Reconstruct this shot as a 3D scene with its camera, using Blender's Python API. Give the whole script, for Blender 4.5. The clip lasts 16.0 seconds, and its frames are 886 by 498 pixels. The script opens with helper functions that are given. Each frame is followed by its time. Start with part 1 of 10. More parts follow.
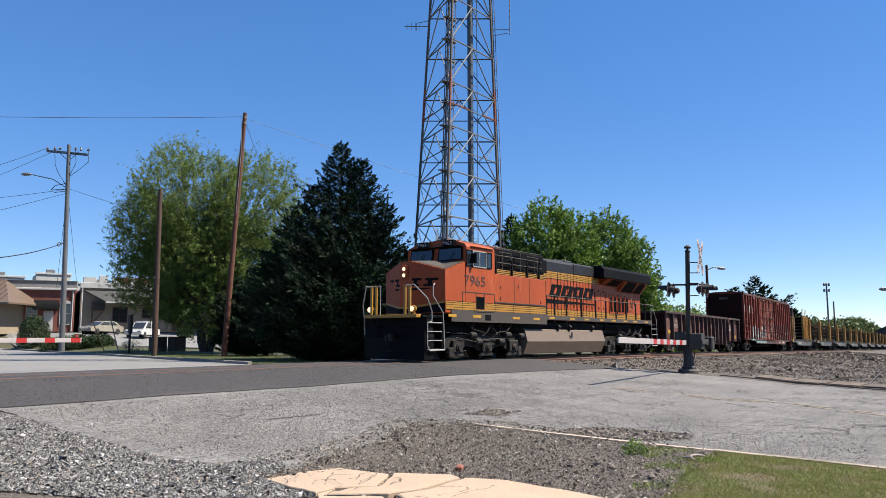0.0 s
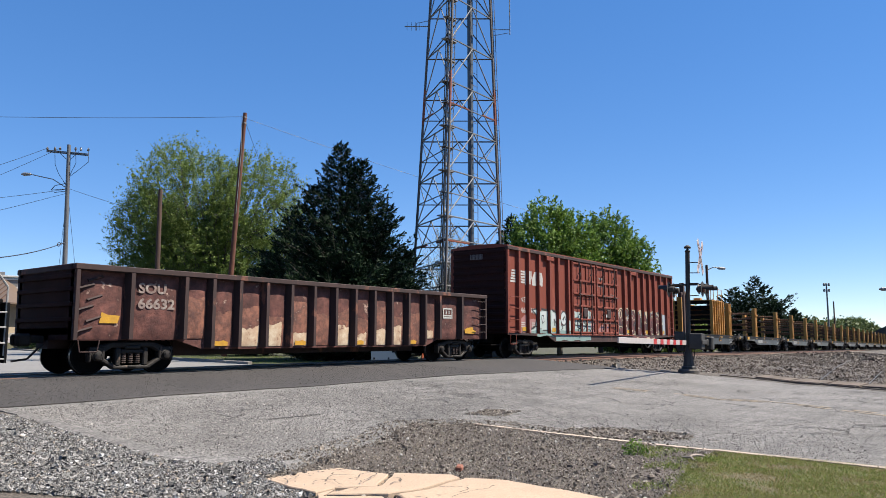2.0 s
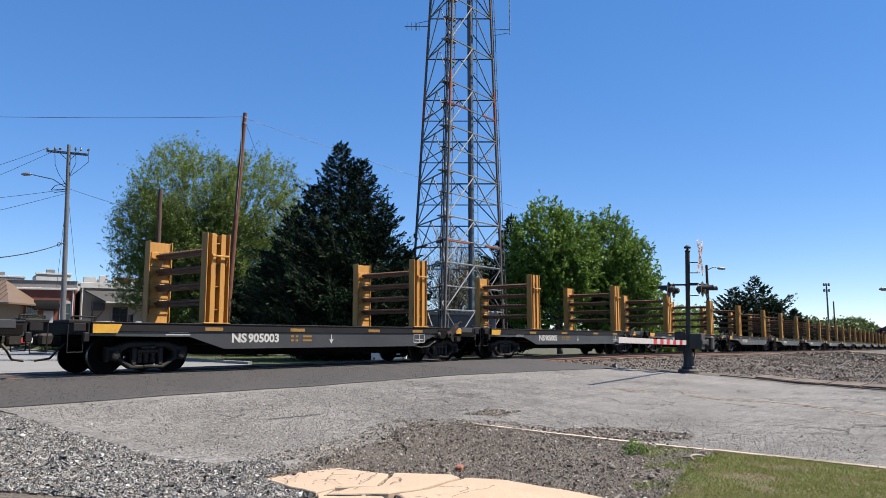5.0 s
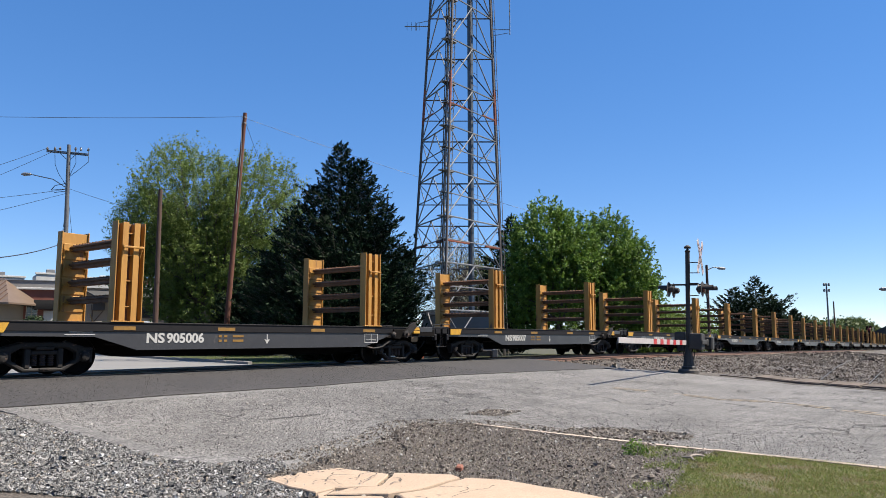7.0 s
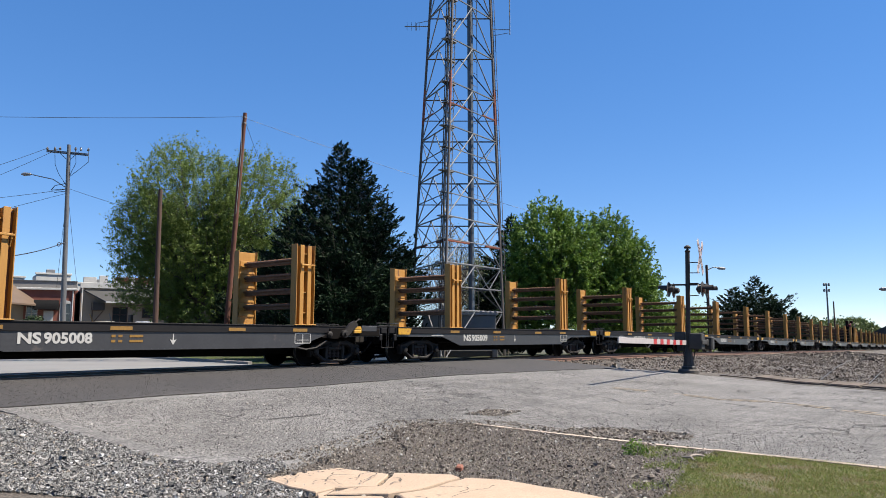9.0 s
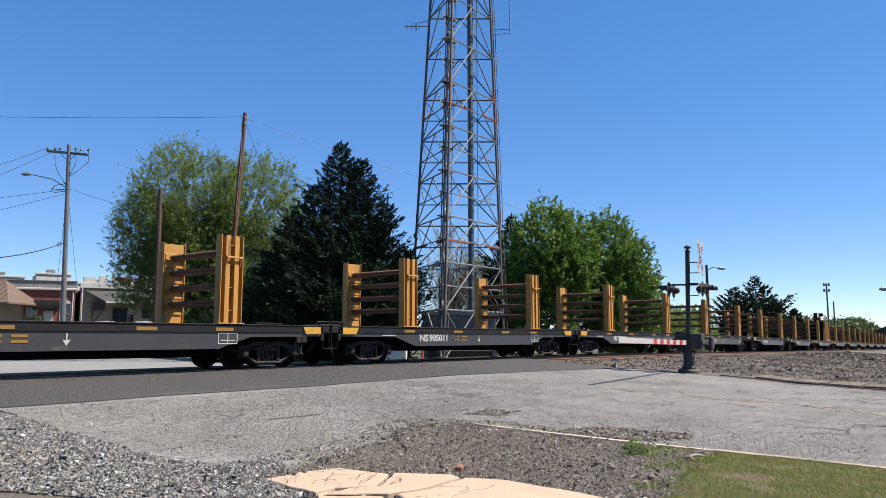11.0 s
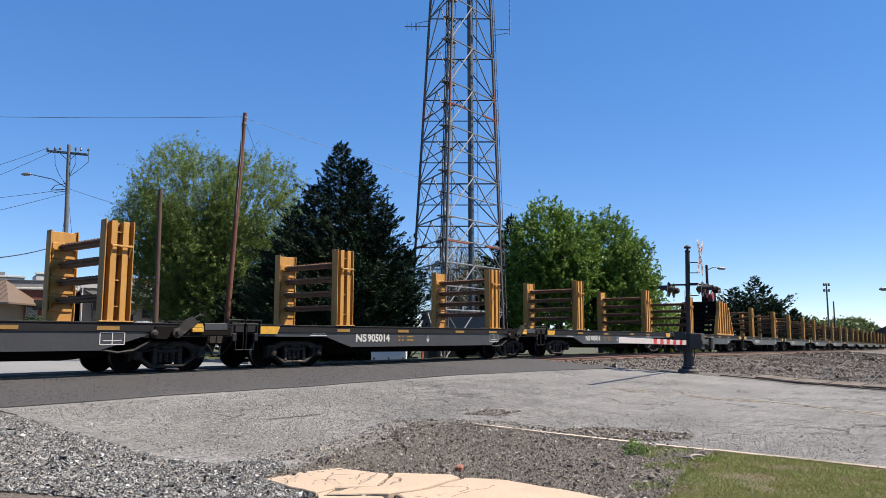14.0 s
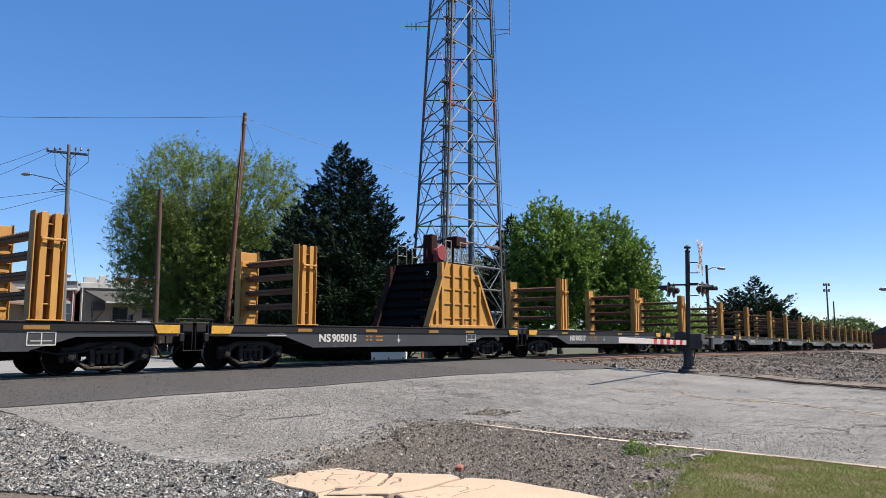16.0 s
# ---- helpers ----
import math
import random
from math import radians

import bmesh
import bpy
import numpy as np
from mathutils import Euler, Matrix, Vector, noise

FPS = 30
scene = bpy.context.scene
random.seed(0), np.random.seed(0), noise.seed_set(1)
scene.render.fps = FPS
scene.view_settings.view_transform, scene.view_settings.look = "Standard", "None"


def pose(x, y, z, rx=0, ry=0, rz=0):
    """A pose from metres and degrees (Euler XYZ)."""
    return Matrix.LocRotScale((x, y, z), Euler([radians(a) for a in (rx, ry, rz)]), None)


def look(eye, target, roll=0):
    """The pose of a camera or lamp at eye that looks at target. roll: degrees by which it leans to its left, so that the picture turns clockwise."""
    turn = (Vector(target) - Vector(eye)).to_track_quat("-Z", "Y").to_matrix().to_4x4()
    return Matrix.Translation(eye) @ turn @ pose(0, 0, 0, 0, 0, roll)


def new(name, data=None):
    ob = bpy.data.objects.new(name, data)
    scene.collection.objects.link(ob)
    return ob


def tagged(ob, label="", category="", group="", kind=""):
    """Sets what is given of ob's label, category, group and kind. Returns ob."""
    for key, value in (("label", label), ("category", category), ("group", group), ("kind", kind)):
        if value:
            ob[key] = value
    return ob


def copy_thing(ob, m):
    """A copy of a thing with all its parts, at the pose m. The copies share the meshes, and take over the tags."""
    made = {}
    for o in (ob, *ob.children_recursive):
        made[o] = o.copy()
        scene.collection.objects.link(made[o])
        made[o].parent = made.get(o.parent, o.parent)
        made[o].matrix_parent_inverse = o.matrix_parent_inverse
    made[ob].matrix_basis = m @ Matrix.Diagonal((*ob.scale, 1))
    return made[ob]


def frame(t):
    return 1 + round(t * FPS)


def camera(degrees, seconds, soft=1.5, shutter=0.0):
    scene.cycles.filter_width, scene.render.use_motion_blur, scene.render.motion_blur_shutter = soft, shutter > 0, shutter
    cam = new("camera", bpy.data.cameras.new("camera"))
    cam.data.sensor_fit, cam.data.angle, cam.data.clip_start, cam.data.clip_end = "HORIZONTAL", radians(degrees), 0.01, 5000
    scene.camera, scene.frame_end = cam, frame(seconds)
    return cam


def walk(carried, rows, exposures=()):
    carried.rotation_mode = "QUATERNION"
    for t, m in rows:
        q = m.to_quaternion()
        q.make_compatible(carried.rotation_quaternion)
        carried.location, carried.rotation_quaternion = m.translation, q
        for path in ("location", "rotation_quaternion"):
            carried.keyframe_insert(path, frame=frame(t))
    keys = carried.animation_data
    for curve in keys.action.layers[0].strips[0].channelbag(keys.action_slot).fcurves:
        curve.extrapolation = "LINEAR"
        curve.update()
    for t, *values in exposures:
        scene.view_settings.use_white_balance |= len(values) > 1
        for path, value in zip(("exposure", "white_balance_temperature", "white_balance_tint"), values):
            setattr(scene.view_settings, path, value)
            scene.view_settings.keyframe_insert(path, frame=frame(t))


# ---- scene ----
# ---- camera: stands still beside the crossing ----
cam = camera(62.35, 16.0, soft=0.55)
EYE = (0.0, 0.0, 0.88)
TURN, TILT = radians(37.8), math.atan(157 / 1296)
VIEW = (math.cos(TURN) * math.cos(TILT), math.sin(TURN) * math.cos(TILT), math.sin(TILT))
AIM = tuple(e + 10 * v for e, v in zip(EYE, VIEW))
walk(cam, [(0.0, look(EYE, AIM)), (16.0, look(EYE, AIM))])

# ---- light: spring sun high behind the camera, clear sky ----
SUN_TO = Vector((0.60, -0.80, 1.45)).normalized()
world = bpy.data.worlds.new("sky")
scene.world = world
world.use_nodes = True
wn = world.node_tree
wn.nodes.clear()
sky = wn.nodes.new("ShaderNodeTexSky")
sky.sky_type = "NISHITA"
sky.sun_disc = False
sky.sun_elevation = math.asin(SUN_TO.z)
sky.sun_rotation = math.atan2(SUN_TO.x, SUN_TO.y)
sky.altitude = 3600
sky.air_density = 1.0
sky.dust_density = 0.0
sky.ozone_density = 2.5
bgn = wn.nodes.new("ShaderNodeBackground")
bgn.inputs["Strength"].default_value = 0.15
won = wn.nodes.new("ShaderNodeOutputWorld")
deep = wn.nodes.new("ShaderNodeHueSaturation")
deep.inputs["Saturation"].default_value = 1.68
deep.inputs["Hue"].default_value = 0.511
even = wn.nodes.new("ShaderNodeGamma")
even.inputs["Gamma"].default_value = 0.58
wn.links.new(sky.outputs[0], even.inputs["Color"])
wn.links.new(even.outputs[0], deep.inputs["Color"])
wn.links.new(deep.outputs[0], bgn.inputs[0])
wn.links.new(bgn.outputs[0], won.inputs[0])
sun = new("sun", bpy.data.lights.new("sun", "SUN"))
sun.data.energy = 5.0
sun.data.angle = radians(0.53)
sun.data.color = (1.0, 0.92, 0.8)
sun.matrix_world = look((0, 0, 60), tuple(Vector((0, 0, 60)) - SUN_TO))
scene.view_settings.exposure = 1.25

RNG = random.Random(7)
NPR = np.random.RandomState(11)


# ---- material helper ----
BASE_SCALE = 0.61         # scales every base colour down, so that shade renders deeper


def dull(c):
    return tuple(v * BASE_SCALE for v in c)


def mat(name, base, second=None, rough=0.7, metal=0.0, grain=30.0, stain=2.0, amount=0.5, bump=0.2, dist=0.01,
        third=None, third_at=0.62, third_scale=1.2, streak=1.0, crisp=0.0, rand=0.0, island=0.0, spec=0.5, coat=0.0, transmit=0.0, speck=0.0, speck_scale=60.0, cracks=(), wear=0.0):
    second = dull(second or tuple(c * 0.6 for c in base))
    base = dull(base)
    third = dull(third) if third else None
    m = bpy.data.materials.new(name)
    m.use_nodes = True
    nt = m.node_tree
    p = nt.nodes["Principled BSDF"]
    p.inputs["Roughness"].default_value = rough
    p.inputs["Metallic"].default_value = metal
    p.inputs["Specular IOR Level"].default_value = spec
    p.inputs["Coat Weight"].default_value = coat
    p.inputs["Transmission Weight"].default_value = transmit
    tc = nt.nodes.new("ShaderNodeTexCoord")
    mp = nt.nodes.new("ShaderNodeMapping")
    nt.links.new(tc.outputs["Object"], mp.inputs[0])
    mp.inputs["Scale"].default_value = (1, 1, 1 / streak)
    oi = nt.nodes.new("ShaderNodeObjectInfo")
    sh = nt.nodes.new("ShaderNodeMath")
    sh.operation = "MULTIPLY"
    sh.inputs[1].default_value = 57.0
    nt.links.new(oi.outputs["Random"], sh.inputs[0])
    nt.links.new(sh.outputs[0], mp.inputs["Location"])

    def tex(scale, detail, rgh):
        n = nt.nodes.new("ShaderNodeTexNoise")
        n.inputs["Scale"].default_value = scale
        n.inputs["Detail"].default_value = detail
        n.inputs["Roughness"].default_value = rgh
        nt.links.new(mp.outputs[0], n.inputs["Vector"])
        return n.outputs[0]

    def ramp(src, lo, hi):
        r = nt.nodes.new("ShaderNodeMapRange")
        r.inputs[1].default_value, r.inputs[2].default_value = lo, hi
        nt.links.new(src, r.inputs[0])
        return r.outputs[0]

    def mix(fac, a, b, blend="MIX"):
        n = nt.nodes.new("ShaderNodeMix")
        n.data_type = "RGBA"
        n.blend_type = blend
        for sock, v in ((n.inputs[0], fac), (n.inputs[6], a), (n.inputs[7], b)):
            if hasattr(v, "node"):
                nt.links.new(v, sock)
            elif isinstance(v, (int, float)):
                sock.default_value = v
            else:
                sock.default_value = (*v, 1)
        return n.outputs[2]

    fine = tex(grain, 6, 0.65)
    big = tex(stain, 5, 0.6)
    col = mix(ramp(big, 0.38, 0.68), base, tuple(a + (b - a) * amount for a, b in zip(base, second)))
    col = mix(ramp(fine, 0.3 + 0.13 * crisp, 0.75 - 0.16 * crisp), col, tuple(a + (b - a) * amount for a, b in zip(base, second)))
    if third:
        patch = tex(third_scale, 8, 0.62)
        col = mix(ramp(patch, third_at, third_at + 0.06), col, third)
    if wear:
        # long faint streaks worn by turning tyres
        wm = nt.nodes.new("ShaderNodeMapping")
        wm.inputs["Scale"].default_value = (0.22, 2.4, 1)
        wm.inputs["Rotation"].default_value = (0, 0, 0.12)
        nt.links.new(tc.outputs["Object"], wm.inputs[0])
        wt = nt.nodes.new("ShaderNodeTexNoise")
        wt.inputs["Scale"].default_value, wt.inputs["Detail"].default_value, wt.inputs["Roughness"].default_value = 1.6, 7, 0.68
        nt.links.new(wm.outputs[0], wt.inputs["Vector"])
        wk = nt.nodes.new("ShaderNodeMath")
        wk.operation = "MULTIPLY"
        wk.inputs[1].default_value = wear
        nt.links.new(ramp(wt.outputs[0], 0.5, 0.74), wk.inputs[0])
        col = mix(wk.outputs[0], col, second)
    for size, width, cover in cracks:
        # a net of cracks, open only in some stretches
        dn = nt.nodes.new("ShaderNodeTexNoise")
        dn.inputs["Scale"].default_value, dn.inputs["Detail"].default_value = 1.1 / size, 6
        nt.links.new(tc.outputs["Object"], dn.inputs["Vector"])
        dv = nt.nodes.new("ShaderNodeVectorMath")
        dv.operation = "MULTIPLY_ADD"
        dv.inputs[1].default_value = (size * 0.8, size * 0.8, 0)
        nt.links.new(dn.outputs["Color"], dv.inputs[0])
        nt.links.new(tc.outputs["Object"], dv.inputs[2])
        cv = nt.nodes.new("ShaderNodeTexVoronoi")
        cv.voronoi_dimensions = "2D"
        cv.feature = "DISTANCE_TO_EDGE"
        cv.inputs["Scale"].default_value = 1 / size
        nt.links.new(dv.outputs[0], cv.inputs["Vector"])
        cm = nt.nodes.new("ShaderNodeMapRange")
        cm.inputs[1].default_value, cm.inputs[2].default_value = width / size, width / size * 0.4
        nt.links.new(cv.outputs["Distance"], cm.inputs[0])
        cf = nt.nodes.new("ShaderNodeMath")
        cf.operation = "MULTIPLY"
        nt.links.new(cm.outputs[0], cf.inputs[0])
        nt.links.new(ramp(tex(0.5 / size, 3, 0.6), cover, cover + 0.05), cf.inputs[1])
        col = mix(cf.outputs[0], col, tuple(c * 0.32 for c in second))
    if speck:
        # aggregate: every small cell has a shade of its own
        vo = nt.nodes.new("ShaderNodeTexVoronoi")
        vo.inputs["Scale"].default_value = speck_scale
        nt.links.new(tc.outputs["Object"], vo.inputs["Vector"])
        sx = nt.nodes.new("ShaderNodeSeparateColor")
        nt.links.new(vo.outputs["Color"], sx.inputs[0])
        sm = nt.nodes.new("ShaderNodeMapRange")
        sm.inputs[3].default_value, sm.inputs[4].default_value = 1 - speck, 1 + speck
        nt.links.new(sx.outputs[0], sm.inputs[0])
        sh2 = nt.nodes.new("ShaderNodeHueSaturation")
        nt.links.new(sm.outputs[0], sh2.inputs["Value"])
        nt.links.new(col, sh2.inputs["Color"])
        col = sh2.outputs[0]
    if rand or island:
        if island:
            g = nt.nodes.new("ShaderNodeNewGeometry")
            r, k = g.outputs["Random Per Island"], island
        else:
            r, k = oi.outputs["Random"], rand
        val = nt.nodes.new("ShaderNodeMapRange")
        val.inputs[3].default_value, val.inputs[4].default_value = 1 - k, 1 + k
        nt.links.new(r, val.inputs[0])
        hs = nt.nodes.new("ShaderNodeHueSaturation")
        nt.links.new(val.outputs[0], hs.inputs["Value"])
        nt.links.new(col, hs.inputs["Color"])
        col = hs.outputs[0]
    nt.links.new(col, p.inputs["Base Color"])
    if bump:
        b = nt.nodes.new("ShaderNodeBump")
        b.inputs["Strength"].default_value = bump
        b.inputs["Distance"].default_value = dist
        nt.links.new(fine, b.inputs["Height"])
        nt.links.new(b.outputs[0], p.inputs["Normal"])
    rr = nt.nodes.new("ShaderNodeMapRange")
    rr.inputs[3].default_value, rr.inputs[4].default_value = max(0.02, rough - 0.12), min(1, rough + 0.1)
    nt.links.new(big, rr.inputs[0])
    nt.links.new(rr.outputs[0], p.inputs["Roughness"])
    return m


def leafy(name, a, b, trans=0.25, spec=0.25):
    """Leaves: each leaf of its own green, some light through it."""
    m = bpy.data.materials.new(name)
    m.use_nodes = True
    nt = m.node_tree
    p = nt.nodes["Principled BSDF"]
    p.inputs["Roughness"].default_value = 0.55
    p.inputs["Specular IOR Level"].default_value = spec
    g = nt.nodes.new("ShaderNodeNewGeometry")
    n = nt.nodes.new("ShaderNodeMix")
    n.data_type = "RGBA"
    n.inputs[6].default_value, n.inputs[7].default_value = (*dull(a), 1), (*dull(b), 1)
    nt.links.new(g.outputs["Random Per Island"], n.inputs[0])
    nt.links.new(n.outputs[2], p.inputs["Base Color"])
    t = nt.nodes.new("ShaderNodeBsdfTranslucent")
    nt.links.new(n.outputs[2], t.inputs["Color"])
    ms = nt.nodes.new("ShaderNodeMixShader")
    ms.inputs[0].default_value = trans
    nt.links.new(p.outputs[0], ms.inputs[1])
    nt.links.new(t.outputs[0], ms.inputs[2])
    nt.links.new(ms.outputs[0], nt.nodes["Material Output"].inputs["Surface"])
    return m


def pebbles(name, shades, rough=0.85):
    """Loose stones, each of one of several shades."""
    m = bpy.data.materials.new(name)
    m.use_nodes = True
    nt = m.node_tree
    p = nt.nodes["Principled BSDF"]
    p.inputs["Roughness"].default_value = rough
    p.inputs["Specular IOR Level"].default_value = 0.3
    g = nt.nodes.new("ShaderNodeNewGeometry")
    r = nt.nodes.new("ShaderNodeValToRGB")
    r.color_ramp.interpolation = "CONSTANT"
    e = r.color_ramp.elements
    while len(e) < len(shades):
        e.new(0.5)
    for k, (at, c) in enumerate(shades):
        e[k].position = at
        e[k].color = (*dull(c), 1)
    nt.links.new(g.outputs["Random Per Island"], r.inputs[0])
    tc = nt.nodes.new("ShaderNodeTexCoord")
    n = nt.nodes.new("ShaderNodeTexNoise")
    n.inputs["Scale"].default_value = 60
    n.inputs["Detail"].default_value = 4
    nt.links.new(tc.outputs["Object"], n.inputs["Vector"])
    v = nt.nodes.new("ShaderNodeMapRange")
    v.inputs[3].default_value, v.inputs[4].default_value = 0.6, 1.4
    nt.links.new(n.outputs[0], v.inputs[0])
    h = nt.nodes.new("ShaderNodeHueSaturation")
    nt.links.new(v.outputs[0], h.inputs["Value"])
    nt.links.new(r.outputs[0], h.inputs["Color"])
    nt.links.new(h.outputs[0], p.inputs["Base Color"])
    return m


def glow(name, colour, strength):
    m = bpy.data.materials.new(name)
    m.use_nodes = True
    p = m.node_tree.nodes["Principled BSDF"]
    p.inputs["Base Color"].default_value = (*colour, 1)
    p.inputs["Emission Color"].default_value = (*colour, 1)
    p.inputs["Emission Strength"].default_value = strength
    return m


# ---- mesh helper: solids gathered into one mesh ----
class Solid:
    def __init__(self):
        self.v, self.f = [], []

    def add(self, verts, faces):
        o = len(self.v)
        self.v += [tuple(p) for p in verts]
        self.f += [tuple(i + o for i in q) for q in faces]
        return self

    def box(self, x0, x1, y0, y1, z0, z1, c=0.0):
        if x1 < x0: x0, x1 = x1, x0
        if y1 < y0: y0, y1 = y1, y0
        if z1 < z0: z0, z1 = z1, z0
        c = min(c, (x1 - x0) * 0.4, (y1 - y0) * 0.4, (z1 - z0) * 0.4)
        if c <= 0:
            v = [(x, y, z) for z in (z0, z1) for x, y in ((x0, y0), (x1, y0), (x1, y1), (x0, y1))]
            return self.add(v, [(3, 2, 1, 0), (4, 5, 6, 7), (0, 1, 5, 4), (1, 2, 6, 5), (2, 3, 7, 6), (3, 0, 4, 7)])
        v, idx = [], {}
        for sx in (0, 1):
            for sy in (0, 1):
                for sz in (0, 1):
                    X, Y, Z = (x0, x1)[sx], (y0, y1)[sy], (z0, z1)[sz]
                    dx, dy, dz = (c, -c)[sx], (c, -c)[sy], (c, -c)[sz]
                    for ax, p in enumerate(((X, Y + dy, Z + dz), (X + dx, Y, Z + dz), (X + dx, Y + dy, Z))):
                        idx[(sx, sy, sz, ax)] = len(v)
                        v.append(p)
        F = []
        ring = ((0, 0), (1, 0), (1, 1), (0, 1))
        for s in (0, 1):
            a = [idx[(s, i, j, 0)] for i, j in ring]
            b = [idx[(i, s, j, 1)] for i, j in ring]
            d = [idx[(i, j, s, 2)] for i, j in ring]
            F += [a if s else a[::-1], b[::-1] if s else b, d if s else d[::-1]]
        for i in (0, 1):
            for j in (0, 1):
                F.append([idx[(0, i, j, 1)], idx[(1, i, j, 1)], idx[(1, i, j, 2)], idx[(0, i, j, 2)]])
                F.append([idx[(i, 0, j, 0)], idx[(i, 1, j, 0)], idx[(i, 1, j, 2)], idx[(i, 0, j, 2)]])
                F.append([idx[(i, j, 0, 0)], idx[(i, j, 1, 0)], idx[(i, j, 1, 1)], idx[(i, j, 0, 1)]])
                for k in (0, 1):
                    F.append([idx[(i, j, k, a)] for a in range(3)])
        return self.add(v, F)

    def tube(self, p0, p1, r0, r1=None, n=8, caps=True):
        r1 = r0 if r1 is None else r1
        a, b = Vector(p0), Vector(p1)
        d = (b - a)
        if d.length < 1e-6:
            return self
        d.normalize()
        u = d.orthogonal().normalized()
        w = d.cross(u)
        v = []
        for c, r in ((a, r0), (b, r1)):
            for i in range(n):
                t = 2 * math.pi * i / n
                v.append(c + (u * math.cos(t) + w * math.sin(t)) * r)
        F = [(i, (i + 1) % n, n + (i + 1) % n, n + i) for i in range(n)]
        if caps:
            F += [tuple(range(n))[::-1], tuple(range(n, 2 * n))]
        return self.add(v, F)

    def path(self, pts, r, n=6):
        for a, b in zip(pts, pts[1:]):
            self.tube(a, b, r, n=n)
        return self

    def lathe(self, origin, axis, rings, n=20, caps=True):
        """rings: (distance along the axis, radius)."""
        d = Vector(axis).normalized()
        u = d.orthogonal().normalized()
        w = d.cross(u)
        o = Vector(origin)
        v = []
        for h, r in rings:
            for i in range(n):
                t = 2 * math.pi * i / n
                v.append(o + d * h + (u * math.cos(t) + w * math.sin(t)) * r)
        F = []
        for k in range(len(rings) - 1):
            for i in range(n):
                j = (i + 1) % n
                F.append((k * n + i, k * n + j, (k + 1) * n + j, (k + 1) * n + i))
        if caps:
            F += [tuple(range(n))[::-1], tuple(range((len(rings) - 1) * n, len(rings) * n))]
        return self.add(v, F)

    def prism(self, poly, axis, a, b):
        """poly: outline in the two other axes, in order x, y, z."""
        n = len(poly)

        def pt(q, h):
            if axis == "x": return (h, q[0], q[1])
            if axis == "y": return (q[0], h, q[1])
            return (q[0], q[1], h)
        v = [pt(q, a) for q in poly] + [pt(q, b) for q in poly]
        F = [(i, (i + 1) % n, n + (i + 1) % n, n + i) for i in range(n)]
        F += [tuple(range(n))[::-1], tuple(range(n, 2 * n))]
        return self.add(v, F)

    def cast(self, poly, y0, y1, c):
        """A cast plate with its outer edges chamfered, facing -y."""
        n = len(poly)
        P = [Vector(p) for p in poly]
        turn = sum(P[i].x * P[(i + 1) % n].y - P[(i + 1) % n].x * P[i].y for i in range(n))
        sg = 1 if turn > 0 else -1
        inner = []
        for i in range(n):
            a, b = (P[i] - P[i - 1]).normalized(), (P[(i + 1) % n] - P[i]).normalized()
            na, nb = Vector((-a.y, a.x)) * sg, Vector((-b.y, b.x)) * sg
            m = na + nb
            m = m / max(0.35, m.length_squared / 2) if m.length > 0.2 else na
            inner.append(P[i] + m * c * 0.999)
        v = [(p.x, y1, p.y) for p in P] + [(p.x, y0 + c, p.y) for p in P] + [(p.x, y0, p.y) for p in inner]
        F = [(k * n + i, k * n + (i + 1) % n, (k + 1) * n + (i + 1) % n, (k + 1) * n + i) for k in (0, 1) for i in range(n)]
        F += [tuple(range(n))[::-1], tuple(range(2 * n, 3 * n))]
        return self.add(v, F)

    def quad(self, a, b, c, d):
        return self.add([a, b, c, d], [(0, 1, 2, 3)])

    def mesh(self, name, smooth=False):
        me = bpy.data.meshes.new(name)
        me.from_pydata(self.v, [], self.f)
        bm = bmesh.new()
        bm.from_mesh(me)
        bmesh.ops.recalc_face_normals(bm, faces=bm.faces)
        bm.to_mesh(me)
        bm.free()
        if smooth:
            me.shade_smooth()
            me.set_sharp_from_angle(angle=radians(38))
        return me


def part(name, solid, material, parent=None, label="", at=None, smooth=False):
    me = solid.mesh(name, smooth) if isinstance(solid, Solid) else solid
    if not me.materials:
        me.materials.append(material)
    ob = new(name, me)
    if parent is not None:
        ob.parent = parent
    if at is not None:
        ob.matrix_basis = at if isinstance(at, Matrix) else Matrix.Translation(at)
    if label:
        tagged(ob, label)
    return ob


def thing(name, label, category, group="", at=None, kind=""):
    ob = new(name)
    ob.empty_display_size = 0.2
    tagged(ob, label, category, group, kind)
    if at is not None:
        ob.matrix_basis = at if isinstance(at, Matrix) else Matrix.Translation(at)
    return ob


def words(text, size, material, parent, at, name="lettering", depth=0.004, width=None, bold=0.0):
    """Raised lettering in the built-in font, turned into a mesh, facing -y."""
    cu = bpy.data.curves.new(name, "FONT")
    cu.body = text
    cu.size = size
    cu.extrude = depth
    cu.resolution_u = 3
    cu.offset = bold
    tmp = bpy.data.objects.new(name, cu)
    me = bpy.data.meshes.new_from_object(tmp)
    bpy.data.objects.remove(tmp)
    bpy.data.curves.remove(cu)
    n = len(me.vertices)
    co = np.zeros(n * 3)
    me.vertices.foreach_get("co", co)
    co = co.reshape(n, 3)
    if width:
        co[:, 0] = (co[:, 0] - co[:, 0].min()) * width / (np.ptp(co[:, 0]))
    co = np.c_[co[:, 0], -co[:, 2], co[:, 1]]
    me.vertices.foreach_set("co", co.ravel())
    me.materials.clear()
    me.materials.append(material)
    return part(name, me, material, parent, at=at)


def grade(x):
    """Height of the rail's head along the line: level at the crossing, falling beyond it."""
    if x < 28:
        return 0.0
    if x < 52:
        return -0.0115 * (x - 28) ** 2 / 48
    return max(-0.0115 * (x - 40), -2.6)


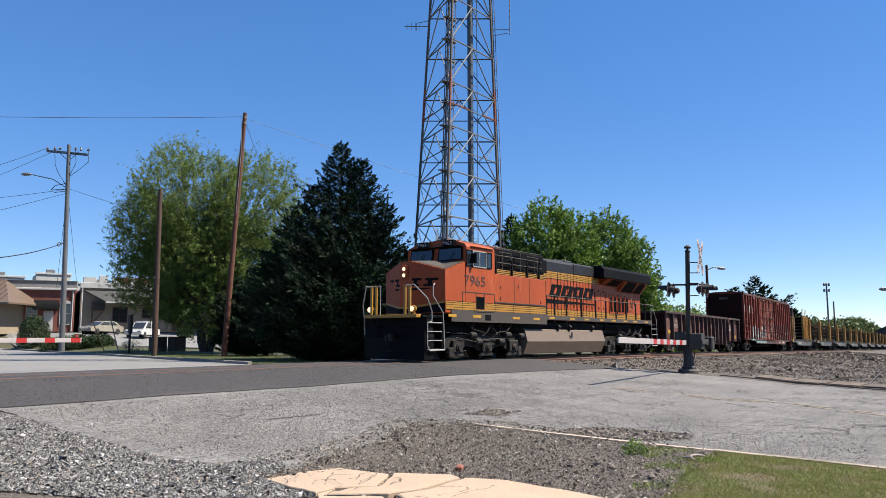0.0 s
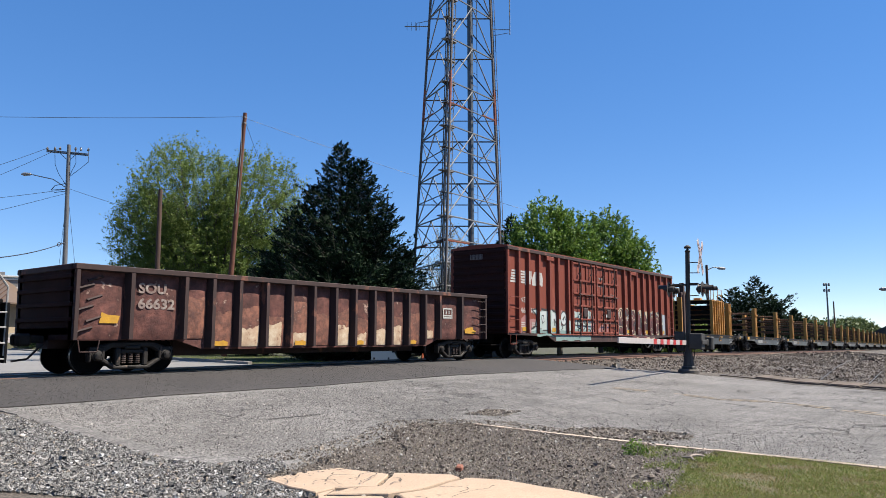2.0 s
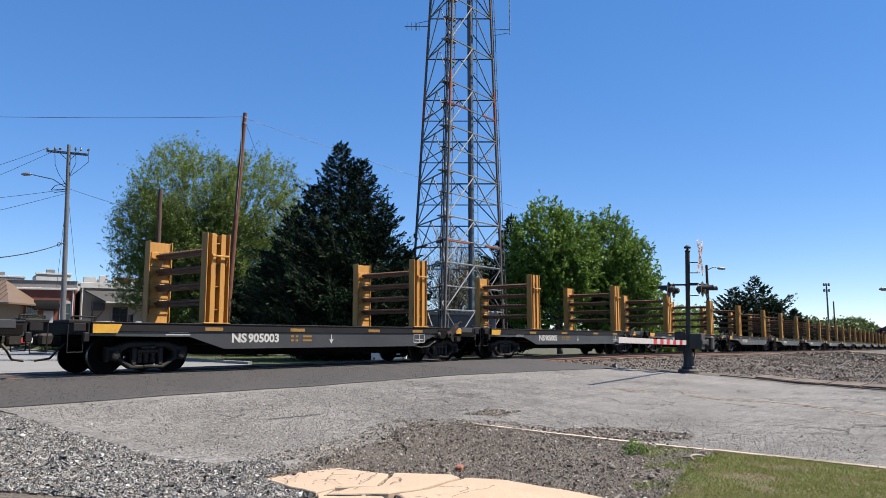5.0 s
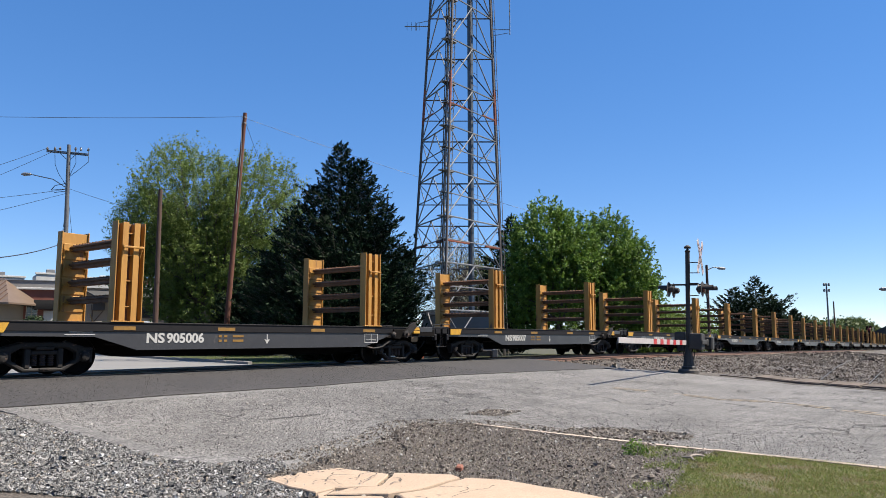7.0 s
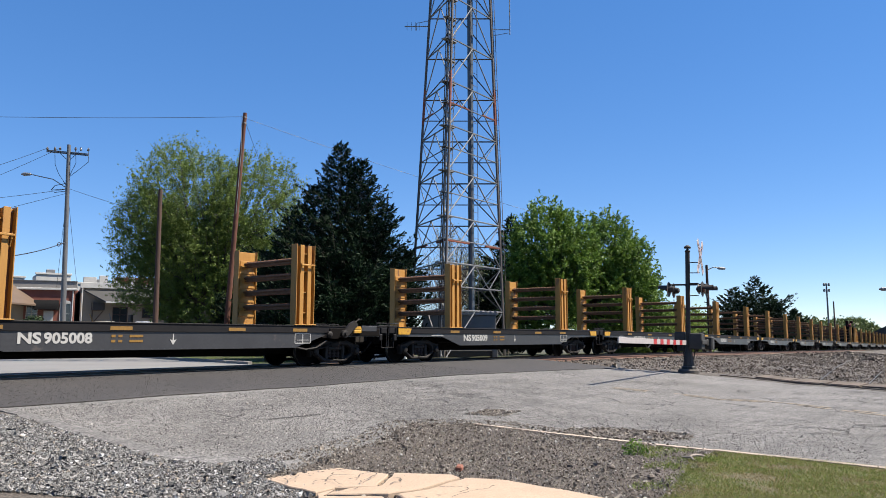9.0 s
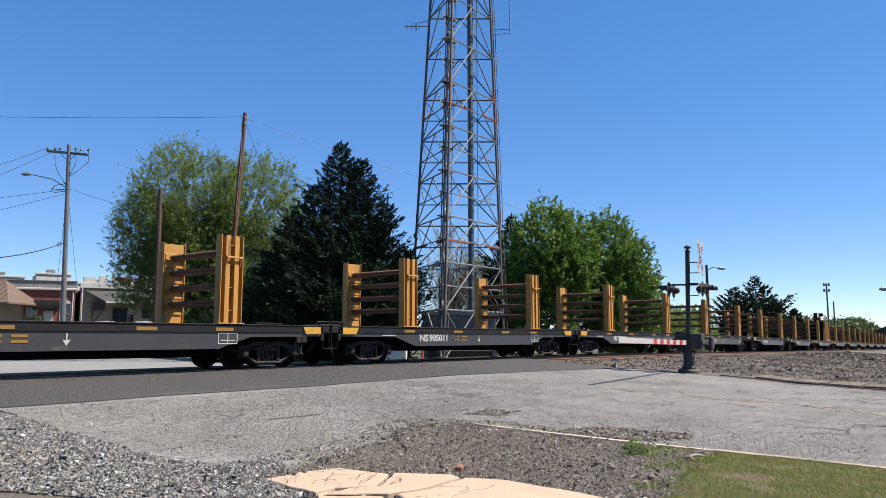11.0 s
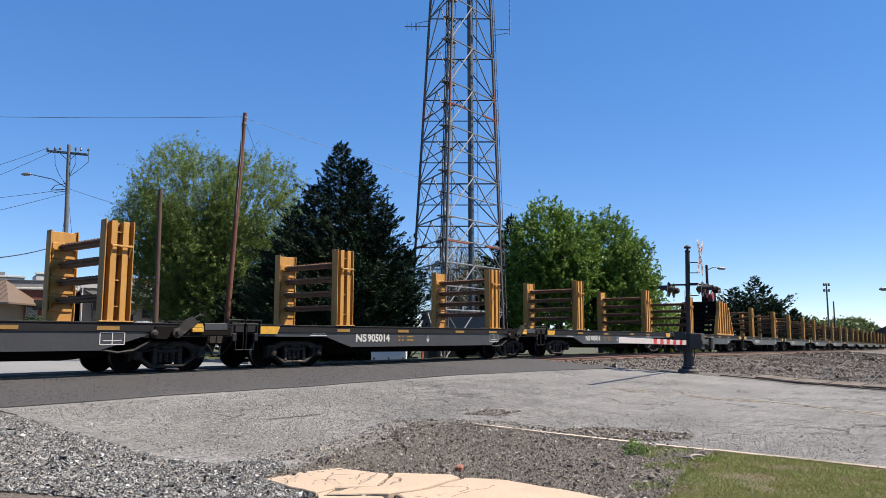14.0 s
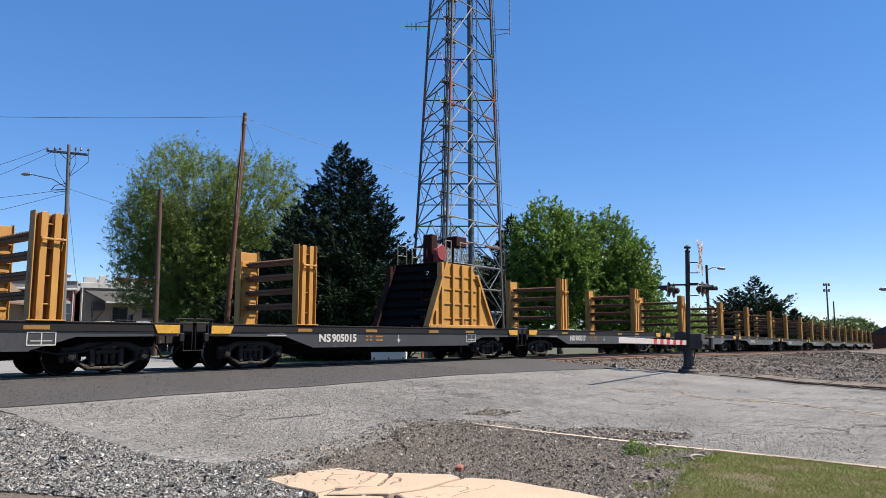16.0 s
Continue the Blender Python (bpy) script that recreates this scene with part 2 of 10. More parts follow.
def bend(x):
    """How far the line has curved away from its straight course at the crossing."""
    if x < 34:
        return 0.0
    if x < 80:
        return 0.000576 * (x - 34) ** 2
    return 1.219 + 0.053 * (x - 80)


def smooth(t):
    t = min(1.0, max(0.0, t))
    return t * t * (3 - 2 * t)


def ground(x, y):
    """Height of the ground."""
    y -= bend(x)
    if y < 6:
        h = -0.67
    elif y < 16.6:
        h = -0.67 + (y - 6) / 10.6 * 0.63
    elif y < 20.4:
        h = -0.04
    elif y < 27:
        h = -0.04 - (y - 20.4) / 6.6 * 0.31
    else:
        h = -0.35
        if y > 48:
            # the lots behind the far kerb climb towards the buildings
            up = 0.3 * (y - 48) / 12 if y < 60 else 0.3 + 1.25 * (y - 60) / 16 if y < 76 else min(1.95, 1.55 + 0.4 * (y - 76) / 14)
            behind = 0.978 * (x - 21.7) - 0.206 * (y - 28.2)
            h += up * min(1.0, max(0.0, (110 - x) / 50)) * max(smooth((behind - 0.4) / 4.0), smooth((y - 80) / 8))
    return h + grade(x)

# ---- materials of the setting ----
M_GROUND = mat("dry_grass_soil", (0.05, 0.06, 0.022), (0.085, 0.072, 0.04), 0.95, grain=14, stain=0.6, amount=0.8, bump=0.6, dist=0.03)
M_LAWN = mat("lawn", (0.1, 0.11, 0.03), (0.15, 0.115, 0.065), 0.95, grain=30, stain=1.6, amount=0.9, crisp=0.5, bump=0.9, dist=0.03, speck=0.4, speck_scale=70)
# Darker green than the lawn: the tree shade is put into this colour.
M_VERGE = mat("shade_dark_verge_grass", (0.045, 0.07, 0.018), (0.08, 0.07, 0.035), 0.95, grain=26, stain=0.9, amount=0.8, crisp=0.5, bump=0.9, dist=0.03, speck=0.4, speck_scale=30)
M_OLD = mat("weathered_asphalt", (0.27, 0.256, 0.243), (0.095, 0.09, 0.085), 0.9, grain=15, stain=0.5, amount=0.66, crisp=0.9, bump=0.9, dist=0.02, third=(0.16, 0.152, 0.143), third_at=0.6, third_scale=0.45, speck=0.6, speck_scale=48,
            cracks=((2.6, 0.022, 0.5), (0.9, 0.014, 0.56)), wear=0.75)
M_NEW = mat("dark_asphalt", (0.03, 0.027, 0.026), (0.068, 0.061, 0.058), 0.9, grain=16, stain=0.5, amount=0.7, crisp=0.6, bump=0.4, dist=0.006, speck=0.8, speck_scale=45)
M_FARROAD = mat("pale_road", (0.27, 0.265, 0.255), (0.2, 0.195, 0.19), 0.9, grain=10, stain=0.4, amount=0.6, bump=0.2)
M_SLAB = mat("pinkish_concrete", (0.6, 0.45, 0.32), (0.42, 0.31, 0.22), 0.9, grain=30, stain=1.4, amount=0.6, bump=0.4, dist=0.006, third=(0.36, 0.26, 0.19), third_at=0.63, third_scale=5.0, speck=0.12, speck_scale=90)
M_KERB = mat("kerb_stone", (0.34, 0.32, 0.29), (0.2, 0.18, 0.16), 0.9, grain=18, stain=1.5, amount=0.8, bump=0.4)
M_PALEKERB = mat("pale_kerb", (0.72, 0.6, 0.46), (0.3, 0.24, 0.19), 0.9, grain=10, stain=3.0, amount=0.9, bump=0.4)
M_BALLAST = mat("ballast_bed", (0.16, 0.13, 0.105), (0.08, 0.07, 0.062), 0.95, grain=18, stain=0.8, amount=0.9, crisp=0.8, bump=1.0, dist=0.05, third=(0.25, 0.21, 0.18), third_at=0.58, third_scale=12, speck=0.5, speck_scale=22)
M_DIRT = mat("gravelly_dirt", (0.17, 0.14, 0.112), (0.07, 0.057, 0.047), 0.95, grain=26, stain=1.6, amount=0.95, crisp=0.6, bump=1.0, dist=0.02, speck=0.5, speck_scale=70)
M_DSTONE = pebbles("dirt_stone", ((0.0, (0.11, 0.09, 0.075)), (0.25, (0.21, 0.178, 0.148)), (0.5, (0.33, 0.285, 0.235)), (0.8, (0.43, 0.38, 0.32)), (0.94, (0.58, 0.55, 0.5))))
M_STONE = pebbles("gravel_stone", ((0.0, (0.07, 0.068, 0.067)), (0.16, (0.15, 0.145, 0.14)), (0.42, (0.24, 0.235, 0.227)), (0.7, (0.36, 0.345, 0.325)), (0.88, (0.31, 0.265, 0.22)), (0.94, (0.52, 0.51, 0.5))))
M_BSTONE = pebbles("ballast_stone", ((0.0, (0.07, 0.055, 0.045)), (0.2, (0.15, 0.122, 0.1)), (0.55, (0.225, 0.188, 0.155)), (0.8, (0.3, 0.25, 0.21)), (0.95, (0.42, 0.38, 0.33))))
M_AGG = pebbles("asphalt_aggregate", ((0.0, (0.07, 0.066, 0.062)), (0.3, (0.18, 0.17, 0.16)), (0.62, (0.33, 0.31, 0.29)), (0.85, (0.5, 0.47, 0.43))))
M_AGGDARK = pebbles("dark_aggregate", ((0.0, (0.02, 0.018, 0.017)), (0.5, (0.06, 0.053, 0.05)), (0.88, (0.18, 0.165, 0.15))))
M_STRAW = leafy("straw_blade", (0.24, 0.19, 0.07), (0.5, 0.4, 0.2), 0.3)
M_RAIL = mat("rusty_rail", (0.36, 0.2, 0.14), (0.22, 0.12, 0.085), 0.7, 0.3, grain=40, stain=3)
M_RAILTOP = mat("worn_rail_head", (0.35, 0.33, 0.32), (0.22, 0.2, 0.19), 0.32, 0.9, grain=60, stain=2, bump=0.05)
M_TIE = mat("creosoted_tie", (0.07, 0.052, 0.042), (0.12, 0.1, 0.085), 0.95, grain=40, stain=3, rand=0.25)
M_CRACK = mat("crack_filler", (0.03, 0.028, 0.026), (0.06, 0.055, 0.05), 0.95, grain=30)
M_LINE = mat("faded_yellow_paint", (0.4, 0.3, 0.18), (0.27, 0.235, 0.19), 0.85, grain=16, stain=3, amount=1.0)
M_BLADE = leafy("grass_blade", (0.1, 0.18, 0.025), (0.4, 0.44, 0.12), 0.35)


def inside(px, py, poly):
    c, j = False, len(poly) - 1
    for i in range(len(poly)):
        (xi, yi), (xj, yj) = poly[i], poly[j]
        if (yi > py) != (yj > py) and px < (xj - xi) * (py - yi) / (yj - yi) + xi:
            c = not c
        j = i
    return c


def ragged(poly, step=0.25, amp=0.06, seed=0.0):
    """The outline with extra points, pushed in and out by noise."""
    out = []
    for (x0, y0), (x1, y1) in zip(poly, poly[1:] + poly[:1]):
        n = max(1, int(math.hypot(x1 - x0, y1 - y0) / step))
        for i in range(n):
            x, y = x0 + (x1 - x0) * i / n, y0 + (y1 - y0) * i / n
            v = noise.noise_vector(Vector((x * 1.3, y * 1.3, seed))) * amp + noise.noise_vector(Vector((x * 5, y * 5, seed))) * amp * 0.5
            out.append((x + v.x, y + v.y))
    return out


def sheet(name, poly, rise, material, label, cell=1.0, kind="structure", category="ground", lumps=0.0, edge=0.05):
    """A surface that lies on the ground inside an outline, with a thin edge down into it."""
    from mathutils import geometry
    xs, ys = [p[0] for p in poly], [p[1] for p in poly]
    pts = [Vector(p) for p in poly]
    n = len(pts)
    y = min(ys) + cell * 0.5
    while y < max(ys):
        x = min(xs) + cell * 0.5
        while x < max(xs):
            if inside(x, y, poly):
                pts.append(Vector((x, y)))
            x += cell
        y += cell
    for knot in (6.0, 16.6, 20.4, 27.0, 48.0, 60.0, 76.0):
        x = min(xs) + cell * 0.25
        while x < max(xs):
            if inside(x, knot + bend(x), poly):
                pts.append(Vector((x, knot + bend(x))))
            x += cell
    v2, _, faces, ov, _, _ = geometry.delaunay_2d_cdt(pts, [], [list(range(n))], 1, 1e-4)
    verts = [(p.x, p.y, ground(p.x, p.y) + rise + lumps * noise.noise(Vector((p.x * 0.9, p.y * 0.9, 3.0)))) for p in v2]
    ring = [None] * n
    for i, o in enumerate(ov):
        for k in o:
            if k < n:
                ring[k] = i
    ring = [r for r in ring if r is not None]
    base = len(verts)
    verts += [(verts[r][0], verts[r][1], verts[r][2] - edge) for r in ring]
    m = len(ring)
    faces = [tuple(q) for q in faces] + [(ring[i], ring[(i + 1) % m], base + (i + 1) % m, base + i) for i in range(m)]
    s = Solid()
    s.v, s.f = verts, faces
    ob = part(name, s, material)
    return tagged(ob, label, category, kind=kind)


def strewn(name, poly, count, size, material, label, rise=0.0, flat=0.6, parent=None, big=0.0):
    """Loose angular stones lying in an outline, one mesh."""
    # a stone of eight corners, open below
    base = np.array([(-1, -.7, -.5), (.8, -.9, -.6), (1, .8, -.5), (-.8, .9, -.6), (-.6, -.6, .6), (.7, -.5, .8), (.5, .7, .55), (-.7, .5, .75)])
    quads = np.array([(4, 5, 6, 7), (0, 1, 5, 4), (1, 2, 6, 5), (2, 3, 7, 6), (3, 0, 4, 7)])
    xs, ys = [p[0] for p in poly], [p[1] for p in poly]
    P = []
    while len(P) < count:
        x, y = RNG.uniform(min(xs), max(xs)), RNG.uniform(min(ys), max(ys))
        if inside(x, y, poly):
            P.append((x, y, ground(x, y) + rise))
    P = np.array(P)
    n = len(P)
    s = size * np.exp(NPR.normal(0, 0.4, n))
    s[NPR.rand(n) < big] *= 2.0
    V = base[None] * (1 + NPR.uniform(-0.4, 0.4, (n, 8, 3)))
    V *= s[:, None, None]
    V *= np.exp(NPR.normal(0, 0.17, (n, 1, 3)))
    V[:, :, 2] *= flat
    q = NPR.normal(0, 1, (n, 4))
    q[:, 1:3] *= 0.45
    q /= np.linalg.norm(q, axis=1)[:, None]
    w, x, y, z = q.T
    Rm = np.stack([1 - 2 * (y * y + z * z), 2 * (x * y - z * w), 2 * (x * z + y * w), 2 * (x * y + z * w), 1 - 2 * (x * x + z * z), 2 * (y * z - x * w),
                   2 * (x * z - y * w), 2 * (y * z + x * w), 1 - 2 * (x * x + y * y)], 1).reshape(n, 3, 3)
    V = np.einsum("nij,nkj->nki", Rm, V) + P[:, None, :]
    V[:, :, 2] += (s * 0.25)[:, None]
    me = bpy.data.meshes.new(name)
    me.from_pydata(V.reshape(-1, 3).tolist(), [], (quads[None] + (np.arange(n) * 8)[:, None, None]).reshape(-1, 4).tolist())
    ob = part(name, me, material, parent)
    return tagged(ob, label, "gravel", kind="stuff")


def aggregate(name, poly, count, size, material, label, rise=0.0, fade=None):
    """Grains of stone standing a little out of the asphalt, low pyramids in one mesh."""
    xs, ys = [p[0] for p in poly], [p[1] for p in poly]
    P = []
    while len(P) < count:
        x, y = RNG.uniform(min(xs), max(xs)), RNG.uniform(min(ys), max(ys))
        if inside(x, y, poly) and (fade is None or RNG.random() > (x - fade[0]) / (fade[1] - fade[0])):
            P.append((x, y, ground(x, y) + rise))
    P = np.array(P)
    n = len(P)
    s = size * np.exp(NPR.normal(0, 0.35, n))
    a = NPR.uniform(0, 6.28, n)
    V = np.zeros((n, 5, 3))
    for k in range(4):
        r = s * NPR.uniform(0.7, 1.3, n)
        V[:, k, 0], V[:, k, 1] = r * np.cos(a + k * 1.57), r * np.sin(a + k * 1.57)
        V[:, k, 2] = -0.004
    V[:, 4, 2] = s * NPR.uniform(0.5, 1.1, n)
    V += P[:, None, :]
    tri = np.array([(0, 1, 4), (1, 2, 4), (2, 3, 4), (3, 0, 4)])
    me = bpy.data.meshes.new(name)
    me.from_pydata(V.reshape(-1, 3).tolist(), [], (tri[None] + (np.arange(n) * 5)[:, None, None]).reshape(-1, 3).tolist())
    return tagged(part(name, me, material), label, "road surface", kind="stuff")


# ---- ground ----
def make_ground():
    xs = [-1500, -600, -250, -120, -60, -30, -15, -8, -4, 0, 4, 8, 12, 16, 18, 20] + list(range(21, 44)) + [46, 50, 55, 60, 75, 90, 110, 130, 150, 170, 198.3, 240, 320, 500, 900, 2400]
    ys = [-1200, -500, -200, -80, -40, -20, -10, -5, 0, 3, 6, 9, 12, 14.5, 16.6, 20.4, 22.5, 24.5, 27, 32, 37, 42, 45, 48] + list(range(50, 94, 2)) + [97, 105, 120, 180, 300, 600, 1200, 2400]
    s = Solid()
    s.v = [(x, y + bend(x), ground(x, y + bend(x)) - 0.24) for y in ys for x in xs]
    w = len(xs)
    s.f = [(j * w + i, j * w + i + 1, (j + 1) * w + i + 1, (j + 1) * w + i) for j in range(len(ys) - 1) for i in range(w - 1)]
    tagged(part("ground", s, M_GROUND), "dry grassy open ground with patches of bare soil", "ground", kind="structure")


make_ground()

APRON = [(5.1, 12.3), (5.0, 11.7), (5.03, 11.2), (4.88, 10.35), (5.07, 9.8), (5.04, 9.3), (4.88, 8.7), (5.0, 7.85), (5.25, 7.43), (5.62, 7.45), (5.97, 7.29), (5.9, 7.0), (5.73, 6.69), (6.34, 6.87),
         (7.0, 7.2), (7.57, 7.11), (8.26, 7.41), (8.83, 7.78), (9.5, 8.03), (10.1, 7.72), (10.5, 7.45)]      # broken near edge of the old asphalt
KERB_LINE = [(10.47, 7.42), (10.72, 6.2), (10.68, 5.2), (10.58, 4.4), (10.52, 3.4), (10.42, 2.6), (10.3, 1.4), (10.2, -12.0)]
GRAVEL = [(-9, -3), (4.6, 2.2), (5.1, 5.5), (5.85, 6.75), (6.05, 7.1), (6.0, 7.4), (5.3, 7.6), (5.1, 8.3), (5.2, 10.2), (5.2, 12.4), (5.0, 13.1), (-14, 13.1), (-14, -3)]
DIRTPATCH = [(5.1, 5.5), (6.0, 3.4), (7.0, 2.7), (8.6, 2.9), (9.6, 3.2), (10.55, 3.1), (10.62, 4.6), (10.75, 6.0), (10.5, 7.55), (10.1, 7.85), (9.5, 8.15), (8.8, 7.9), (8.2, 7.5), (7.55, 7.25), (7.0, 7.3), (6.3, 6.98), (5.7, 6.85), (5.2, 6.9)]
OLD_ROAD = [(10.2, -45), (24.7, -45), (24.7, 3.0), (26.3, 5.0), (27.2, 7.0), (27.5, 9.0), (27.3, 10.6), (27.1, 13.2), (5.0, 13.2)] + APRON + KERB_LINE[1:-1]
NEW_STRIP = [(-30, 13.0), (5.0, 13.03), (8.2, 13.12), (12.0, 13.05), (17.6, 13.3), (23.5, 12.75), (26.9, 12.2), (27.3, 13.5), (27.5, 16.6), (27.5, 17.5), (-30, 17.5)]
sheet("gravel_lot", ragged(GRAVEL, 0.5, 0.05, 1.0), -0.02, M_DIRT, "grey crushed gravel with dark soil showing between", 0.5, lumps=0.03)
sheet("dirt_patch", ragged(DIRTPATCH, 0.25, 0.07, 2.0), -0.012, M_DIRT, "dark gravelly dirt beside the broken road edge", 0.4, lumps=0.02)
sheet("dirt_patch", ragged([(10.9, 6.1), (11.5, 6.0), (11.9, 5.6), (11.96, 4.9), (11.9, 4.3), (11.4, 4.2), (10.8, 4.6), (10.82, 5.4)], 0.15, 0.12, 2.5), 0.008, M_DIRT, "gravelly dirt washed over the edge of the road", 0.3, edge=0.008)
sheet("dirt_patch", ragged([(11.35, 8.15), (12.1, 8.2), (12.4, 7.9), (11.7, 7.75)], 0.12, 0.1, 2.7), 0.008, M_DIRT, "gravelly dirt in a worn hollow of the road", 0.3, edge=0.008)
sheet("road", ragged(OLD_ROAD, 0.3, 0.09, 3.0), 0.0, M_OLD, "weathered grey asphalt road full of cracks", 0.8, category="road", edge=0.022)
sheet("crossing_pavement", ragged(NEW_STRIP, 0.5, 0.05, 4.0), 0.02, M_NEW, "newer dark asphalt along the near rail", 1.0, category="road")
sheet("crossing_panel", [(4.5, 17.68), (27.3, 17.68), (27.3, 18.94), (4.5, 18.94)], 0.025, M_NEW, "dark asphalt between the two rails", 1.0, category="road")
sheet("far_crossing_pavement", [(3.5, 19.12), (26.5, 19.12), (25, 22.4), (3.5, 22.4)], 0.02, M_NEW, "dark asphalt behind the far rail", 1.0, category="road")
sheet("far_road", [(-25, 22.4), (22.2, 22.4), (21.5, 27.6), (25.7, 47.8), (28.1, 59.5), (32.6, 81), (24, 84), (10, 84), (6, 60), (4, 36), (-25, 34)], 0.0, M_FARROAD, "pale sunlit concrete road behind the tracks", 2.0, category="road")
sheet("ballast_bed", ragged([(27.2, 13.0), (27.4, 10.6), (27.7, 9.0), (27.5, 7.0), (26.8, 5.0), (25.6, 2.8), (25.4, -4.0), (70, -4.0), (420, 8.0), (420, 42.0), (200, 30.0), (110, 25.4), (80, 23.8), (50, 22.7), (27.0, 22.5)], 1.0, 0.1, 5.0), -0.16, M_BALLAST, "brown-grey railway ballast sloping up to the track", 2.0, category="ballast", lumps=0.05)
sheet("ballast_bed", [(-60, 16.8), (4.4, 16.8), (4.4, 20.6), (-60, 20.6)], -0.16, M_BALLAST, "brown-grey railway ballast under the track", 2.0, category="ballast", lumps=0.03)


# ---- track ----
def make_track():
    for y in (17.595, 19.03):
        tr = thing("rail", "worn steel rail with rusty web on wooden ties", "rail", "rails of the main track")
        xs = [-60, 0, 18] + list(range(20, 60, 3)) + list(range(60, 200, 6)) + [200, 420]
        for nm, sec, m in (("rail_web", [(-.07, -.17), (.07, -.17), (.07, -.155), (.012, -.14), (.012, -.045), (.036, -.035), (.036, -.006), (-.036, -.006), (-.036, -.035), (-.012, -.045), (-.012, -.14), (-.07, -.155)], M_RAIL),
                           ("rail_head", [(-.034, -.008), (.034, -.008), (.034, -.003), (.028, 0), (-.028, 0), (-.034, -.003)], M_RAILTOP)):
            s = Solid()
            k = len(sec)
            for x in xs:
                s.v += [(x, y + bend(x) + a, grade(x) + b) for a, b in sec]
            for i in range(len(xs) - 1):
                for j in range(k):
                    s.f.append((i * k + j, i * k + (j + 1) % k, (i + 1) * k + (j + 1) % k, (i + 1) * k + j))
            part(nm, s, m, tr)
    tie = Solid().box(-0.11, 0.11, 17.0, 19.62, -0.17, 0, 0.01).mesh("tie")
    tie.materials.append(M_TIE)
    xs = [28.2 + 0.53 * i for i in range(150)] + [3.6 - 0.53 * i for i in range(40)]
    for x in xs:
        o = tagged(new("tie", tie), "dark creosoted wooden railway tie", "railway tie", "ties under the track")
        a = math.atan2(bend(x + 1) - bend(x - 1), 2)
        o.matrix_basis = pose(x + 18.3 * math.sin(a), bend(x) + 18.3 * (1 - math.cos(a)) + RNG.uniform(-.04, .04), grade(x) - 0.165, rz=math.degrees(a))


make_track()

# ---- materials of the train ----
M_ORANGE = mat("faded_orange_paint", (0.55, 0.105, 0.024), (0.33, 0.062, 0.02), 0.55, grain=7, stain=0.55, amount=0.8, bump=0.05, third=(0.52, 0.14, 0.06), third_at=0.58, third_scale=0.8, streak=2.5, spec=0.25)
M_LOCOBLACK = mat("dull_black_paint", (0.007, 0.0072, 0.0082), (0.015, 0.015, 0.016), 0.6, grain=12, stain=1.0, amount=0.7, bump=0.05, spec=0.04)
M_YELLOW = mat("yellow_stripe_paint", (0.58, 0.29, 0.025), (0.38, 0.17, 0.02), 0.5, grain=16, stain=1.5, amount=0.6, bump=0.05, streak=2)
M_HOODTOP = mat("weathered_black_hood_paint", (0.024, 0.027, 0.033), (0.014, 0.015, 0.018), 0.6, grain=10, stain=0.8, amount=0.8, bump=0.05, streak=2, spec=0.25)
M_GREYBLACK = mat("grimy_sill_paint", (0.05, 0.04, 0.034), (0.085, 0.065, 0.05), 0.7, grain=18, stain=1.2, amount=0.8, bump=0.1)
M_TANK = mat("dusty_tank_steel", (0.28, 0.205, 0.15), (0.2, 0.145, 0.105), 0.55, 0.2, grain=14, stain=0.9, amount=0.7, bump=0.08, streak=0.4)
M_TRUCK = mat("grimy_cast_steel", (0.013, 0.0115, 0.0105), (0.038, 0.032, 0.028), 0.7, 0.0, grain=22, stain=3.0, amount=0.8, bump=0.35, spec=0.25, third=(0.15, 0.1, 0.075), third_at=0.6, third_scale=5)
# Also used on step beams and end bars, where it stands for shade.
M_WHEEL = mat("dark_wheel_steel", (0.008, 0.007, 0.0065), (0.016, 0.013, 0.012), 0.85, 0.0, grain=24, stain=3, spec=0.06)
M_TREAD = mat("shiny_wheel_tread", (0.3, 0.28, 0.27), (0.2, 0.18, 0.17), 0.35, 0.9, grain=40)
M_GLASS = mat("dark_cab_glass", (0.012, 0.016, 0.02), (0.02, 0.024, 0.03), 0.08, grain=3, bump=0.0, spec=0.7)
M_STEELGREY = mat("grey_handrail_paint", (0.42, 0.41, 0.39), (0.28, 0.27, 0.25), 0.5, grain=30)
# Dark maroon; end walls and far stand plates have their shade in it.
M_ENDWALL = mat("dark_and_shaded_maroon", (0.05, 0.014, 0.011), (0.022, 0.009, 0.008), 0.85, grain=9, stain=0.8, amount=0.8, bump=0.08, spec=0.15)
M_ENDMARK = mat("faint_grey_paint", (0.2, 0.17, 0.16), (0.12, 0.1, 0.09), 0.8, grain=20, bump=0)
M_POLISHED = mat("grey_rail_paint", (0.3, 0.27, 0.22), (0.2, 0.17, 0.13), 0.6, grain=20)
M_FADED = mat("faded_stencil_paint", (0.42, 0.36, 0.32), (0.2, 0.12, 0.1), 0.8, grain=10, stain=5, amount=0.9, bump=0.0)
M_LETTER = mat("weathered_white_paint", (0.62, 0.61, 0.58), (0.4, 0.38, 0.35), 0.7, grain=24, stain=4, amount=0.6, bump=0.0)
M_NUMBER = mat("dark_number_paint", (0.06, 0.03, 0.025), (0.12, 0.05, 0.035), 0.6, grain=20)
M_RED = mat("oxide_red_paint", (0.27, 0.0702, 0.045), (0.189, 0.0477, 0.0324), 0.7, grain=9, stain=0.5, amount=0.6, bump=0.08, streak=3, third=(0.33, 0.1, 0.07), third_at=0.62, third_scale=0.9, spec=0.2)
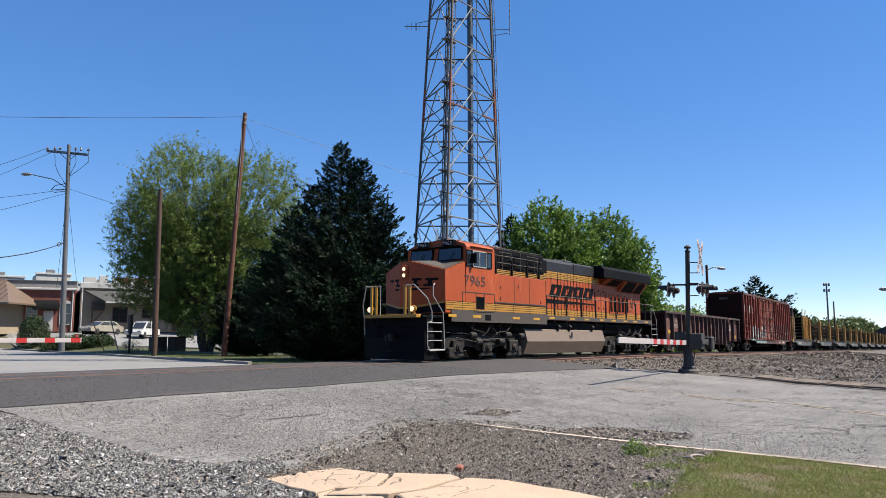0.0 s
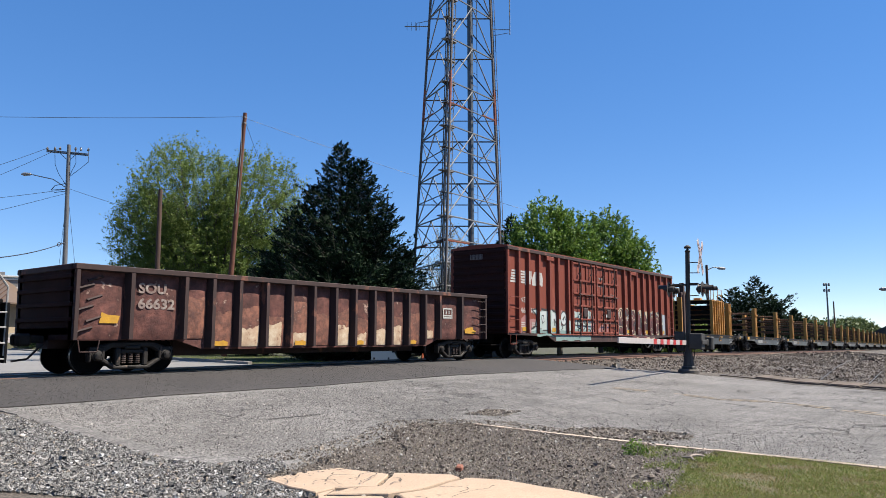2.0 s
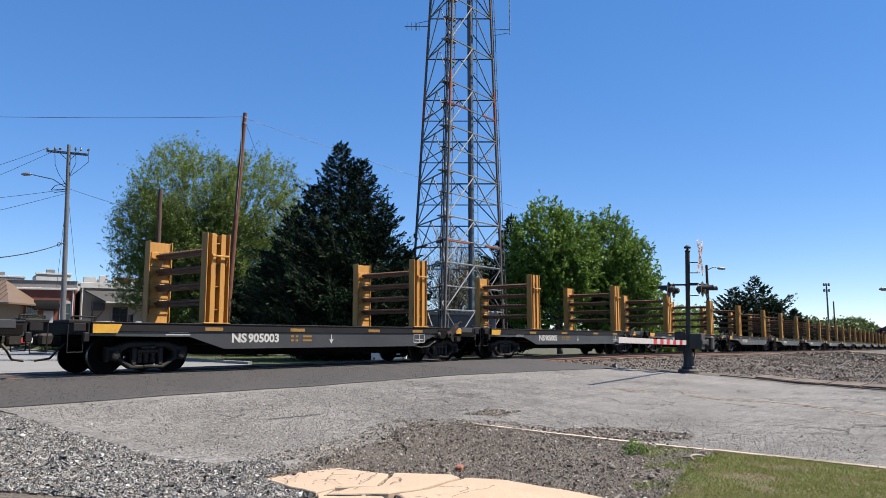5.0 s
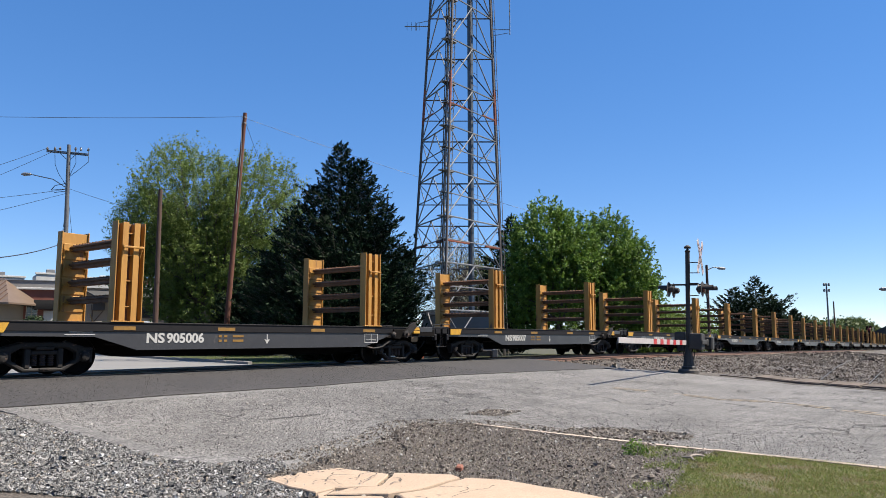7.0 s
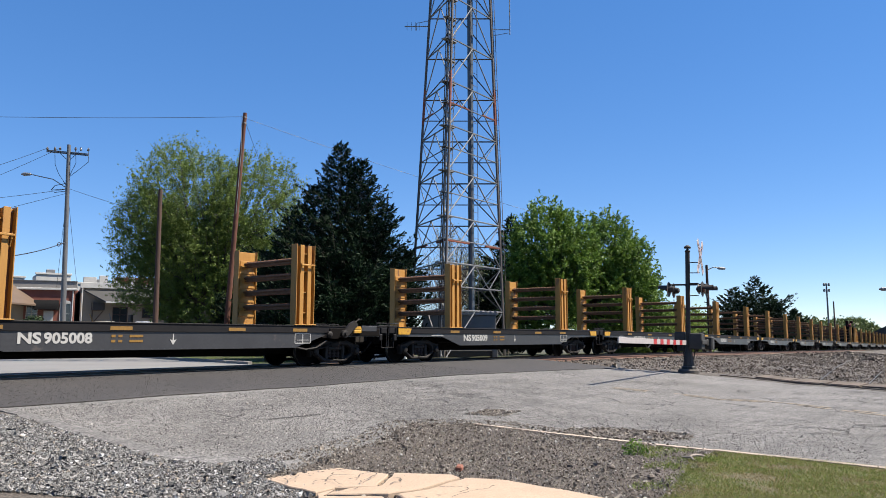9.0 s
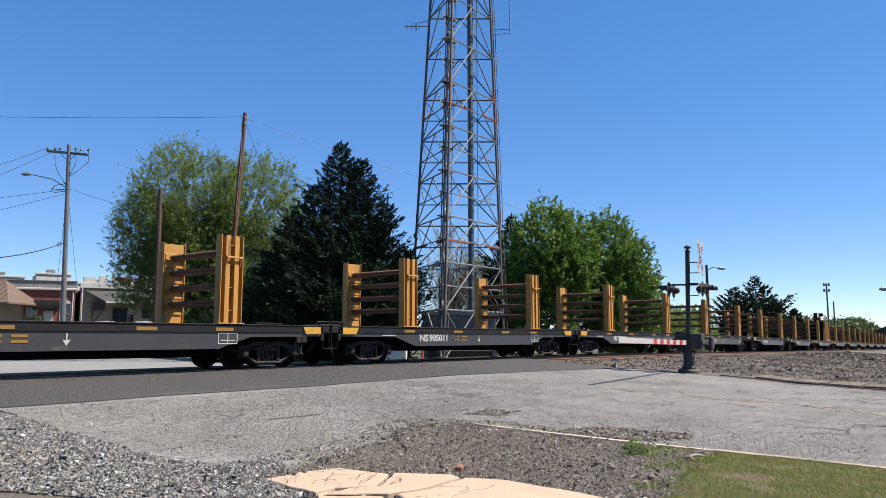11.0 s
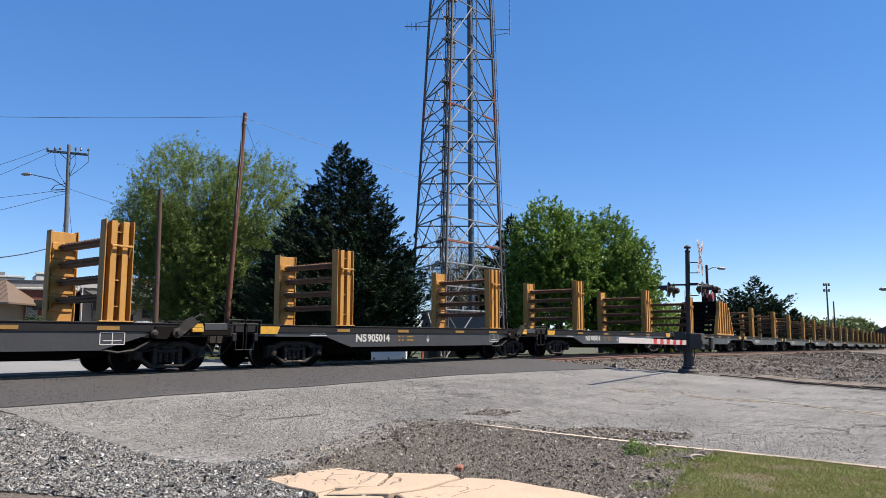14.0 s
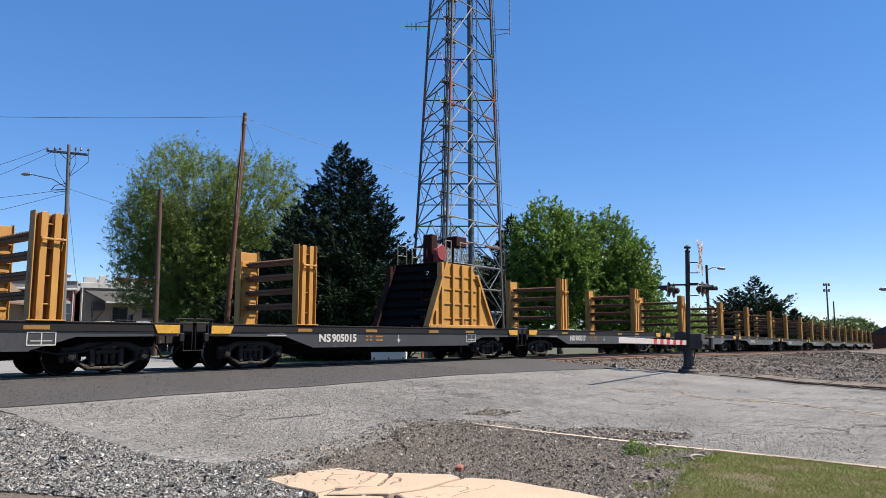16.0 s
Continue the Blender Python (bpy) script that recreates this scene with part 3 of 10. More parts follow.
M_RUST = mat("rusty_maroon_paint", (0.0612, 0.0216, 0.018), (0.0252, 0.01152, 0.01008), 0.8, grain=9, stain=1.3, amount=0.9, bump=0.15, third=(0.2, 0.075, 0.045), third_at=0.58, third_scale=1.6, streak=2)
M_RUSTPANEL = mat("scuffed_rusty_panel", (0.26, 0.1, 0.078), (0.065, 0.026, 0.023), 0.75, grain=6, stain=1.7, amount=1.0, bump=0.7, dist=0.03, third=(0.46, 0.31, 0.25), third_at=0.63, third_scale=3.4, spec=0.3)
M_FLATGREY = mat("dull_grey_sill_paint", (0.062, 0.06, 0.062), (0.032, 0.031, 0.033), 0.42, grain=14, stain=1.1, amount=0.8, bump=0.05, third=(0.1, 0.085, 0.075), third_at=0.64, third_scale=1.8)
M_FLATBLACK = mat("black_car_paint", (0.012, 0.0115, 0.013), (0.025, 0.022, 0.022), 0.6, grain=16, stain=1.5, amount=0.7, bump=0.1, spec=0.15)
M_STAND = mat("rack_yellow_paint", (0.6, 0.305, 0.05), (0.4, 0.175, 0.03), 0.6, grain=12, stain=1.5, amount=0.7, bump=0.05, third=(0.2, 0.085, 0.035), third_at=0.62, third_scale=3, streak=5)
M_RUSTYPOST = mat("rust_stained_rack_plate", (0.3, 0.12, 0.035), (0.13, 0.055, 0.025), 0.75, grain=14, stain=3, amount=0.9, bump=0.1, third=(0.5, 0.24, 0.045), third_at=0.6, third_scale=2, streak=6)
M_BAR = mat("rusty_roller_bar", (0.27, 0.12, 0.045), (0.12, 0.055, 0.028), 0.75, grain=30, stain=5, amount=0.9)
M_REFLECT = mat("yellow_reflector", (0.8, 0.43, 0.02), (0.45, 0.23, 0.03), 0.5, grain=30, stain=6, amount=0.8, bump=0.0, third=(0.3, 0.15, 0.03), third_at=0.6, third_scale=7)
M_SMALLREFLECT = mat("dirty_yellow_reflector", (0.36, 0.19, 0.02), (0.2, 0.1, 0.02), 0.6, grain=30, stain=6, amount=0.8, bump=0.0)
M_SPRING = mat("rusty_spring", (0.06, 0.034, 0.027), (0.035, 0.024, 0.02), 0.8, grain=30)
M_LAMP = glow("headlight_glass", (1.0, 0.74, 0.42), 0.55)
M_RACKBROWN = mat("brown_rack_steel", (0.07, 0.031, 0.022), (0.035, 0.017, 0.014), 0.75, grain=14, stain=2)
M_MACHINE = mat("red_winch_paint", (0.3, 0.03, 0.035), (0.18, 0.025, 0.025), 0.6, grain=14, stain=2)
M_GRAFPALE = mat("pale_mint_spray_paint", (0.5, 0.58, 0.55), (0.36, 0.47, 0.45), 0.7, grain=8, stain=2, bump=0.0)
M_GRAFDARK = mat("black_spray_paint", (0.03, 0.028, 0.03), (0.05, 0.04, 0.04), 0.7, grain=8, stain=2, bump=0.0)
M_GRAFPINK = mat("pink_spray_haze", (0.42, 0.2, 0.19), (0.3, 0.11, 0.1), 0.7, grain=8, stain=2, bump=0.0)
M_GRAFTEAL = mat("teal_spray_paint", (0.2, 0.31, 0.29), (0.3, 0.4, 0.38), 0.7, grain=8, stain=2, bump=0.0)
M_GRAFCREAM = mat("cream_spray_paint", (0.6, 0.5, 0.33), (0.5, 0.42, 0.3), 0.7, grain=8, stain=2, bump=0.0)

TRACK_Y = 18.31      # centre line of the track
FLIP = Matrix.Rotation(math.pi, 4, "Z")
WHEELS = []          # wheel sets that turn as the cars roll


def wheel_meshes(r):
    w = Solid()
    t = Solid()
    t.lathe((0, -0.69, 0), (0, -1, 0), [(0, r * 0.992), (0.002, r), (0.085, r * 0.995), (0.087, r * 0.985)], 24, caps=False)
    for s in (-1, 1):
        y = s * 0.72
        w.lathe((0, y - s * 0.07, 0), (0, s, 0), [(0, r * 1.03), (0.03, r * 1.03), (0.035, r * 0.99), (0.13, r * 0.985), (0.14, r * 0.9), (0.1, r * 0.86), (0.07, r * 0.4), (0.15, r * 0.3), (0.16, 0.1)], 24)
    w.tube((0, -1.0, 0), (0, 1.0, 0), 0.085, n=10)
    return w.mesh("wheelset", True), t.mesh("tread", True)


W_CAR = wheel_meshes(0.457)
W_LOCO = wheel_meshes(0.533)


def wheelset(x, parent, r=0.457):
    a, b = W_CAR if r < 0.5 else W_LOCO
    if not a.materials:
        a.materials.append(M_WHEEL)
        b.materials.append(M_TREAD)
    o = part("wheelset", a, M_WHEEL, parent, at=(x, 0, r))
    part("tread", b, M_TREAD, o)
    part("tread", b, M_TREAD, o, at=FLIP)
    WHEELS.append((o, x, r))
    return o


# a freight car's side frame, seen from outside at y = -1.0
def frame_mesh():
    s = Solid()
    y0, y1 = -1.16, -0.98
    s.cast([(-1.08, 0.46), (-0.82, 0.46), (-0.5, 0.64), (0.5, 0.64), (0.82, 0.46), (1.08, 0.46), (1.08, 0.58), (0.86, 0.68), (0.5, 0.79), (-0.5, 0.79), (-0.86, 0.68), (-1.08, 0.58)], y0, y1, 0.035)
    s.cast([(-0.98, 0.46), (-0.45, 0.12), (0.45, 0.12), (0.98, 0.46), (0.82, 0.46), (0.4, 0.21), (-0.4, 0.21), (-0.82, 0.46)], y0, y1, 0.03)
    for x in (-0.42, 0.29):
        s.box(x, x + 0.13, y0 + 0.005, y1, 0.2, 0.64, 0.025)
    s.box(-0.29, 0.29, y0 + 0.02, y1 + 0.5, 0.5, 0.6, 0.02)
    s.box(-0.2, 0.2, y0 - 0.03, y0 + 0.06, 0.6, 0.7, 0.025)
    s.box(-0.11, 0.11, y0 - 0.02, y0 + 0.04, 0.15, 0.21, 0.015)
    for x in (-0.889, 0.889):
        s.box(x - 0.19, x - 0.12, y0 - 0.01, y1, 0.3, 0.6, 0.02).box(x + 0.12, x + 0.19, y0 - 0.01, y1, 0.3, 0.6, 0.02)
        s.box(x - 0.19, x + 0.19, y0 - 0.01, y1, 0.58, 0.66, 0.02)
    return s.mesh("side_frame")


def spring_mesh():
    s = Solid()
    prof = []
    for k in range(6):
        prof += [(k * 0.045, 0.05), (k * 0.045 + 0.012, 0.072), (k * 0.045 + 0.026, 0.072), (k * 0.045 + 0.038, 0.05)]
    s.lathe((0, -1.05, 0.255), (0, 0, 1), prof, 8)
    return s.mesh("spring")


def cap_mesh():
    s = Solid()
    s.lathe((0, -1.12, 0), (0, -1, 0), [(0, 0.13), (0.06, 0.13), (0.07, 0.11), (0.13, 0.1), (0.15, 0.05)], 14)
    for i in range(3):
        t = i * 2.094 + 0.5
        s.tube((0.07 * math.cos(t), -1.25, 0.07 * math.sin(t)), (0.07 * math.cos(t), -1.28, 0.07 * math.sin(t)), 0.018, n=6)
    return s.mesh("axle_cap", True)


TRUCK_FRAME, TRUCK_SPRING, TRUCK_CAP = frame_mesh(), spring_mesh(), cap_mesh()
BOLSTER = Solid().box(-0.2, 0.2, -0.95, 0.95, 0.42, 0.72, 0.04).box(-0.85, -0.72, -0.6, 0.6, 0.3, 0.45, 0.02).box(0.72, 0.85, -0.6, 0.6, 0.3, 0.45, 0.02).mesh("bolster")
for me_, m_ in ((TRUCK_FRAME, M_TRUCK), (TRUCK_SPRING, M_SPRING), (TRUCK_CAP, M_TRUCK), (BOLSTER, M_WHEEL)):
    me_.materials.append(m_)


def freight_truck(x, car):
    """A two-axle truck under a freight car."""
    t = part("truck", BOLSTER, M_WHEEL, car, at=(x, 0, 0))
    for m in (Matrix.Identity(4), FLIP):
        o = part("side_frame", TRUCK_FRAME, M_TRUCK, t, at=m)
        for dx in (-0.18, 0.0, 0.18):
            part("spring", TRUCK_SPRING, M_SPRING, t, at=m @ Matrix.Translation((dx, 0, 0)))
    for dx in (-0.889, 0.889):
        wheelset(x + dx, car)
        for m in (Matrix.Translation((dx, 0, 0.457)), Matrix.Translation((dx, 0, 0.457)) @ FLIP):
            part("axle_cap", TRUCK_CAP, M_TRUCK, t, at=m)
    return t


def knuckle(x, sgn, car, z=0.84):
    """Coupler with its shank, hoses below."""
    s = Solid()
    s.box(x - 0.5 * sgn, x + 0.28 * sgn, -0.09, 0.09, z - 0.09, z + 0.09, 0.02)
    s.box(x + 0.2 * sgn, x + 0.52 * sgn, -0.17, 0.05, z - 0.16, z + 0.14, 0.05)
    s.box(x + 0.32 * sgn, x + 0.56 * sgn, 0.03, 0.16, z - 0.14, z + 0.12, 0.04)
    s.path([(x, -0.3, z - 0.1), (x + 0.15 * sgn, -0.3, z - 0.25), (x + 0.3 * sgn, -0.22, z - 0.45), (x + 0.6 * sgn, -0.1, z - 0.5)], 0.025)
    return part("coupler", s, M_TRUCK, car)


# ---- flat car of the rail train ----
FL = 15.2


def post_mesh():
    """Back plate of a rail rack's upright, which carries its columns and side plates; base on the deck."""
    return Solid().box(-0.335, 0.335, -0.02, 0.015, 1.27, 3.64, 0.006).mesh("post")


def side_plate_mesh():
    return Solid().box(-0.013, 0.013, -0.2, 0.06, 1.27, 3.68, 0.004).mesh("side_plate")


def column_mesh():
    """Channel column: a front face with two webs back to the plate."""
    s = Solid().box(-0.075, 0.075, -0.2, -0.185, 1.28, 3.66, 0.005)
    s.box(-0.072, -0.058, -0.186, -0.021, 1.28, 3.64).box(0.058, 0.072, -0.186, -0.021, 1.28, 3.64)
    return s.mesh("column")


def rung_mesh():
    return Solid().box(-0.07, 0.07, -0.16, -0.021, -0.012, 0.012, 0.003).mesh("stiffener")


def strap_mesh():
    s = Solid().box(-0.24, 0.3, -0.29, -0.255, 3.03, 3.08, 0.01)
    for x in (-0.22, 0.24):
        s.box(x, x + 0.03, -0.262, -0.19, 2.96, 3.1, 0.006)
        s.prism([(-0.2, 2.8), (-0.2, 2.86), (-0.27, 3.05), (-0.28, 3.03)], "x", x, x + 0.02)
    return s.mesh("tie_strap")


def foot_mesh():
    return Solid().box(-0.42, 0.42, -0.24, 0.18, 1.25, 1.28, 0.005).mesh("base_plate")


def bar_mesh():
    """Cross bar of a rack with its rollers and guide lugs."""
    s = Solid()
    s.box(-0.1, 0.1, -1.3, 1.3, -0.1, 0.05, 0.012)
    for i in range(15):
        y = -1.17 + i * 0.167
        s.box(-0.11, 0.11, y - 0.012, y + 0.02, 0.04, 0.085)
    s.tube((-0.12, -1.28, 0.015), (-0.12, 1.28, 0.015), 0.035, n=8)
    s.tube((0.12, -1.28, 0.015), (0.12, 1.28, 0.015), 0.035, n=8)
    return s.mesh("roller_bar")


def gusset_mesh():
    s = Solid().box(-0.3, 0.3, -0.0, 0.05, -0.3, 0.12, 0.01)
    for x in (-0.3, 0.27):
        s.prism([(0.0, -0.06), (0.0, -0.34), (0.13, -0.06)], "x", x, x + 0.03)
    s.box(-0.3, 0.3, 0.0, 0.13, -0.075, -0.05)
    return s.mesh("bracket")


POST, ROLLER, BRACKET, COLUMN, STRAP, FOOT = post_mesh(), bar_mesh(), gusset_mesh(), column_mesh(), strap_mesh(), foot_mesh()
PLATE, RUNG = side_plate_mesh(), rung_mesh()
for me_ in (COLUMN, STRAP, FOOT, PLATE, RUNG):
    me_.materials.append(M_STAND)
POST.materials.append(M_STAND)
WEB = Solid().box(-0.33, 0.33, -0.03, -0.023, 1.28, 3.6).mesh("web_plate")
WEB.materials.append(M_RUSTYPOST)
ROLLER.materials.append(M_BAR)
BRACKET.materials.append(M_STAND)


def rack(x, car):
    for s in (1, -1):
        m = Matrix.Translation((x, -1.33 * s, 0)) @ (Matrix.Identity(4) if s > 0 else FLIP)
        p = part("post", POST, M_STAND, car, at=m)
        part("web_plate", WEB, M_RUSTYPOST, p, "rust-stained plate between the columns")
        for z in (1.85, 2.31, 2.77, 3.23):
            part("bracket", BRACKET, M_STAND, p, at=(0, 0, z))
        for dx in (-0.145, 0.145):
            part("column", COLUMN, M_STAND, p, at=(dx, 0, 0))
            part("side_plate", PLATE, M_STAND, p, at=(dx * 2.4, 0, 0))
        for z in (1.62, 2.24, 2.86, 3.4):
            part("stiffener", RUNG, M_STAND, p, at=(0, 0, z))
        part("tie_strap", STRAP, M_STAND, p)
        part("base_plate", FOOT, M_STAND, p)
    for i, z in enumerate((1.85, 2.31, 2.77, 3.23)):
        part("roller_bar", ROLLER, M_BAR, car, at=(x, 0, z))


def flat_meshes():
    h = FL / 2
    sill = Solid()
    low = [(-h, 1.02), (-h, 0.92), (-h + 2.6, 0.9), (-h + 3.6, 0.6), (h - 3.6, 0.6), (h - 2.6, 0.9), (h, 0.92), (h, 1.02)]
    for y in (-1.5, 1.46):
        sill.prism(low, "y", y, y + 0.04)
        sill.box(-h + 3.6, h - 3.6, y - 0.03 if y < 0 else y, y + 0.04 if y < 0 else y + 0.07, 0.585, 0.605)
    ctr = Solid().prism([(-h, 1.0), (-h, 0.65), (-h + 2.9, 0.62), (-h + 4.0, 0.4), (h - 4.0, 0.34), (h - 3.0, 0.42), (h - 2.7, 0.65), (h, 0.65), (h, 1.0)], "y", -0.4, 0.4)
    top = Solid()
    for y in (-1.53, 1.45):
        top.box(-h, h, y, y + 0.08, 1.02, 1.24, 0.01)
    deck = Solid().box(-h, h, -1.55, 1.55, 1.215, 1.25, 0.008)
    for k in range(12):
        x = -h + 0.7 + k * 1.26
        deck.box(x, x + 0.03, -1.45, 1.45, 1.0, 1.22)
    ends = Solid()
    for s in (-1, 1):
        x = s * h
        ends.box(x, x + s * 0.06, -1.5, 1.5, 0.95, 1.25, 0.01)
        ends.box(x, x + s * 0.52, -1.5, -0.75, 1.2, 1.29, 0.02).box(x, x + s * 0.52, 0.75, 1.5, 1.2, 1.29, 0.02)
        for y in (-1.5, 1.44):
            ends.box(x + s * 0.1, x + s * 0.4, y, y + 0.06, 1.02, 1.22, 0.02)
            ends.path([(x - s * 0.1, y + 0.03, 1.25), (x - s * 0.1, y + 0.03, 1.36), (x + s * 0.42, y + 0.03, 1.36), (x + s * 0.42, y + 0.03, 1.2)], 0.02)
            ends.box(x + s * 0.02, x + s * 0.16, y - 0.02, y + 0.1, 0.78, 1.0, 0.02)
            ends.path([(x + s * 0.15, y + 0.03, 1.02), (x + s * 0.15, y + 0.03, 0.55), (x + s * 0.5, y + 0.03, 0.55), (x + s * 0.5, y + 0.03, 1.2)], 0.014)
    # brake rod and air hose under the deck
    ends.path([(-h + 3.2, -0.8, 0.72), (h - 3.2, -0.8, 0.66)], 0.025)
    ends.tube((1.2, -0.9, 0.72), (2.0, -0.9, 0.72), 0.16, n=12)
    ends.path([(h - 3.4, -1.2, 0.62), (h - 2.9, -1.25, 0.52), (h - 2.3, -1.25, 0.56), (h - 1.6, -1.2, 0.75)], 0.03)
    rp = Solid().box(0, 0.55, -1.537, -1.531, 1.06, 1.15)
    tris = []
    for s in (-1, 1):
        tri = Solid()
        tris.append(tri)
        a, b = s * (h - 0.02), s * (h - 0.72)
        tri.prism([(a, 0.99), (a, 1.2), (b, 1.2), (b + s * 0.1, 0.99)], "y", -1.56, -1.535)
    box = Solid()
    for z in (0.72, 1.0):
        box.box(11.55 - h, 12.15 - h, -1.51, -1.505, z - 0.012, z + 0.012)
    for x in (11.55, 12.15, 11.85):
        box.box(x - h - 0.012, x - h + 0.012, -1.51, -1.505, 0.72, 1.0)
    box.box(11.62 - h, 12.08 - h, -1.51, -1.505, 0.8, 0.82)
    arrow = Solid().prism([(7.55 - h, 0.98), (7.58 - h, 0.98), (7.58 - h, 0.82), (7.66 - h, 0.84), (7.565 - h, 0.7), (7.47 - h, 0.84), (7.55 - h, 0.82)], "y", -1.51, -1.505)
    dash = [Solid().box(1.9 - h + a, 2.6 - h - b, -1.51, -1.505, z, z + 0.025) for a, b, z in ((0, 0, 1.06), (0.1, 0.05, 1.12), (0, 0, 0.94), (0.1, 0.05, 1.0))]
    data = [Solid().box(a - h, b - h, -1.51, -1.505, z, z + 0.06) for z in (0.77, 0.89) for a, b in ((5.95, 6.05), (6.12, 6.22), (6.4, 6.75))]
    return [("side_sill", sill.mesh("side_sill"), M_FLATGREY), ("top_chord", top.mesh("top_chord"), M_FLATBLACK), ("deck", deck.mesh("deck"), M_FLATBLACK), ("centre_sill", ctr.mesh("centre_sill"), M_WHEEL),
            ("end_sill", ends.mesh("end_sill"), M_FLATBLACK), ("reflector", rp.mesh("reflector"), M_SMALLREFLECT), ("end_flag", tris[0].mesh("end_flag"), M_REFLECT), ("end_flag", tris[1].mesh("end_flag"), M_REFLECT),
            ("load_stencil", box.mesh("load_stencil"), M_LETTER), ("arrow_stencil", arrow.mesh("arrow_stencil"), M_LETTER)] + [("line_stencil", d.mesh("line_stencil"), M_LETTER) for d in dash] + [("data_stencil", d.mesh("data_stencil"), M_SMALLREFLECT) for d in data]


FLAT = flat_meshes()
for nm_, me_, m_ in FLAT:
    me_.materials.append(m_)


def portal(car, x):
    """Tall brown guide frame at the end of the first car."""
    for s in (-1, 1):
        p = Solid()
        for dx in (-0.5, 0.36):
            p.box(x + dx, x + dx + 0.14, s * 1.3 - 0.12, s * 1.3 + 0.12, 1.25, 3.9, 0.015)
        p.box(x - 0.14, x + 0.14, s * 1.3 - 0.14, s * 1.3 + 0.14, 1.25, 4.55, 0.02)
        p.box(x - 0.5, x + 0.5, s * 1.3 - 0.1, s * 1.3 + 0.1, 3.75, 3.9, 0.02)
        part("portal_post", p, M_RACKBROWN, car, "brown rusty portal post")
        q = Solid().box(x - 0.62, x - 0.5, s * 1.3 - 0.14, s * 1.3 + 0.14, 1.25, 3.6, 0.01).box(x + 0.5, x + 0.62, s * 1.3 - 0.14, s * 1.3 + 0.14, 1.25, 3.6, 0.01)
        part("post", q, M_STAND, car)
    b = Solid().box(x - 0.12, x + 0.12, -1.4, 1.4, 4.3, 4.5, 0.03)
    b.path([(x - 0.1, -1.45, 1.3), (x - 0.9, -1.45, 1.2), (x - 1.5, -1.4, 1.25)], 0.012)
    part("portal_beam", b, M_RACKBROWN, car)
    d = Solid().box(x + 1.4, x + 1.55, -1.2, -1.0, 1.25, 1.55, 0.02)
    part("fuel_can", d, mat("blue_plastic_can", (0.03, 0.05, 0.3), (0.04, 0.06, 0.2), 0.5), car)


def box_rack(car, x):
    """Wide ribbed yellow rack with cross bars, ladder and a railed top."""
    for s in (-1, 1):
        if s < 0:
            part("rack_plate", Solid().box(x - 1.42, x + 1.42, -1.3, -1.26, 1.27, 3.72), M_STAND, car)
        r = Solid()
        for i in range(6):
            xx = x - 1.42 + i * 0.544
            r.box(xx, xx + 0.12, s * 1.38 - 0.1, s * 1.38 + 0.1, 1.27, 3.74, 0.01)
        for z in (1.45, 2.05, 2.65, 3.2):
            r.box(x - 1.3, x + 1.3, s * 1.36 - 0.05, s * 1.36 + 0.05, z, z + 0.04)
        part("rack_rib", r, M_STAND, car)
    for dx in (-1.2, 1.2):
        for z in (1.85, 2.31, 2.77, 3.23):
            part("roller_bar", ROLLER, M_BAR, car, at=(x + dx, 0, z))
    part("top_plate", Solid().box(x - 1.42, x + 1.42, -1.4, 1.4, 3.72, 3.78, 0.01).box(x - 0.1, x + 0.35, -0.2, 0.3, 3.78, 4.0, 0.02), M_STAND, car)
    # Bars at the shaded end: their deep shade is put into a near-black colour.
    for k in range(7):
        part("end_bar", Solid().box(x - 1.44, x - 1.28, -1.27, 1.27, 1.32 + 0.36 * k, 1.56 + 0.36 * k, 0.015), M_WHEEL, car)
    for y in (-1.36, 1.36):
        for a, b in ((x - 1.4, x - 0.7), (x + 0.3, x + 1.3)):
            rl = Solid().path([(a, y, 3.75), (a, y, 4.62), (b, y, 4.62), (b, y, 3.75)], 0.02)
            rl.tube((a, y, 4.2), (b, y, 4.2), 0.016, n=6)
            part("railing", rl, M_STAND, car)
    ld = Solid()
    for dx in (-0.22, 0.22):
        ld.tube((x + dx, -1.52, 0.8), (x + dx, -1.52, 3.7), 0.018, n=6)
    for i in range(9):
        ld.tube((x - 0.22, -1.52, 0.85 + i * 0.32), (x + 0.22, -1.52, 0.85 + i * 0.32), 0.014, n=6)
    part("ladder", ld, M_STAND, car)


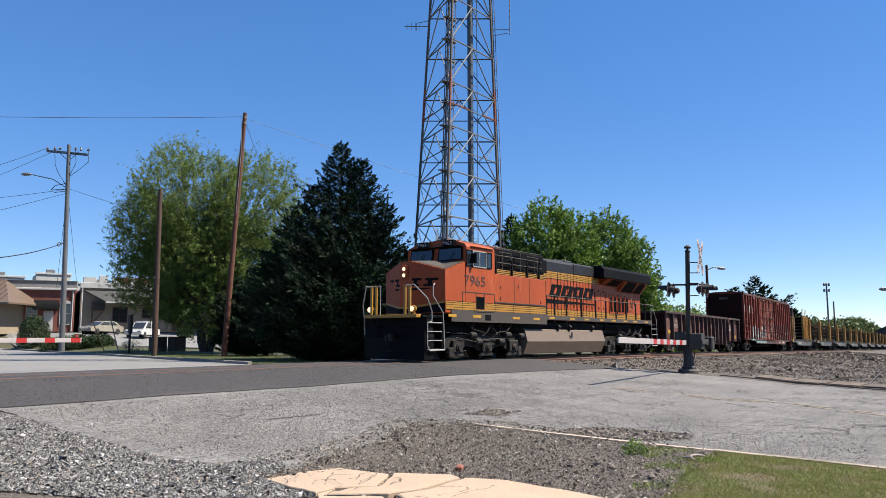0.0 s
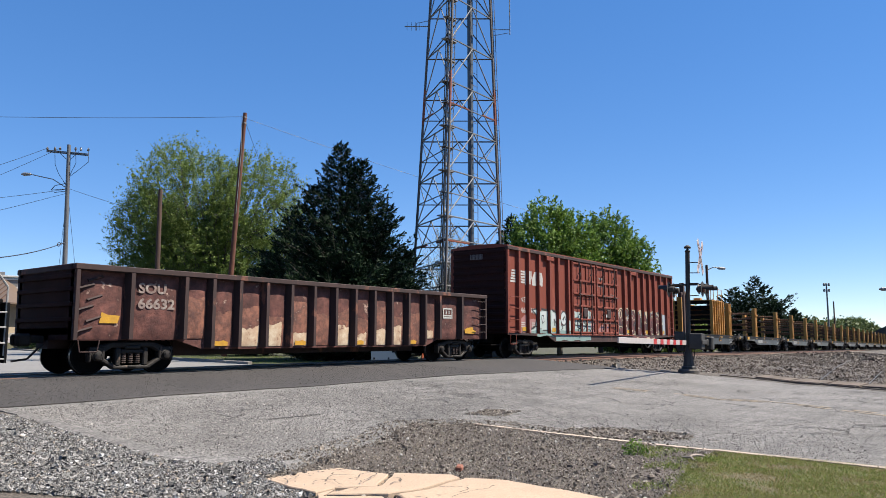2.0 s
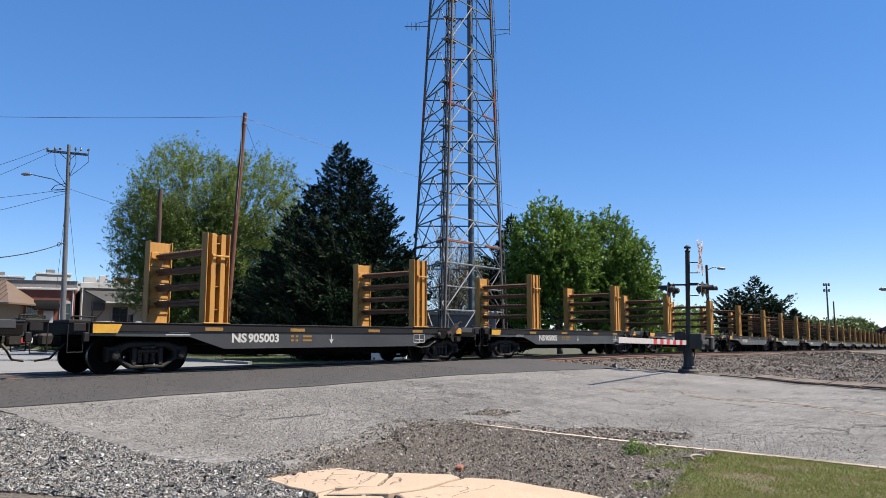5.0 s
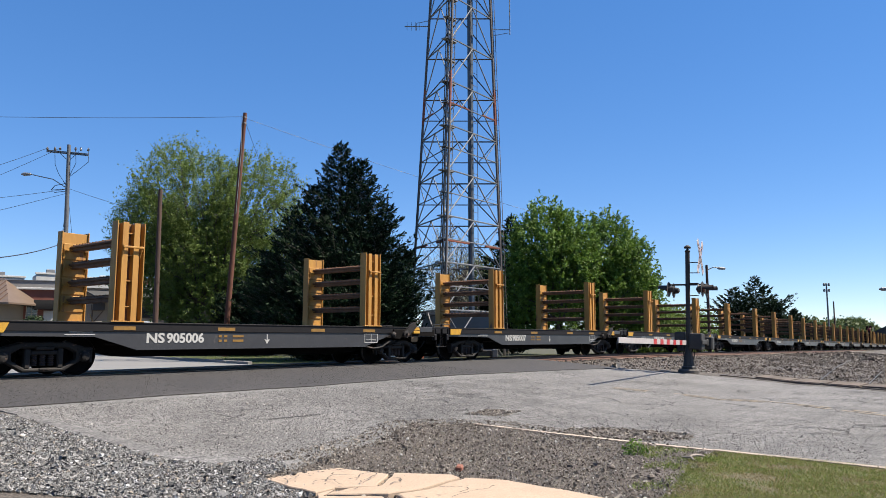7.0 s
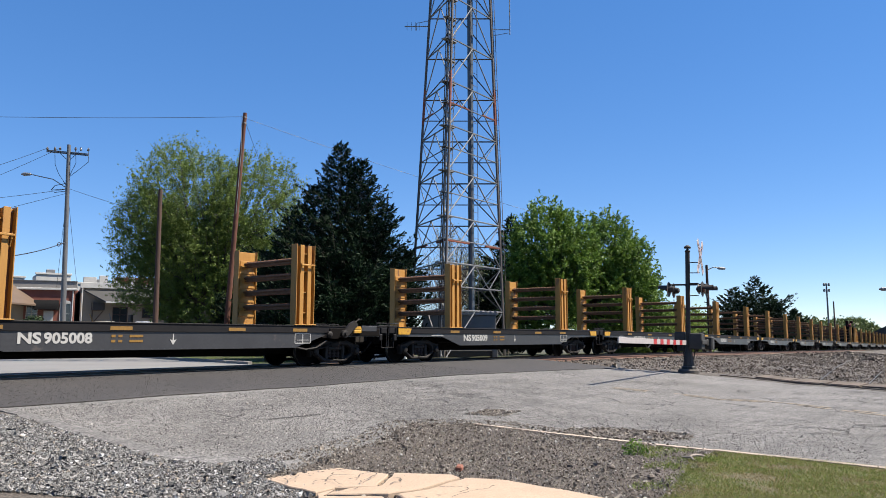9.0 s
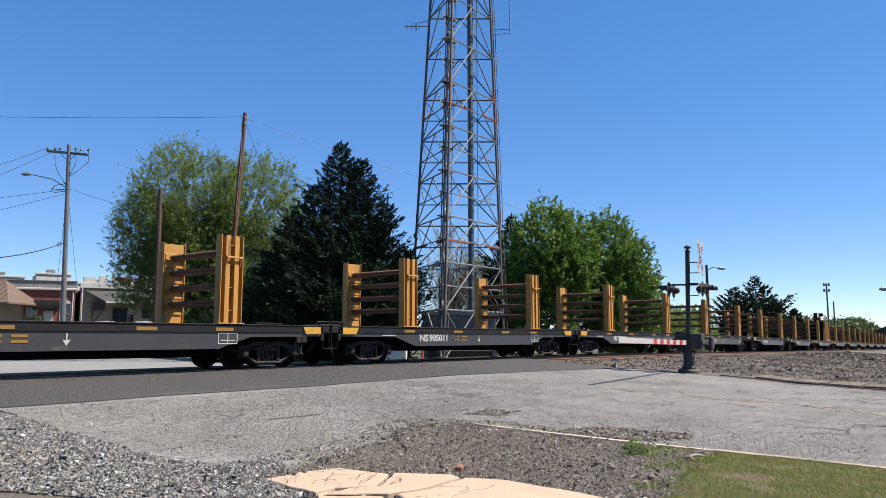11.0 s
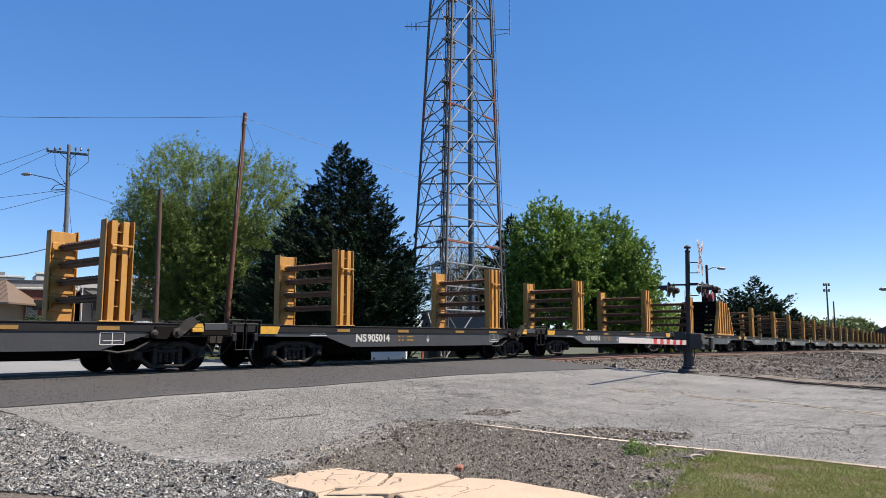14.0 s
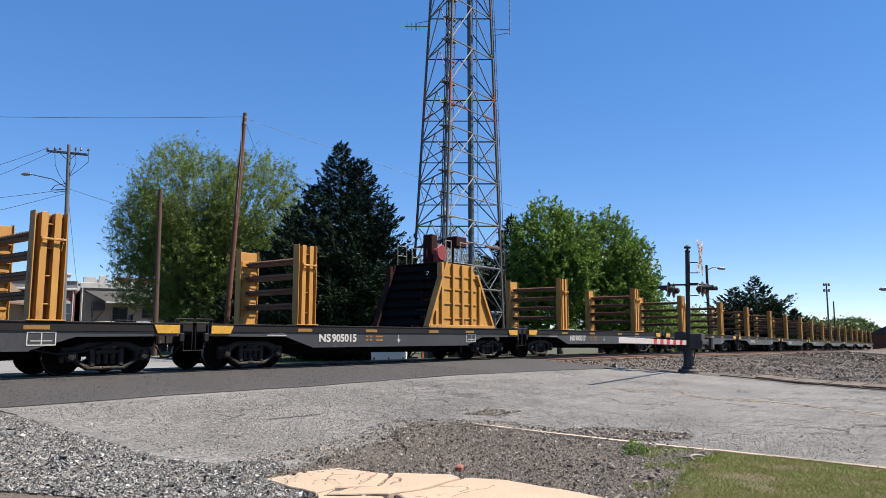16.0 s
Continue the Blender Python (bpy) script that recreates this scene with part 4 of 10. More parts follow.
def clamp_stand(car, x):
    """A-shaped yellow stand that holds the rail, with a platform and a red winch on top."""
    for s in (-1, 1):
        y = s * 1.3
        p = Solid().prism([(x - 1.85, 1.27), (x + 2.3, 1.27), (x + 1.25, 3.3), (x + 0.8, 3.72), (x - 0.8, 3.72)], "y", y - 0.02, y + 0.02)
        # The far plate's shade is put into its colour, dark maroon instead of yellow.
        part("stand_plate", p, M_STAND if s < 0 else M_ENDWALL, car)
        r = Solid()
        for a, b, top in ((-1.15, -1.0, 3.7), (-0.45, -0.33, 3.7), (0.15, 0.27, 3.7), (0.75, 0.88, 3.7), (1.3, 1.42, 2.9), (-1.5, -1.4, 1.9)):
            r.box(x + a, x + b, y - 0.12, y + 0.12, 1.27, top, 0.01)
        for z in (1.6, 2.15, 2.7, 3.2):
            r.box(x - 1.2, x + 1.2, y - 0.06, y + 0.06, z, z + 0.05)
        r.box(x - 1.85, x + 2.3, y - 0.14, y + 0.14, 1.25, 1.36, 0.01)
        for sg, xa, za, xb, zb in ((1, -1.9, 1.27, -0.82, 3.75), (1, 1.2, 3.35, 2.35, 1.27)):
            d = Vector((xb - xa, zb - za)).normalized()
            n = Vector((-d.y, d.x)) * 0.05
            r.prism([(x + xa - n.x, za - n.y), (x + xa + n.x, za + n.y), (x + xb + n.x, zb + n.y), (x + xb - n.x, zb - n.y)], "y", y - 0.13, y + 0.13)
        # Far ribs are darkened in the same way as their plate.
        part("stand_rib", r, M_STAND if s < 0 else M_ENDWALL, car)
    for i, (dx, z) in enumerate(((-1.45, 1.45), (-1.2, 1.9), (-0.95, 2.35), (-0.7, 2.8), (-0.5, 3.25), (1.6, 1.45), (1.4, 1.9), (1.2, 2.35), (1.0, 2.8), (0.8, 3.25))):
        part("roller_bar", ROLLER, M_BAR, car, at=(x + dx, 0, z))
    for k in range(7):
        t = (k + 0.25) / 7
        xa, za = x - 1.82 + 1.02 * t, 1.27 + 2.45 * t
        # Near-black beams: the shade on this slope is put into their colour.
        part("step_beam", Solid().prism([(xa, za), (xa + 0.22, za), (xa + 0.32, za + 0.2), (xa + 0.1, za + 0.2)], "y", -1.26, 1.26), M_WHEEL, car, "sloping step beam darkened for its shaded side")
    # sheet under the step beams, shade in its colour, with a lit gap between its two lower halves
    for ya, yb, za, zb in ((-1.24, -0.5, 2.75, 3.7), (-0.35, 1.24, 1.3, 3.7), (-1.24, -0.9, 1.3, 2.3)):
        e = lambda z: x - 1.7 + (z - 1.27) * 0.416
        part("slope_sheet", Solid().prism([(e(za), za), (e(za) + 0.03, za), (e(zb) + 0.03, zb), (e(zb), zb)], "y", ya, yb), M_WHEEL, car, "sloping steel sheet darkened for its shaded side")
    part("platform", Solid().box(x - 0.82, x + 0.95, -1.3, 1.3, 3.72, 3.78, 0.01), M_WHEEL, car, "black top platform")
    w = Solid().box(x - 0.5, x - 0.12, -0.4, 0.05, 3.78, 4.95, 0.03)
    w.tube((x - 0.1, -0.5, 3.9), (x + 0.25, -0.5, 4.6), 0.07, n=10)
    part("winch", w, M_ENDWALL, car, "dark brown winch housing")
    part("winch_drum", Solid().lathe((x - 0.25, -0.75, 4.2), (0, 1, 0), [(0, 0.3), (0.05, 0.34), (0.1, 0.2), (0.5, 0.2), (0.55, 0.34), (0.6, 0.3)], 14).box(x - 0.4, x - 0.1, -0.7, -0.2, 3.78, 4.1, 0.02), M_MACHINE, car, "red winch drum")
    part("winch_roof", Solid().box(x + 0.4, x + 1.1, -0.95, -0.45, 4.5, 4.92, 0.03).box(x + 0.5, x + 0.6, -0.7, -0.6, 3.78, 4.52), M_ENDWALL, car)
    for y, a, b in ((-1.28, x - 0.75, x - 0.38), (-1.28, x + 0.2, x + 0.62), (1.28, x - 0.6, x - 0.05), (1.28, x + 0.3, x + 0.85)):
        rl = Solid().path([(a, y, 3.75), (a, y, 4.6), (b, y, 4.6), (b, y, 3.75)], 0.02)
        rl.tube((a, y, 4.2), (b, y, 4.2), 0.016, n=6)
        part("railing", rl, M_POLISHED, car, "thin grey railing")


def end_gear(car, h):
    """Hand winch, levers and a chain at the rear end of the older cars."""
    # Dark block stands in for the dark open end of the sill.
    b = Solid().box(h - 2.3, h - 0.05, -1.57, -1.51, 0.93, 1.17, 0.015).prism([(h - 2.6, 0.88), (h - 2.0, 0.84), (h - 1.7, 1.12), (h - 2.2, 1.16)], "y", -1.6, -1.54)
    part("gear_plate", b, M_WHEEL, car)
    lv = Solid().prism([(h - 1.85, 1.0), (h - 1.62, 0.92), (h - 1.15, 1.28), (h - 1.3, 1.42), (h - 1.5, 1.34)], "y", -1.66, -1.58)
    lv.lathe((h - 1.75, -1.6, 1.0), (0, -1, 0), [(0, 0.13), (0.08, 0.13), (0.1, 0.06), (0.16, 0.05)], 12)
    lv.lathe((h - 2.35, -1.58, 0.98), (0, -1, 0), [(0, 0.1), (0.06, 0.1), (0.1, 0.04)], 12)
    lv.path([(h - 1.4, -1.64, 1.3), (h - 1.1, -1.66, 1.48), (h - 1.0, -1.66, 1.44)], 0.018)
    part("winch_lever", lv, M_TRUCK, car)
    part("gear_cover", Solid().box(h - 1.3, h - 0.95, -1.62, -1.55, 1.02, 1.12, 0.015).prism([(h - 1.3, 1.14), (h - 0.95, 1.14), (h - 1.0, 1.24), (h - 1.22, 1.24)], "y", -1.62, -1.55), M_REFLECT, car, "dirty yellow gear cover")
    part("end_step", Solid().box(h - 0.9, h - 0.2, -1.58, -1.53, 1.08, 1.26, 0.01), M_FLATGREY, car)
    part("chain", Solid().path([(h - 3.6, -1.45, 0.6), (h - 3.2, -1.47, 0.53), (h - 2.8, -1.5, 0.58), (h - 2.4, -1.55, 0.8)], 0.03, n=5), M_TRUCK, car)


def flat_car(number, kind):
    car = thing("flat_car", "grey rail-train flat car with yellow racks of roller bars" if kind == "rack" else
                "grey flat car with a wide yellow box rack and railings" if kind == "box" else "grey flat car with yellow A-shaped clamping stand and red winch", "flat car", "flat cars of the rail train")
    h = FL / 2
    slip = 0.25 if number in ("905005", "905012") else 0.0
    geared = number <= "905008" or number in ("905013", "905014")
    flags = 0
    for nm, me, m in FLAT:
        if nm == "end_flag":
            flags += 1
            if flags == 2 and geared:
                continue
        if nm == "reflector":
            for x0 in (-h + 3.02, -h + 5.9, h - 6.0, h - 3.75):
                part(nm, me, m, car, at=(x0, 0, 0))
        else:
            part(nm, me, m, car)
    for x in (-h + 1.66, h - 1.66):
        freight_truck(x, car)
    knuckle(-h, -1, car)
    knuckle(h, 1, car)
    if geared:
        end_gear(car, h)
    words("NS", 0.33, M_LETTER, car, (3.88 - h, -1.506, 0.76), width=0.49, bold=0.011)
    words(number, 0.33, M_LETTER, car, (4.42 - h, -1.506, 0.76), width=1.08, bold=0.011)
    if kind != "box":
        rack(3.35 - h + slip, car)
    if kind in ("rack", "box"):
        rack(11.9 - h + (0.0 if number == "905012" else slip), car)
    if kind == "box":
        portal(car, 1.75 - h)
        box_rack(car, 9.15 - h)
    if kind == "clamp":
        clamp_stand(car, 11.25 - h)
    return car


# train: what rolls where; x is the car's centre at one second
V0, V1 = 18.30, -0.090
LEAD = ((0, 0.55), (0.5, 0.1), (1.0, 0), (4.0, 0), (4.5, 0.08), (5.5, 0.32), (6.0, 0.43), (6.5, 0.5), (7.0, 0.0), (8.0, 0.05), (9.0, 0.0), (11.0, 0.05), (11.5, 0.09), (12.0, 0.15), (12.5, 0.26), (13.0, -0.04), (14.0, 0.05), (14.5, 0.1), (15.0, -0.08), (16.0, -0.05))   # uneven pull


def run(t):
    """How far the train has rolled since one second, towards -x."""
    return V0 * (t - 1) + V1 * ((t * t - 1)) / 2


def pull(t):
    """The slack between the cars makes the train run ahead a little at times."""
    for (a, u), (b, v) in zip(LEAD, LEAD[1:]):
        if t <= b:
            return u + (v - u) * (t - a) / (b - a)
    return LEAD[-1][1]


CARS = []            # (car, centre at one second)


# ---- locomotive, its front towards -x ----
def make_loco():
    L = thing("locomotive", "orange and black diesel freight locomotive with yellow stripes and lit headlights", "locomotive")
    P = lambda name, s, m, parent=None, label="", smooth=False: part(name, s, m, parent or L, label, smooth=smooth)
    # frame, platform and pilot
    fr = Solid().box(-10.4, 10.3, -1.1, 1.1, 1.1, 1.62, 0.03)
    P("frame", fr, M_LOCOBLACK)
    wk = Solid()
    wk.box(-2.4, 9.7, -1.49, -0.9, 1.74, 1.86, 0.01).box(-2.4, 9.7, 0.9, 1.49, 1.74, 1.86, 0.01)
    wk.box(-11.15, -10.0, -1.4, 1.4, 1.6, 1.7, 0.02).box(9.5, 10.7, -1.4, 1.4, 1.6, 1.7, 0.02)
    P("walkway", wk, M_LOCOBLACK)
    fa = Solid()
    for y in (-1.54, 1.5):
        fa.box(-2.4, 9.75, y, y + 0.04, 1.7, 1.9, 0.005)
        fa.box(-9.6, -2.4, y, y + 0.04, 1.48, 1.93, 0.005)
    P("side_skirt", fa, M_GREYBLACK, label="grimy dark grey skirt along the walkway edge")
    for x0, w in ((-9.8, 0.5), (-8.2, 0.55), (-5.3, 0.55), (-3.6, 0.55)):
        P("reflector", Solid().box(x0, x0 + w, -1.547, -1.541, 1.66, 1.76), M_REFLECT)
    for x0 in (-2.2, -0.2, 1.3, 3.0, 4.4, 5.9, 7.2, 8.8):
        P("reflector", Solid().box(x0, x0 + 0.5, -1.547, -1.541, 1.75, 1.83), M_REFLECT)
    # snow plough and pilot
    pl = Solid()
    prof = [(-1.45, 0.08), (-1.5, 0.9), (-1.35, 1.6), (1.35, 1.6), (1.5, 0.9), (1.45, 0.08)]
    n = len(prof)
    pl.add([(-11.15 + (0.15 if z > 1 else 0.0), y, z) for y, z in prof] + [(-10.6, y, z) for y, z in prof], [(i, (i + 1) % n, n + (i + 1) % n, n + i) for i in range(n)] + [tuple(range(n))[::-1], tuple(range(n, 2 * n))])
    pl.add([(-11.45, 0, 0.08), (-11.35, 0, 0.85), (-11.15, -1.48, 0.08), (-11.13, -1.5, 0.85), (-11.15, 1.48, 0.08), (-11.13, 1.5, 0.85)], [(0, 2, 3, 1), (0, 1, 5, 4), (2, 0, 4), (1, 3, 5)])
    P("pilot", pl, M_LOCOBLACK, label="black snow plough and pilot")
    ac = Solid().box(-11.4, -11.1, -1.3, 1.3, 1.6, 1.72, 0.01)
    P("anticlimber", ac, M_YELLOW, label="yellow-edged front platform")
    # hoses and coupler
    knuckle(-10.95, -1, L, 0.87)
    knuckle(10.6, 1, L, 0.87)
    for y in (-0.9, -0.7, -0.5, 0.5, 0.7):
        P("air_hose", Solid().path([(-11.1, y, 1.3), (-11.4, y * 0.95, 1.2), (-11.45, y * 0.9, 0.95), (-11.3, y * 0.8, 0.9)], 0.022), M_WHEEL)
    P("air_hose", Solid().path([(-10.9, -1.2, 1.55), (-10.95, -1.32, 1.4), (-10.9, -1.35, 1.2)], 0.03), M_WHEEL)
    # step wells at the four corners
    for sx, x in ((-1, -10.55), (1, 10.35)):
        st = Solid()
        for z in (0.42, 0.75, 1.08, 1.4):
            st.box(x - 0.45, x + 0.4, -1.52, -1.15, z, z + 0.035, 0.006).box(x - 0.45, x + 0.4, 1.15, 1.52, z, z + 0.035, 0.006)
        P("steps", st, M_STEELGREY, label="grey-edged boarding steps")
        for y in (-1.16, 1.1):
            wl = Solid()
            wl.box(x - 0.5, x + 0.45, y, y + 0.05, 0.35, 1.62)
            for dx in (-0.5, 0.4):
                wl.box(x + dx, x + dx + 0.05, y * 1.3 if y < 0 else y, y if y < 0 else y * 1.37, 0.35, 1.62)
            P("step_well", wl, M_LOCOBLACK)
    # cab and nose: one side plane, a peaked nose
    nose = Solid()
    nv = [(-9.93, -1.5, 1.82), (-9.95, -1.5, 3.43), (-10.5, -0.25, 3.78), (-10.5, 0.25, 3.78), (-9.95, 1.5, 3.43), (-9.93, 1.5, 1.82), (-10.55, 0.25, 1.75), (-10.55, -0.25, 1.75),
          (-8.68, -1.5, 3.82), (-8.68, -0.25, 3.93), (-8.68, 0.25, 3.93), (-8.68, 1.5, 3.82), (-8.68, -1.5, 1.82), (-8.68, 1.5, 1.82)]
    nose.add(nv, [(0, 7, 2, 1), (7, 6, 3, 2), (6, 5, 4, 3), (1, 2, 9, 8), (2, 3, 10, 9), (3, 4, 11, 10), (0, 1, 8, 12), (5, 13, 11, 4), (0, 12, 13, 5, 6, 7), (8, 9, 10, 11, 13, 12)])
    P("nose", nose, M_ORANGE, label="orange peaked short nose")
    nt = Solid()
    for s in (-1, 1):
        for up in (0.0, 0.015):
            nt.add([(-9.88, s * 1.45, 3.46 + up), (-10.4, s * 0.27, 3.785 + up), (-8.7, s * 0.27, 3.935 + up), (-8.7, s * 1.45, 3.83 + up)], [(0, 1, 2, 3)])
    nt.add([(-10.4, -0.27, 3.80), (-10.4, 0.27, 3.80), (-8.7, 0.27, 3.95), (-8.7, -0.27, 3.95)], [(0, 1, 2, 3)])
    P("nose_top", nt, M_GREYBLACK, label="grey anti-glare panel on the nose")
    cab = Solid()
    sec = [(-1.5, 1.93), (-1.5, 4.45), (-1.4, 4.57), (-0.9, 4.74), (0, 4.8), (0.9, 4.74), (1.4, 4.57), (1.5, 4.45), (1.5, 1.93)]
    k = len(sec)
    cab.v = [(-8.68 + (0.0 if z < 3.6 else 0.12 * (z - 3.6)), y, z) for y, z in sec] + [(-6.6, y, z) for y, z in sec]
    cab.f = [(i, (i + 1) % k, k + (i + 1) % k, k + i) for i in range(k)] + [tuple(range(k))[::-1], tuple(range(k, 2 * k))]
    P("cab", cab, M_ORANGE, label="orange wide cab")
    roof = Solid()
    roof.box(-8.3, -6.7, -1.56, -1.4, 4.47, 4.5, 0.008).box(-8.3, -6.7, 1.4, 1.56, 4.47, 4.5, 0.008)
    for i in range(5):
        roof.box(-8.2 + i * 0.33, -8.0 + i * 0.33, -0.5, 0.5, 4.74, 4.83, 0.03)
    roof.tube((-7.1, 0, 4.75), (-7.1, 0, 4.95), 0.08, n=10)
    P("roof_equipment", roof, M_ORANGE)
    # windows
    gl = Solid()
    for y0, y1 in ((-1.3, -0.2), (0.2, 1.3)):
        gl.add([(-8.675, y0, 3.97), (-8.675, y1, 3.97), (-8.625, y1 * 0.97, 4.42), (-8.625, y0 * 0.97, 4.42)], [(0, 1, 2, 3)])
    P("windscreen", gl, M_GLASS, label="dark tinted windscreen")
    wf = Solid()
    for y0, y1 in ((-1.34, -0.16), (0.16, 1.34)):
        for a, b in (((y0, 3.95), (y1, 3.95)), ((y1, 3.95), (y1 * 0.97, 4.44)), ((y1 * 0.97, 4.44), (y0 * 0.97, 4.44)), ((y0 * 0.97, 4.44), (y0, 3.95))):
            wf.tube((-8.65 + 0.12 * (a[1] - 3.95), *a), (-8.65 + 0.12 * (b[1] - 3.95), *b), 0.025, n=4)
    wf.path([(-8.74, -0.75, 3.93), (-8.7, -0.95, 4.25)], 0.012).path([(-8.74, 0.75, 3.93), (-8.7, 0.6, 4.25)], 0.012)
    wf.box(-8.8, -8.55, -1.3, 1.3, 4.47, 4.5, 0.01)
    P("window_surround", wf, M_LOCOBLACK)
    for a, b, fr_m in ((-8.57, -8.22, M_LOCOBLACK), (-8.15, -7.25, M_STEELGREY), (-7.18, -6.85, M_LOCOBLACK)):
        for s in (-1, 1):
            w = P("side_window", Solid().box(a, b, s * 1.505 - 0.006, s * 1.505 + 0.006, 3.7, 4.3), M_GLASS)
            e = Solid()
            for x in (a - 0.02, b - 0.02) + (((a + b) / 2 - 0.02,) if b - a > 0.6 else ()):
                e.box(x, x + 0.04, s * 1.515 - 0.012, s * 1.515 + 0.012, 3.67, 4.33)
            for z in (3.67, 4.29):
                e.box(a, b, s * 1.515 - 0.012, s * 1.515 + 0.012, z, z + 0.04)
            part("window_frame", e, fr_m, w)
    mi = Solid().box(-8.25, -8.15, -1.72, -1.52, 3.8, 4.2, 0.01)
    mi.path([(-8.2, -1.52, 3.65), (-8.2, -1.62, 3.75)], 0.015)
    P("mirror", mi, M_LOCOBLACK)
    nb = Solid()
    nb.box(-8.7, -8.5, -0.95, -0.35, 4.53, 4.75, 0.01).box(-8.7, -8.5, 0.35, 0.95, 4.53, 4.75, 0.01)
    b = P("number_board", nb, M_LOCOBLACK)
    for y in (-0.38, 0.92):
        w = words("7965", 0.2, M_LETTER, b, Matrix.Translation((-8.707, y, 4.56)) @ Matrix.Rotation(-math.pi / 2, 4, "Z"), "number", width=0.5)
    # lamps
    hl = Solid()
    hl.box(-10.6, -10.4, -0.14, 0.14, 3.12, 3.62, 0.03)
    h = P("headlight", hl, M_ORANGE)
    for z in (3.48, 3.24):
        part("lens", Solid().lathe((-10.59, 0, z), (-1, 0, 0), [(0, 0.075), (0.02, 0.075), (0.03, 0.05)], 14), M_LAMP, h, "lit warm headlight lens", smooth=True)
    for y in (-1.05, 1.05):
        d = P("ditch_light", Solid().lathe((-11.25, y, 1.92), (-1, 0, 0), [(-0.1, 0.08), (0, 0.13), (0.1, 0.13)], 14).box(-11.28, -11.2, y - 0.04, y + 0.04, 1.7, 1.85), M_YELLOW, smooth=True)
        part("lens", Solid().lathe((-11.36, y, 1.92), (-1, 0, 0), [(0, 0.1), (0.01, 0.1), (0.02, 0.05)], 14), M_LAMP, d, "lit warm ditch light lens")
    # stripes on the cab side and nose band
    for s in (-1, 1):
        st = Solid().box(-9.92, -2.4, s * 1.503 - 0.006, s * 1.503 + 0.006, 1.95, 2.26)
        P("stripe", st, M_YELLOW)
        for z in (1.94, 2.03, 2.12, 2.2, 2.26):
            P("pinstripe", Solid().box(-9.92, -2.39, s * 1.506 - 0.007, s * 1.506 + 0.007, z - 0.007, z + 0.007), M_LOCOBLACK)
    # the nose front: black foot, a thin yellow line that dips to the middle, dark slanted marks for the name
    front = lambda y, z, out: (-10.55 + (z - 1.75) * 0.0246 + (abs(y) - 0.25) * (0.496 - (z - 1.75) * 0.0296) - out, y, z)
    dip = lambda y: 1.96 + 0.22 * (abs(y) - 0.25) / 1.25
    for name, lo, hi, out, material in (("nose_foot", 0, 0.0, 0.006, M_LOCOBLACK), ("nose_band", 0.0, 0.08, 0.009, M_YELLOW)):
        bd = Solid()
        for sy in (-1, 1):
            a, b = sy * 0.25, sy * 1.49
            low = (lambda y: 1.78 + 0.05 * (abs(y) - 0.25)) if name == "nose_foot" else dip
            q = [front(a, low(a), out), front(b, low(b), out), front(b, dip(b) + hi, out), front(a, dip(a) + hi, out)]
            bd.add(q, [(0, 1, 2, 3)])
        bd.add([front(y, z, out) for y, z in ((-0.25, 1.78 if name == "nose_foot" else 1.96), (0.25, 1.78 if name == "nose_foot" else 1.96), (0.25, 1.96 + hi), (-0.25, 1.96 + hi))], [(0, 1, 2, 3)])
        P(name, bd, material)
    for sy in (-1, 1):
        for y0, w in ((0.3, 0.34), (0.78, 0.46)):
            mk = Solid()
            for ya, yb, z0, z1 in ((y0, y0 + w, 3.03, 3.12), (y0 - 0.05, y0 + w * 0.8, 2.82, 2.9), (y0 + w * 0.2, y0 + w * 0.55, 2.9, 3.03)):
                mk.add([front(sy * (ya + 0.1 * (z - 2.82)), z, 0.008) for z in (z0, z1)] + [front(sy * (yb + 0.1 * (z - 2.82)), z, 0.008) for z in (z1, z0)], [(0, 1, 2, 3)])
            P("nose_mark", mk, M_LOCOBLACK)
        P("nose_underline", Solid().add([front(sy * 0.3, 2.66, 0.008), front(sy * 1.0, 2.72, 0.008), front(sy * 1.0, 2.75, 0.008), front(sy * 0.3, 2.74, 0.008)], [(0, 1, 2, 3)]), M_LOCOBLACK)
    words("7965", 0.56, M_NUMBER, L, (-8.72, -1.512, 2.93), "number", width=1.42)
    # door, vent and battery box on the cab's side
    dr = Solid()
    for x in (-8.85, -6.64):
        dr.box(x, x + 0.025, -1.512, -1.5, 2.26, 2.66)
    dr.box(-8.85, -6.62, -1.512, -1.5, 2.64, 2.665)
    for x in (-8.86, -7.95, -7.36):
        dr.box(x, x + 0.02, -1.512, -1.5, 1.95, 2.64)
    for x in (-6.6, -5.2, -3.9, -2.45):
        dr.box(x, x + 0.02, -1.512, -1.5, 1.6, 2.32)
    dr.box(-6.6, -2.4, -1.53, -1.5, 2.31, 2.35)
    dr.box(-8.1, -6.7, -1.56, -1.52, 1.9, 1.94)
    P("door_seam", dr, M_GREYBLACK)
    vt = Solid().box(-7.93, -7.38, -1.516, -1.5, 2.0, 2.5)
    for i in range(12):
        vt.box(-7.91, -7.4, -1.53, -1.51, 2.03 + i * 0.038, 2.045 + i * 0.038)
    P("vent", vt, M_LOCOBLACK)
    # wide electrical cabinet behind the cab
    eq = Solid().box(-6.6, -2.4, -1.5, 1.5, 1.93, 3.5, 0.015)
    P("electrical_cabinet", eq, M_ORANGE)
    sm = Solid()
    for x in (-5.1, -3.85):
        sm.box(x, x + 0.015, -1.508, -1.498, 2.35, 3.48)
    for x, z in ((-6.2, 2.9), (-6.2, 2.45), (-4.8, 3.0), (-2.9, 2.4)):
        sm.box(x, x + 0.05, -1.52, -1.5, z, z + 0.12)
    P("cabinet_seam", sm, M_NUMBER)
